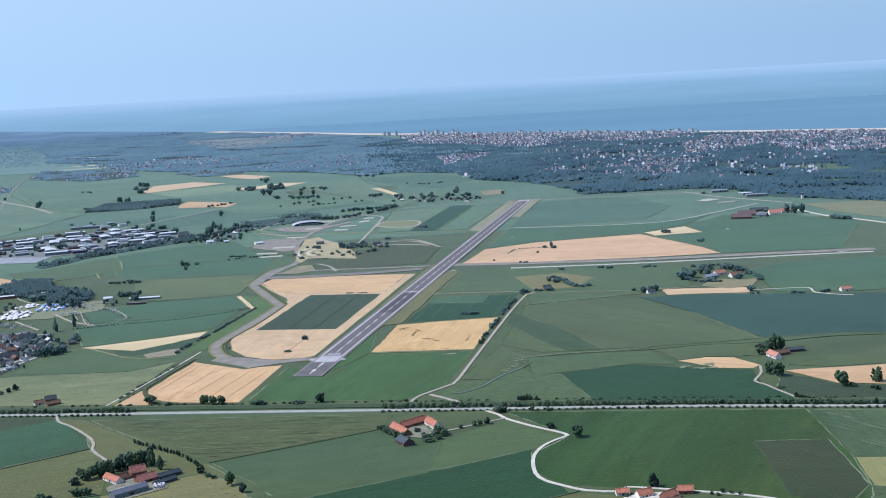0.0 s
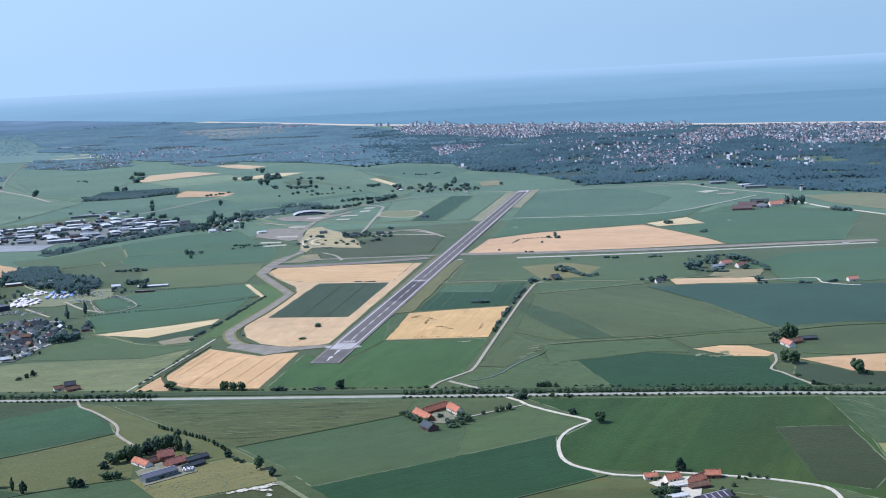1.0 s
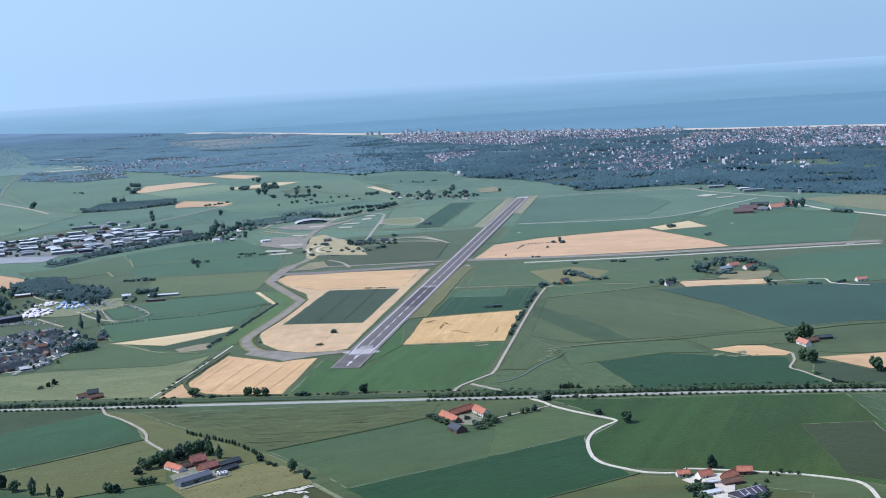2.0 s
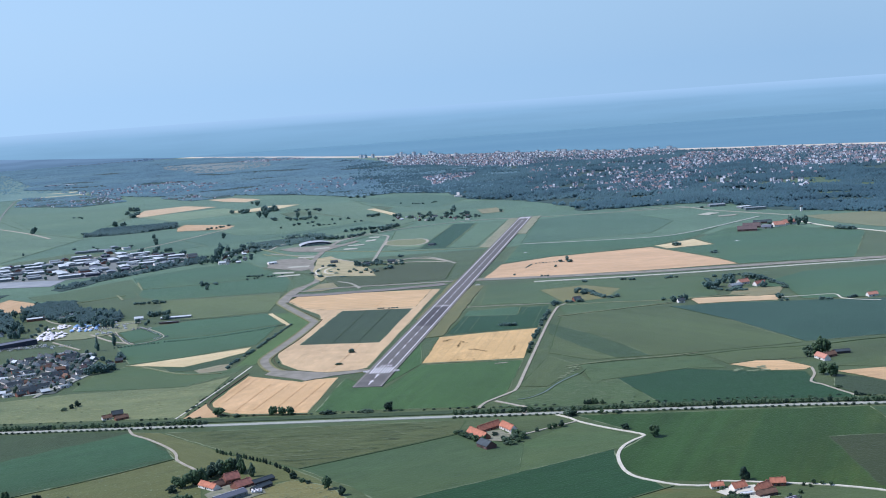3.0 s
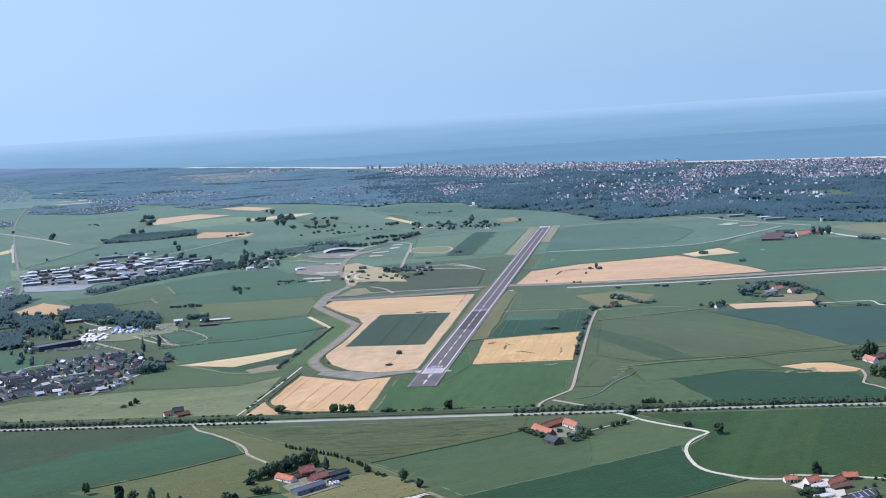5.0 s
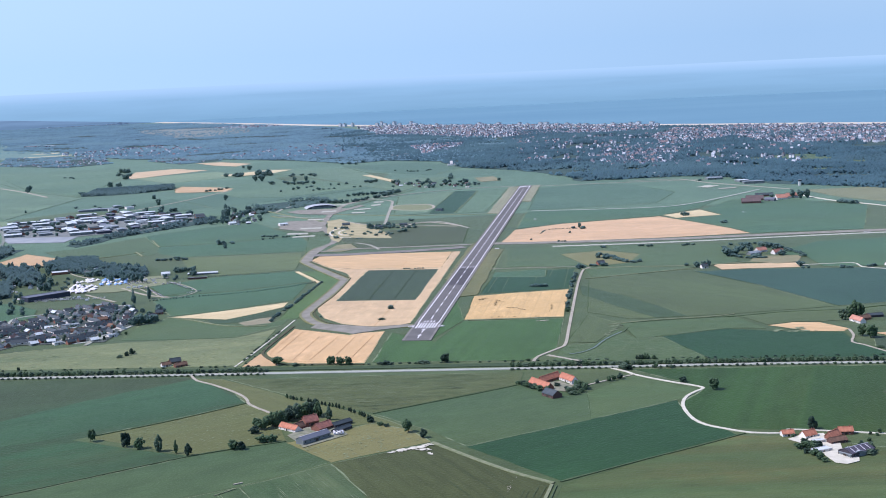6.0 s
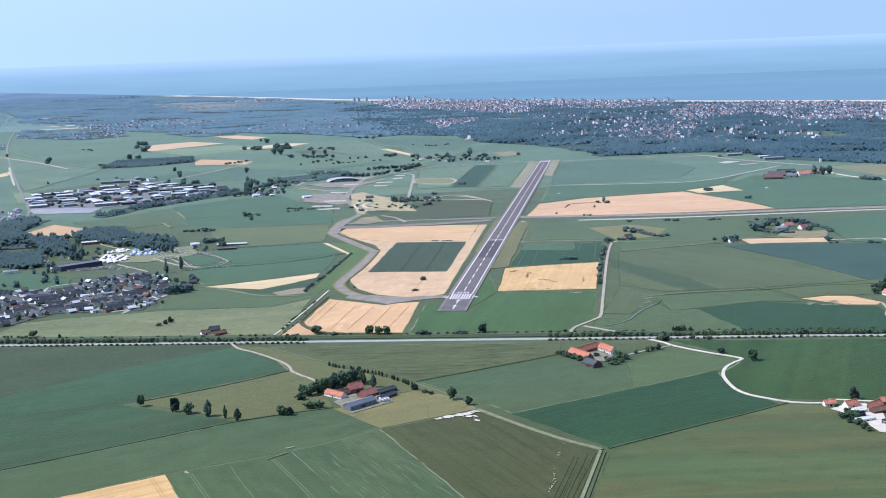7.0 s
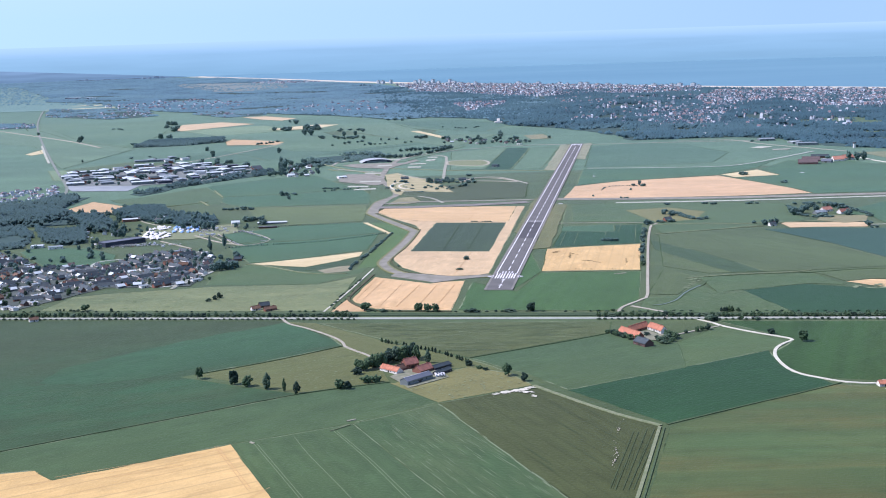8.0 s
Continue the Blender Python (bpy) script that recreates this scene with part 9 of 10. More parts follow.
for x, y, turn, k in ((-193.6, 572.3, 20, 0), (-202.3, 575.1, 100, 0), (-199.3, 586.0, 15, 5), (-192.7, 588.5, 15, 0), (-187.5, 588.0, 100, 0), (-181.1, 573.0, 15, 3), (-199.8, 508.5, 10, 5), (-192.8, 509.0, 10, 7), (-200.6, 539.5, 10, 7), (-194.7, 544.5, 12, 5), (-211.0, 549.0, 14, 0), (-181.0, 553.5, 12, 6), (-205.0, 528.0, 60, 6), (-222.0, 520.0, 50, 9)):
    copy_thing(models[k], pose(x, y, 0.04, 0, 0, turn))

INDUSTRY = [(-326, 951), (-334, 1012), (-287, 1049), (-254, 1066), (-190, 1013), (-186, 976), (-225, 917), (-265, 905), (-311, 920)]
SHED_KINDS = [
    (12, 7, 1.8, 0.5, GREYSHEET, SHEET_WHITE, "wide grey warehouse with a white metal roof"),
    (9, 6, 1.6, 0.5, GREYSHEET, SHEET_GREY, "grey warehouse with a grey metal roof"),
    (8, 6, 1.7, 0.2, LIME, SHEET_GREY, "white flat-roofed industrial building"),
    (15, 7, 2.0, 0.4, GREYSHEET, SHEET_WHITE, "long warehouse with a bright metal roof"),
    (7, 5, 1.5, 0.9, BRICK, SLATE, "brick workshop with a slate roof"),
    (10, 6, 1.6, 0.2, DARKSHEET, SHEET_DARKGREY, "dark flat-roofed industrial hall"),
]
sheds = [building("warehouse", -260, 980, 0, w, d, h, r, wl_, rf, lb, "warehouses of the industrial estate") for w, d, h, r, wl_, rf, lb in SHED_KINDS]
places = spread(INDUSTRY, 70, 10.0, 21) + spread([(-302, 1094), (-276, 1121), (-255, 1118), (-269, 1071)], 6, 10, 22)
for i, (x, y) in enumerate(places):
    turn = 20 + rng.choice((0, 0, 90)) + rng.uniform(-5, 5)
    if i < len(sheds):
        sheds[i].matrix_world = pose(x, y, 0.04, 0, 0, turn)
    else:
        copy_thing(sheds[rng.choice((0, 1, 1, 2, 3, 4, 5))], pose(x, y, 0.04, 0, 0, turn))
for x, y, w, d, roof in ((-276, 1000, 30, 12, SHEET_WHITE), (-262, 1020, 26, 8, SHEET_GREY), (-318, 1014, 24, 8, SHEET_WHITE), (-313, 958, 18, 7, SHEET_WHITE), (-251, 950, 14, 8, SHEET_WHITE), (-227, 984, 20, 7, SHEET_WHITE), (-252, 924, 14, 6, SHEET_WHITE), (-290, 1096, 22, 8, SHEET_GREY)):
    building("factory_hall", x, y, 16, w, d, 1.5, 0.3, GREYSHEET, roof, "long flat factory hall with a pale metal roof", "halls of the industrial estate")
for x, y in spread(INDUSTRY, 60, 5.0, 24, list(places)):
    plant("round", x, y, rng.uniform(2.0, 3.6), rng.uniform(2.4, 4.5), "estate_tree", "round green tree between warehouses", "trees of the industrial estate")


def tent(x, y, w, material, label):
    top = new("tent")
    top.matrix_world = pose(x, y, 0.26, 0, 0, random.uniform(20, 50))
    tagged(top, label, "tent", "tents on the event ground")
    h = w / 2
    v = [(-h, -h, 0.55), (h, -h, 0.55), (h, h, 0.55), (-h, h, 0.55), (-h * 0.35, -h * 0.35, 0.85), (h * 0.35, -h * 0.35, 0.85), (h * 0.35, h * 0.35, 0.85), (-h * 0.35, h * 0.35, 0.85), (0, 0, 1.25)]
    part("canopy", v, [(0, 1, 5, 4), (1, 2, 6, 5), (2, 3, 7, 6), (3, 0, 4, 7), (4, 5, 8), (5, 6, 8), (6, 7, 8), (7, 4, 8)], material, top)
    part("side_wall", *merge(box(-h, h, h - 0.04, h, 0, 0.55), box(-h, -h + 0.04, -h, h - 0.05, 0, 0.55)), material, top)
    for sx in (-1, 1):
        part("pole", *box(sx * h * 0.96 - 0.03, sx * h * 0.96 + 0.03, -h * 0.96 - 0.03, -h * 0.96 + 0.03, 0, 0.55), SHEET_GREY, top)


for x, y in spread([(-214, 640), (-202, 634), (-201, 656), (-215, 663)], 26, 2.2, 31):
    tent(x, y, rng.uniform(1.9, 2.6), TENT, "white peaked event tent on trodden grass")
for x, y in spread([(-203, 660), (-189, 658), (-190, 674), (-203, 680)], 30, 2.1, 32):
    tent(x, y, rng.uniform(1.4, 2.0), rng.choice((TENT, TENT_BLUE, TENT_BLUE)), "small pale blue and white market tent")

CAR_PAINTS = [plain("car_paint_" + n, lin(*c), None, 0.35, 2.0, 0.0, 0.6) for n, c in (("white", (250, 250, 250)), ("grey", (120, 126, 134)), ("black", (40, 42, 48)), ("blue", (64, 90, 140)), ("red", (150, 50, 46)), ("silver", (206, 210, 214)))]
TYRE = plain("tyre_rubber", lin(34, 34, 36), None, 0.9, 2.0)


def car_model(paint, word):
    v = [(-0.55, -0.23, 0.06), (0.55, -0.23, 0.06), (0.55, 0.23, 0.06), (-0.55, 0.23, 0.06), (-0.55, -0.23, 0.22), (0.55, -0.23, 0.2), (0.55, 0.23, 0.2), (-0.55, 0.23, 0.22)]
    wheels = merge(*(tube((sx, sy - 0.03, 0.08), (sx, sy + 0.03, 0.08), 0.08, 0.08, 8) for sx in (-0.34, 0.34) for sy in (-0.22, 0.22)))
    me = mesh_from("car", *merge((v, box(0, 1, 0, 1, 0, 1)[1]), box(-0.33, 0.07, -0.178, 0.178, 0.355, 0.375), wheels), paint)
    me.materials.append(TYRE)
    for f in me.polygons[12:]:
        f.material_index = 1
    top = tagged(new("car", me), f"parked {word} car on the grass", "car", "parked cars")
    c = [(-0.42, -0.21, 0.21), (0.24, -0.21, 0.2), (0.24, 0.21, 0.2), (-0.42, 0.21, 0.21), (-0.32, -0.17, 0.36), (0.06, -0.17, 0.36), (0.06, 0.17, 0.36), (-0.32, 0.17, 0.36)]
    part("windows", c, box(0, 1, 0, 1, 0, 1)[1], GLASS, top)
    return top


cars = [car_model(p, w) for p, w in zip(CAR_PAINTS, ("white", "grey", "black", "blue", "red", "silver"))]
spots = []
for o, u, v, rows, n in (((-222.5, 612), (0.93, 0.37), (-0.37, 0.93), 4, 22), ((-189, 660), (0.98, -0.15), (0.15, 0.98), 6, 13), ((-170, 652), (0.98, -0.1), (0.1, 0.98), 2, 10)):
    for r in range(rows):
        for k in range(n):
            if rng.random() < 0.6:
                spots.append((o[0] + u[0] * k * 1.0 + v[0] * r * 2.6, o[1] + u[1] * k * 1.0 + v[1] * r * 2.6))
for a, b in (((-177, 643), (-163, 610)), ((-167, 658), (-151, 626)), ((-154, 618), (-146, 624)), ((-189, 673), (-169, 674)), ((-226, 622), (-191, 618)), ((-226, 619.5), (-191, 615.5)), ((-193, 669), (-179, 641))):
    n = int(math.dist(a, b))
    for k in range(n):
        if rng.random() < 0.75:
            spots.append((a[0] + (b[0] - a[0]) * k / n, a[1] + (b[1] - a[1]) * k / n))
for i, (x, y) in enumerate(spots):
    m = pose(x, y, 0.3, 0, 0, 110 + rng.uniform(-5, 5))
    if i < len(cars):
        cars[i].matrix_world = m
    else:
        copy_thing(cars[rng.choice((0, 0, 0, 0, 0, 0, 0, 0, 1, 3, 5, 5, 5))], m)
for x, y in spread(VILLAGE, 26, 2.2, 41, list(spread(VILLAGE, 225, 3.6, 11))):
    copy_thing(cars[rng.choice((0, 0, 1, 2, 3, 4, 5, 5))], pose(x, y, 0.27, 0, 0, rng.uniform(0, 180)))



def van(x, y, turn, w):
    """A white box van or coach standing on the grass."""
    body = merge(box(-w / 2, w / 2 - 0.35, -0.26, 0.26, 0.1, 0.72), box(w / 2 - 0.34, w / 2, -0.25, 0.25, 0.1, 0.5), *(tube((sx * w * 0.3, sy - 0.03, 0.09), (sx * w * 0.3, sy + 0.03, 0.09), 0.09, 0.09, 8) for sx in (-1, 1) for sy in (-0.22, 0.22)))
    me = mesh_from("van", *body, CAR_PAINTS[0])
    me.materials.append(TYRE)
    for f in me.polygons[12:]:
        f.material_index = 1
    top = tagged(new("van", me), "parked white van on trodden grass", "van", "parked vans")
    top.matrix_world = pose(x, y, 0.27, 0, 0, turn)
    part("windscreen", *box(w / 2 - 0.002, w / 2 + 0.01, -0.22, 0.22, 0.32, 0.47), GLASS, top)


for x, y, turn, w in ((-185.4, 645.0, 18, 1.9), (-182.6, 646.0, 18, 1.9), (-179.8, 646.8, 18, 2.4), (-243.5, 652.5, 60, 1.5), (-241.0, 650.0, 60, 1.5), (-245.5, 655.5, 50, 1.5), (-230.0, 621.5, -45, 1.5), (-234.0, 625.5, -45, 1.8), (-212.0, 617.5, 20, 1.5), (-205.0, 622.0, 20, 1.5), (-199.0, 611.0, 20, 1.5), (-186.5, 675.0, 10, 1.6), (-181.0, 668.5, 10, 1.6), (-176.0, 664.5, 10, 1.6), (-183.5, 680.0, 10, 1.8), (-174.0, 657.0, 0, 1.6)):
    van(x, y, turn, w)
for x, y in spread([(-217, 672), (-208, 670), (-206, 681), (-216, 683)], 9, 2.2, 33):
    tent(x, y, rng.uniform(1.6, 2.3), TENT, "white peaked event tent on trodden grass")

# ---- houses between the trees ----
HAMLETS = [
    ([(-163, 931), (-143, 921), (-149, 1004), (-171, 1016)], 16, 6.0),
    ([(-39, 1182), (24, 1142), (27, 1184), (-38, 1228)], 16, 8.0),
    ([(-246, 660), (-225, 653), (-234, 694), (-257, 703)], 9, 6.0),
    ([(-232, 712), (-203, 701), (-211, 744), (-242, 757)], 8, 6.5),
    ([(135, 1200), (200, 1154), (210, 1198), (143, 1248)], 18, 9.0),
]
for k, (pts, n, gap) in enumerate(HAMLETS):
    for x, y in spread(pts, n, gap, 140 + k):
        copy_thing(models[rng.choice((0, 0, 1, 2, 3, 4, 5, 7))], pose(x, y, 0.04, 0, 0, rng.choice((14, 104, -32)) + rng.uniform(-8, 8)))

# ---- hangar, tower, monument ----
hangar = tagged(new("hangar"), "arched pale blue hangar with dark open front", "hangar")
hangar.matrix_world = pose(-101, 1022, 0.05, 0, 0, 10)
arc = [(12 * math.cos(a), 2.6 * math.sin(a)) for a in np.linspace(0, math.pi, 17)]
v = [(x, -7, z) for x, z in arc] + [(x, 7, z) for x, z in arc]
part("roof", v, [(i, i + 1, i + 18, i + 17) for i in range(16)], plain("pale_hangar_roof", lin(186, 194, 198), None, 0.7, 0.3), hangar)
v = [(x * 0.98, -6.6, z * 0.97) for x, z in arc]
part("front", v, [tuple(range(17))], DARKSHEET, hangar)
v = [(x * 0.98, 6.8, z * 0.97) for x, z in arc]
part("back_wall", v, [tuple(range(16, -1, -1))], DARKSHEET, hangar)
for i in range(4):
    part("door", *box(-8 + i * 4, -4.2 + i * 4, -6.75, -6.65, 0, 1.5), GREYSHEET, hangar)

tower = tagged(new("control_tower"), "pale slender airfield control tower by trees", "tower")
tower.matrix_world = pose(269.2, 1001.4, 0.05)
part("shaft", *box(-0.8, 0.8, -0.8, 0.8, -0.1, 3.4), LIME, tower)
part("cabin", *box(-1.1, 1.1, -1.1, 1.1, 3.4, 4.3), GLASS, tower)
part("roof", *box(-1.25, 1.25, -1.25, 1.25, 4.3, 4.5), SHEET_GREY, tower)

stone = tagged(new("monument"), "small white monument on a grassy plain", "monument")
stone.matrix_world = pose(28.9, 1439.4, 0.02)
part("base", *box(-4, 4, -3, 3, -0.1, 1.6), LIME, stone)
part("top", *gable_walls(3, 3, 2.4, 2.6), LIME, stone)

# ---- wrapped bales in the farmyard ----
BALE = plain("white_bale_wrap", lin(240, 240, 240), None, 0.4, 2.0)
bale_mesh = mesh_from("bale", *merge(tube((0, 0, -0.3), (0, 0, 0.3), 0.33, 0.33, 12), ([(0.33 * math.cos(k * math.tau / 12), 0.33 * math.sin(k * math.tau / 12), 0.3) for k in range(12)], [tuple(range(12))])), BALE)
for i in range(12):
    bale = new("bale", bale_mesh)
    bale.matrix_world = pose(-78.6 + (i % 4) * 0.7 + random.uniform(-0.1, 0.1), 342.2 + (i // 4) * 1.0, 0.6, 90, 0, random.uniform(0, 180))
    tagged(bale, "white plastic-wrapped round bale in the farmyard", "bale", "bales in the farmyard")


# ---- woods ----
CAP_V = np.array([(math.cos(i * math.tau / 5), math.sin(i * math.tau / 5), -0.35) for i in range(5)] + [(0, 0, 0.8)])
CAP_F = np.array([(i, (i + 1) % 5, 5) for i in range(5)])


def caps(centres, radii, seed, rough=0.35, flat=1.0):
    """Tree tops of five faces each, for woods that are only seen from above."""
    r = np.random.default_rng(seed)
    n = len(centres)
    turn = r.uniform(0, math.tau, n)
    c, s = np.cos(turn)[:, None], np.sin(turn)[:, None]
    v = np.stack([CAP_V[None, :, 0] * c - CAP_V[None, :, 1] * s, CAP_V[None, :, 0] * s + CAP_V[None, :, 1] * c, np.broadcast_to(CAP_V[None, :, 2], (n, 6)) * flat], 2)
    v = v * np.asarray(radii).reshape(n, 1, 1) * (1 + r.uniform(-rough, rough, (n, 6, 1))) + np.asarray(centres)[:, None, :]
    return v.reshape(-1, 3), (CAP_F[None] + (np.arange(n) * 6)[:, None, None]).reshape(-1, 3)


# dark wood floor: the trees' shade is put into this colour
FLOOR = plain("shade_coloured_undergrowth", lin(60, 84, 80), lin(70, 96, 90), 0.95, 0.05)


def wood(name, pts, n, low, high, tall, seed, label, material=WOOD, keep_out=(), thin=0.0, flat=1.0, glades=-1.0, broad=0.006, border=0, k=3):
    """A wood over the polygon pts: trees of several tufts each, uneven in height, with glades."""
    r = np.random.default_rng(seed)
    a = np.array(pts)
    q = r.uniform(a.min(0), a.max(0), (n * 4, 2))
    q = q[inside_many(q, pts)]
    for ko in keep_out:
        m = inside_many(q, ko)
        q = q[~(m & (r.uniform(size=len(q)) < thin))]
    if border:
        # the two woods grow into one another over some two hundred metres
        wave = np.array([noise.noise(Vector((x * 0.009, y * 0.009, 3.3))) for x, y in q])
        s = np.clip((q[:, 0] + 82 + 62 * (q[:, 1] - 1552) / 1201 + 60 * wave) / 260, 0, 1)
        s = s if border > 0 else 1 - s
        q = q[r.uniform(size=len(q)) < s]
    glade = np.array([noise.noise(Vector((x * broad, y * broad, seed + 0.5))) for x, y in q])
    q = q[glade > glades][:n]
    size = r.uniform(low, high, len(q))
    wave = np.array([noise.noise(Vector((x * 0.012, y * 0.012, seed))) for x, y in q])
    height = tall * (1 + 0.6 * wave) * r.uniform(0.7, 1.15, len(q))
    centres, radii = [], []
    for j in range(k):
        off = r.normal(size=(len(q), 2)) * size[:, None] * 0.5
        centres.append(np.c_[q + off, np.maximum(size * 0.4, height - size * flat * r.uniform(0.5, 1.4 + 0.6 * j, len(q)))])
        radii.append(size * r.uniform(0.6, 1.0, len(q)))
    v, f = caps(np.vstack(centres), np.concatenate(radii), seed + 1, 0.35, flat)
    ob = new(name, fast_mesh(name, v, f, material))
    tagged(slab("undergrowth", rough_edge(pts, 20, 4), 0.19 + seed * 0.0005, FLOOR, 0, 0.2), "undergrowth coloured with the shade beneath the trees", "undergrowth", kind="structure")
    return tagged(ob, label, "wood", kind="stuff")


FOREST_A = [(-82, 1552), (-42, 1585), (21, 1516), (36, 1397), (86, 1318), (118, 1208), (122, 1144), (163, 1145), (212, 1142), (242, 1109), (255, 1030), (289, 988), (325, 937), (680, 1771), (602, 1836), (402, 2094), (204, 2217), (64, 2238), (-36, 2421), (-144, 2753)]
FOREST_B = [(-980, 2400), (-720, 2330), (-653, 2299), (-522, 2120), (-402, 1917), (-246, 1780), (-152, 1673), (-82, 1552), (-42, 1585), (21, 1516), (120, 1560), (140, 2200), (64, 2238), (-36, 2421), (-112, 2775), (-345, 3330), (-565, 3720), (-770, 3890), (-1000, 3850), (-1350, 3700)]
TOWN = [(-75, 2721), (36, 2649), (228, 2407), (411, 2134), (372, 1965), (216, 1987), (94, 2041), (-38, 2321)]
TOWN_EAST = [(395, 1988), (516, 1995), (614, 1867), (669, 1781), (531, 1450), (410, 1528), (421, 1725), (337, 1631), (290, 1580), (325, 1795)]
TOWN_WOODED = [(234, 1644), (325, 1584), (226, 1263), (166, 1294)]
TOWN_PARK = [(150, 1930), (602, 1830), (330, 1180), (250, 1230), (190, 1250), (105, 1420)]
TOWN_INNER = [(-1, 1859), (80, 1886), (52, 1734), (10, 1665)]
HEATH = [(-597, 3243), (-502, 3241), (-327, 3118), (-291, 2761), (-361, 2601), (-419, 2626), (-553, 3001)]
FAR_OPEN = [(-1104, 3431), (-1011, 3408), (-735, 2599), (-634, 2080), (-1000, 2080), (-1400, 3300)]
STRIP_FIELDS = [(-735, 2500), (-700, 2420), (-566, 2266), (-502, 2112), (-545, 2085), (-634, 2080)]
FAR_GLADES = (HEATH, FAR_OPEN, STRIP_FIELDS, [(-640, 2420), (-560, 2400), (-520, 2330), (-600, 2330)], [(-300, 2250), (-200, 2230), (-210, 2180), (-290, 2190)])
GAPS = (TOWN, TOWN_EAST, TOWN_INNER)
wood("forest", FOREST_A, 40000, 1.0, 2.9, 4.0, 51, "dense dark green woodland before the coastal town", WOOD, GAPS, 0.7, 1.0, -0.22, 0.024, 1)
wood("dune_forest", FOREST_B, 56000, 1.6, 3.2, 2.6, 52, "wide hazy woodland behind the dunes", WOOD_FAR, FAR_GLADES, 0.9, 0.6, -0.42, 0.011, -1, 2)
wood("plantation", [(-332, 1258), (-330, 1327), (-294, 1340), (-256, 1330), (-250, 1291), (-283, 1263)], 1300, 1.2, 2.0, 3.6, 53, "dense dark plantation between open fields", WOOD_DARK)
wood("village_wood", [(-332, 811), (-312, 813), (-300, 840), (-283, 840), (-286, 812), (-288, 777), (-271, 741), (-251, 723), (-240, 697), (-238, 671), (-251, 679), (-260, 707), (-284, 704), (-330, 696)], 3400, 0.8, 1.5, 3.6, 54, "dark dense wood beside the village", WOOD_DARK, (), 0, 1.0, -0.35, 0.06)
wood("village_wood", [(-330, 702), (-291, 706), (-274, 664), (-269, 625), (-330, 610)], 1500, 0.8, 1.5, 3.4, 59, "dark dense wood beside the village", WOOD_DARK, (), 0, 1.0, -0.3, 0.06)
wood("park_wood", [(-251, 748), (-242, 776), (-224, 766), (-215, 733), (-187, 710), (-182, 684), (-200, 684), (-212, 700), (-239, 722)], 1500, 0.7, 1.4, 3.2, 55, "dark belt of trees behind the event ground", WOOD_DARK, (), 0, 1.0, -0.2, 0.06)
wood("park_wood", [(-280, 690), (-264, 672), (-251, 679), (-241, 634), (-250, 628), (-262, 640)], 900, 0.7, 1.3, 3.4, 56, "dark belt of trees behind the school", WOOD_DARK, (), 0, 1.0, -0.2, 0.06)
wood("airfield_wood", [(-165, 1023), (-150, 1077), (-109, 1104), (-85, 1067), (-112, 1042), (-146, 997)], 420, 1.0, 1.8, 3.2, 57, "belt of trees behind the airfield hangar", WOOD_NEAR, (), 0, 1.0, 0.0, 0.06)
wood("estate_wood", [(-259, 849), (-242, 901), (-208, 943), (-178, 974), (-173, 955), (-205, 918), (-234, 878), (-250, 837)], 380, 0.9, 1.6, 3.0, 58, "belt of trees along the industrial estate", WOOD_DARK, (), 0, 1.0, 0.0, 0.06)

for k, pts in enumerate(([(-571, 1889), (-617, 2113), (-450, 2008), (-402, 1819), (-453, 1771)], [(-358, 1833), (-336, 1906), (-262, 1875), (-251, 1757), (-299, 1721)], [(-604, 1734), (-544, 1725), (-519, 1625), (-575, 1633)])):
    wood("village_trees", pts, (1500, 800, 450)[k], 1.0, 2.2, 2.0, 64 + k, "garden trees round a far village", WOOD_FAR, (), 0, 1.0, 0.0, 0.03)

# ---- coastal town ----
def town_material(name, colours):
    m, n, l, b = node_material(name, 0.85, 0, 0.2)
    g = n.new("ShaderNodeNewGeometry")
    ramp = n.new("ShaderNodeValToRGB")
    ramp.color_ramp.interpolation = "CONSTANT"
    while len(ramp.color_ramp.elements) < len(colours):
        ramp.color_ramp.elements.new(0.5)
    for i, c in enumerate(colours):
        ramp.color_ramp.elements[i].position = i / len(colours)
        ramp.color_ramp.elements[i].color = (*lin(*c), 1)
    l.new(g.outputs["Random Per Island"], ramp.inputs[0])
    l.new(ramp.outputs[0], b.inputs["Base Color"])
    return m


TOWN_WALL = town_material("town_walls", [(218, 224, 230), (186, 194, 202), (146, 148, 154), (230, 234, 238), (166, 168, 174), (202, 210, 218)])
TOWN_ROOF = town_material("town_roofs", [(136, 124, 128), (110, 120, 130), (94, 108, 120), (140, 124, 124), (112, 126, 136), (184, 194, 202)])


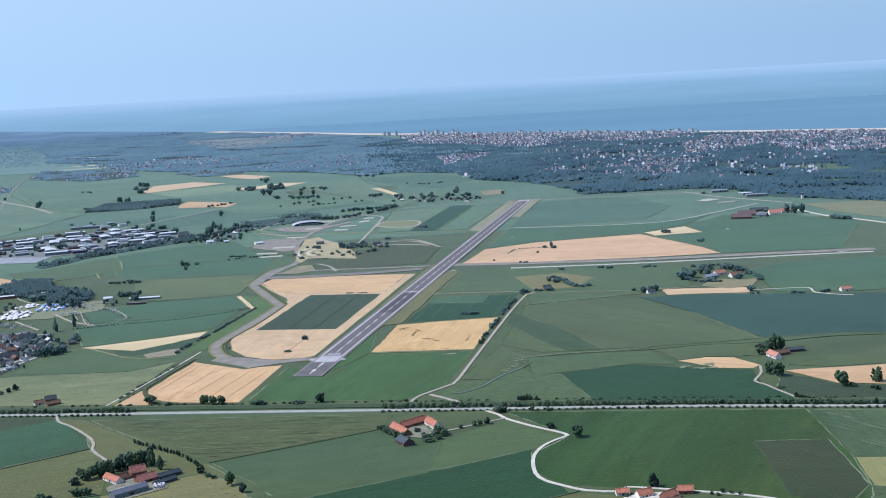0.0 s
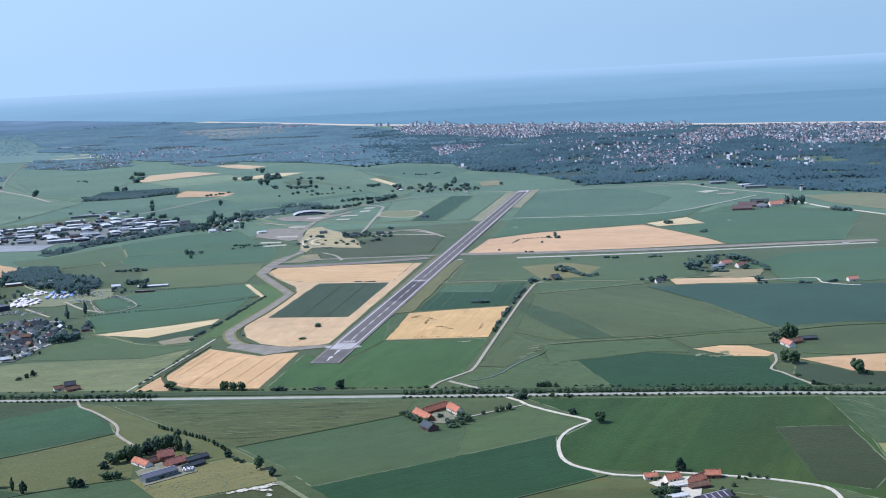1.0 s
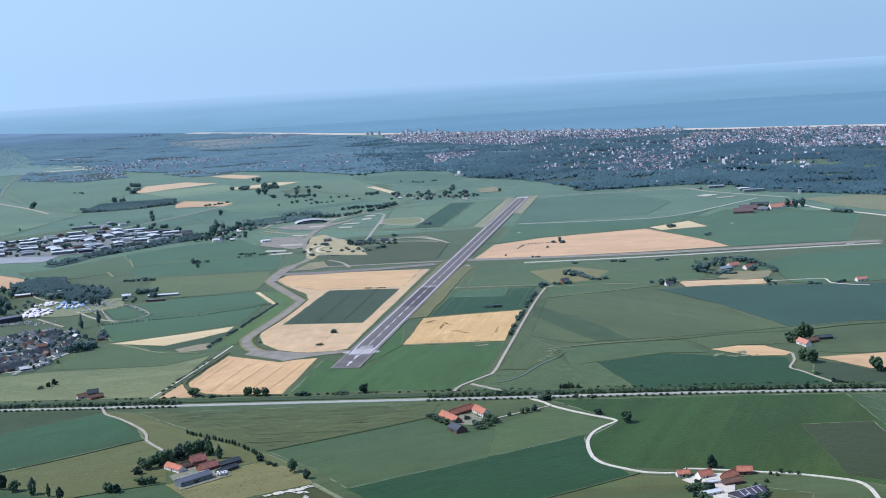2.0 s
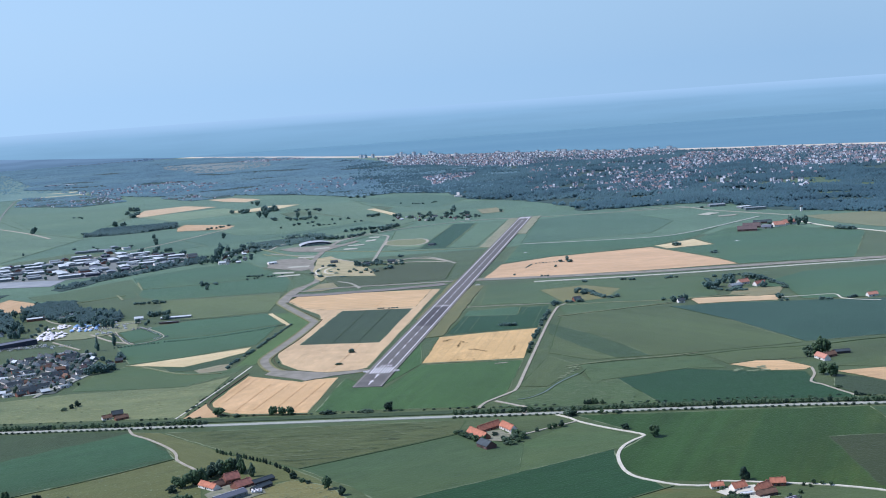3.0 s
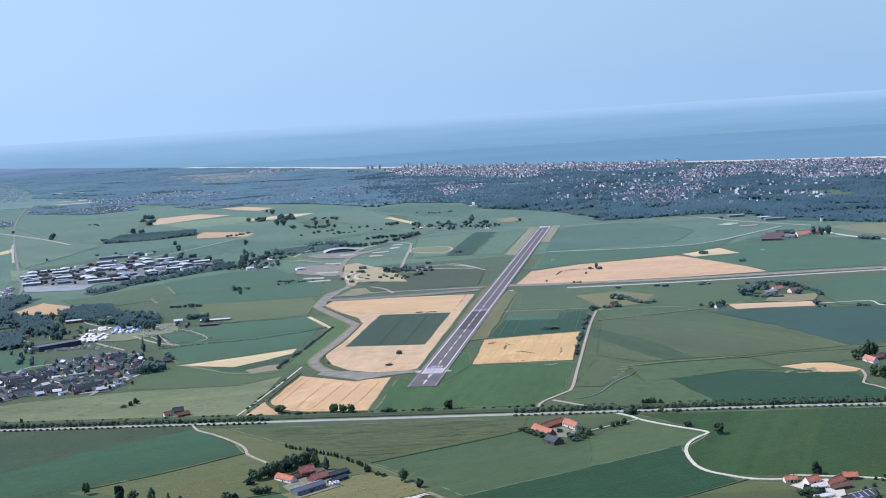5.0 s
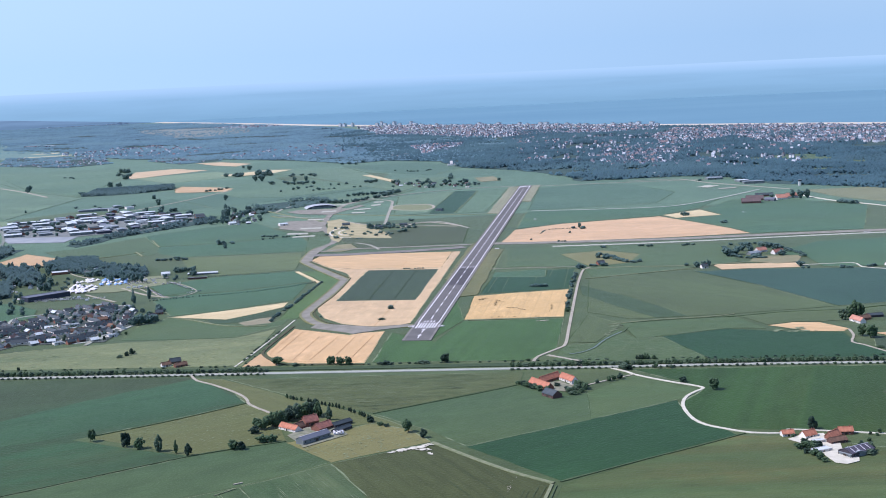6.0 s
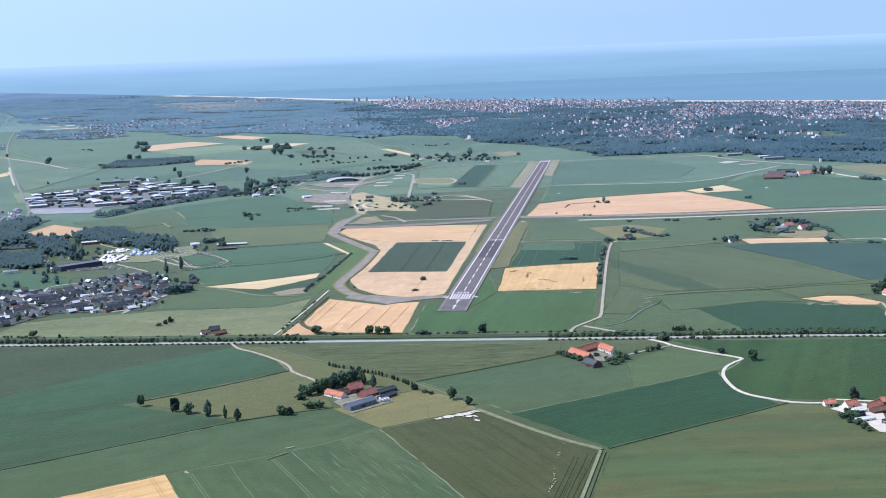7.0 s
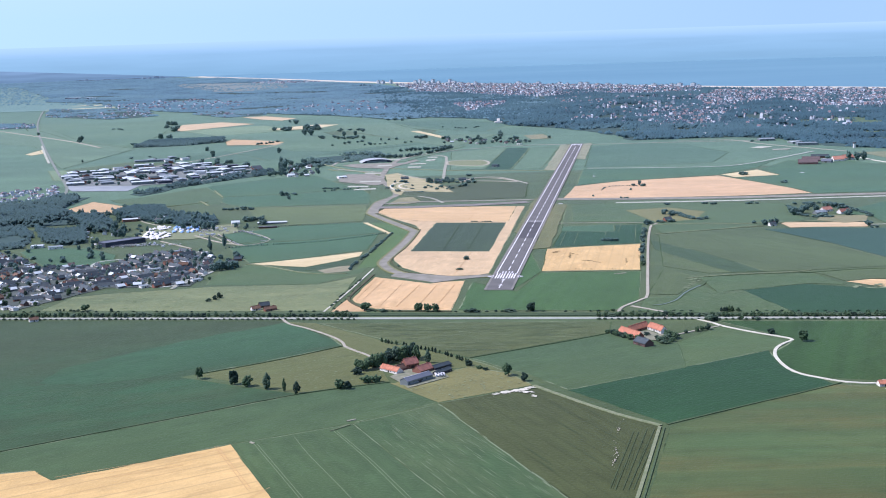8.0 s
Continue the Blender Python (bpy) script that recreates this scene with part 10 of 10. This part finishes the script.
def houses(name, areas, low, high, seed, label, tall=1.0):
    """Many small gabled houses joined into one stretch of town."""
    r = np.random.default_rng(seed)
    wv, wf, rv, rf = [], [], [], []
    for pts, n in areas:
        a = np.array(pts)
        q = r.uniform(a.min(0), a.max(0), (n * 5, 2))
        q = q[inside_many(q, pts)][:n]
        for x, y in q:
            w, d, h, k = r.uniform(low, high), r.uniform(low, high) * 0.7, r.uniform(1.9, 3.2) * tall, r.uniform(0.8, 1.5) * tall
            m = pose(x, y, 0.02, 0, 0, r.choice((0, 90)) + r.normal() * 15 - 40)
            base = len(wv)
            v, f = gable_walls(w, d, h, k)
            wv += [tuple(m @ Vector(p)) for p in v]
            wf += [tuple(i + base for i in t) for t in f[:4]]
            base = len(rv)
            x2, y2 = w / 2 + 0.1, d / 2 + 0.12
            rr = [(-x2, -y2, h - 0.1), (x2, -y2, h - 0.1), (x2, 0, h + k + 0.05), (-x2, 0, h + k + 0.05), (-x2, y2, h - 0.1), (x2, y2, h - 0.1)]
            rv += [tuple(m @ Vector(p)) for p in rr]
            rf += [(base, base + 1, base + 2, base + 3), (base + 3, base + 2, base + 5, base + 4)]
    top = new(name)
    tagged(top, label, "houses", kind="stuff")
    part("walls", wv, wf, TOWN_WALL, top)
    part("roofs", rv, rf, TOWN_ROOF, top)
    return top


houses("town_houses", [(TOWN, 2600), (TOWN_EAST, 1900), (TOWN_WOODED, 330), (TOWN_PARK, 480), (TOWN_INNER, 220)], 2.0, 4.0, 61, "dense pale coastal town houses with grey roofs", 1.1)
houses("far_village", [([(-571, 1889), (-617, 2113), (-450, 2008), (-402, 1819), (-453, 1771)], 130), ([(-358, 1833), (-336, 1906), (-262, 1875), (-251, 1757), (-299, 1721)], 60), ([(-604, 1734), (-544, 1725), (-519, 1625), (-575, 1633)], 40)], 1.8, 3.2, 62, "scattered far village houses among fields", 0.45)
houses("west_hamlet", [([(-352, 872), (-341, 898), (-323, 918), (-306, 866), (-306, 846), (-330, 815), (-356, 830)], 85)], 1.8, 3.4, 66, "small houses of a hamlet behind the woods", 0.42)
houses("wood_villas", [([(-560, 2150), (-420, 1950), (-330, 1900), (-300, 2100), (-420, 2300)], 150), ([(-250, 1830), (-120, 1720), (-60, 1900), (-150, 2100)], 70), ([(-420, 3150), (-360, 3250), (-230, 3040), (-290, 2980)], 130)], 2.4, 4.4, 63, "scattered pale houses between the woods", 0.9)


TOWER_WALL = plain("pale_rendered_tower_wall", lin(206, 216, 226), lin(188, 200, 212), 0.9, 0.2)


def apartment(x, y, angle, w, d, h, banded=True):
    top = new("apartment_building")
    top.matrix_world = pose(x, y, 0.02, 0, 0, angle)
    tagged(top, "pale high apartment block on the sea front", "apartment building", "apartment blocks on the sea front")
    part("wall", *box(-w / 2, w / 2, -d / 2, d / 2, -0.1, h), TOWER_WALL, top)
    part("roof", *box(-w / 2 - 0.1, w / 2 + 0.1, -d / 2 - 0.1, d / 2 + 0.1, h, h + 0.25), SHEET_GREY, top)
    part("lift_house", *box(-w * 0.15, w * 0.15, -d * 0.2, d * 0.2, h + 0.25, h + 1.0), GREYSHEET, top)
    n = max(2, int(h / 1.3)) if banded else 0
    for i in range(n):
        z = (i + 0.3) * h / n
        part("window_band", *box(-w / 2 + 0.3, w / 2 - 0.3, -d / 2 - 0.06, -d / 2 + 0.02, z, z + h / n * 0.25), GLASS, top)


front = smooth_line([(-100, 2840), (-86, 2815), (150, 2500), (421, 2146)], 30)
i = 0
for s, p, out in along(front, 9.5):
    if 60 < s < 130 or 50 > s > 34:
        continue
    tall = 1.1 if s < 330 else 0.75
    if random.random() < 0.78:
        q = p + out * random.uniform(-6, 4)
        apartment(q.x, q.y, -52 + random.uniform(-8, 8), random.uniform(5, 9), random.uniform(4, 6), tall * random.choice((3.5, 4, 4.5, 5, 5.5, 6, 7, 9)))
east = smooth_line([(545, 2002), (640, 1900)], 30)
for s, p, out in along(east, 20):
    apartment(p.x - 12, p.y - 12, -50, random.uniform(5, 9), 5, random.choice((2, 2.5, 3, 4)))

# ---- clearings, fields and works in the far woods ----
# distance haze is put in here too: bluer pasture green, raised shine on both
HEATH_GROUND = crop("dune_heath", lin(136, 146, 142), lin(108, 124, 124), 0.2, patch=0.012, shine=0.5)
DISTANT_GREEN = crop("hazed_far_pasture", lin(98, 132, 116), lin(110, 140, 120), 0.2, patch=0.012, shine=0.45)
far_level = 0.24
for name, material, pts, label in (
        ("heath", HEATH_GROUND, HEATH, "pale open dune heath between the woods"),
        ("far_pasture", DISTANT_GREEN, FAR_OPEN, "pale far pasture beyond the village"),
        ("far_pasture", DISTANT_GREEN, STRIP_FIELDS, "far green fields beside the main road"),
        ("far_stubble", WHEAT_PALE, [(-609, 2213), (-588, 2240), (-552, 2242), (-566, 2212)], "narrow pale stubble strip among far fields"),
        ("far_stubble", WHEAT_PALE, [(-626, 2105), (-620, 2122), (-505, 2140), (-502, 2122)], "narrow pale stubble strip among far fields"),
        ("dune_sand", SAND, [(398, 2118), (412, 2150), (470, 2102), (530, 2020), (520, 1994), (470, 2020), (425, 2072)], "wide bright sand dunes beside the beach"),
        ("works_yard", CONCRETE_DULL, [(-32.7, 1727.0), (-5.2, 1700.1), (-5.3, 1630.7), (-31.6, 1655.4)], "pale yard with long sheds in the woods"),
        ("park_clearing", DRY, [(187.9, 1315.2), (210.9, 1316.0), (195.8, 1257.7), (178.5, 1253.7)], "sunny clearing among houses in the woods"),
        ("east_clearing", MEADOW, [(317, 1310), (374, 1347), (441, 1329), (400, 1180), (330, 1120), (285, 1153)], "wide low scrub clearing behind the airfield")):
    far_level += 0.003
    tagged(slab(name, rough_edge(pts, 20, 3), far_level, material, 0, 0.2), label, name.replace("_", " "), kind="structure")
for x, y, w in ((-672, 2512, 30), (-636, 2490, 28)):
    building("warehouse", x, y, -30, w, 12, 3.0, 0.3, DARKSHEET, SHEET_WHITE, "long far warehouse with a bright white roof")
for k in range(3):
    building("greenhouse", -19, 1650 + 30 * k, -10, 24, 6, 1.4, 0.4, GREYSHEET, SHEET_GREY, "long low shed in a yard among woods")
for s, p, out in along(smooth_line([(-945, 3800), (-840, 3830), (-725, 3853)], 30), 16):
    apartment(p.x, p.y + random.uniform(-12, 12), 10 + random.uniform(-10, 10), random.uniform(9, 18), 6, random.choice((2.5, 3, 4, 5, 7)), False)

# ---- small things on the airfield and in the far fields ----
for x, y, a, w, label in ((209.5, 704.8, 20, 2.4, "white painted cross on the old runway"), (177.5, 835.9, 0, 1.8, "white painted mark in the grass"), (5.1, 720.2, 35, 1.6, "white painted mark beside the runway"), (44.8, 859.3, 10, 1.4, "small white painted mark beside the runway")):
    mark = tagged(new("ground_mark"), label, "ground mark", kind="structure")
    mark.matrix_world = pose(x, y, 0.4, 0, 0, a)
    for turn in (0, 90):
        bar = part("bar", *box(-w, w, -0.35, 0.35, 0, 0.02 + turn * 0.0001), PAINT, mark)
        bar.rotation_euler = (0, 0, radians(turn))
plant_row("bush", [(37.8, 780.8), (44.0, 797.7), (56, 799), (64, 795)], 2.2, 0.5, 1.2, "ring_bush", "low bush round a hollow in the wheat", "bushes round the hollow", 0.1)
for i in range(40):
    x, y = random.uniform(-110, -30), random.uniform(800, 900)
    if inside(x, y, [(-88, 800), (-50, 800), (-35, 870), (-80, 890), (-95, 850)]):
        plant("bush", x, y, random.uniform(0.6, 1.8), random.uniform(1.5, 4), "scrub_bush", "dark scrub bush among airfield shelters", "scrub of the airfield")
for i in range(70):
    x, y = random.uniform(-240, -165), random.uniform(636, 720)
    if inside(x, y, [(-240, 700), (-228, 640), (-222, 632), (-180, 690), (-165, 655), (-160, 700), (-200, 700)]):
        plant(random.choice(("round", "bush")), x, y, random.uniform(0.8, 2.4), random.uniform(1, 2.4), "park_tree", "green tree round the event ground", "trees round the event ground")
for x, y in spread([(-300, 640), (-262, 625), (-255, 590), (-232, 580), (-240, 500), (-231, 465), (-265, 470), (-310, 560)], 60, 5, 91):
    plant("round", x, y, random.uniform(1.4, 2.6), random.uniform(1.8, 3.0), "garden_tree", "green garden tree between village houses", "garden trees of the village")
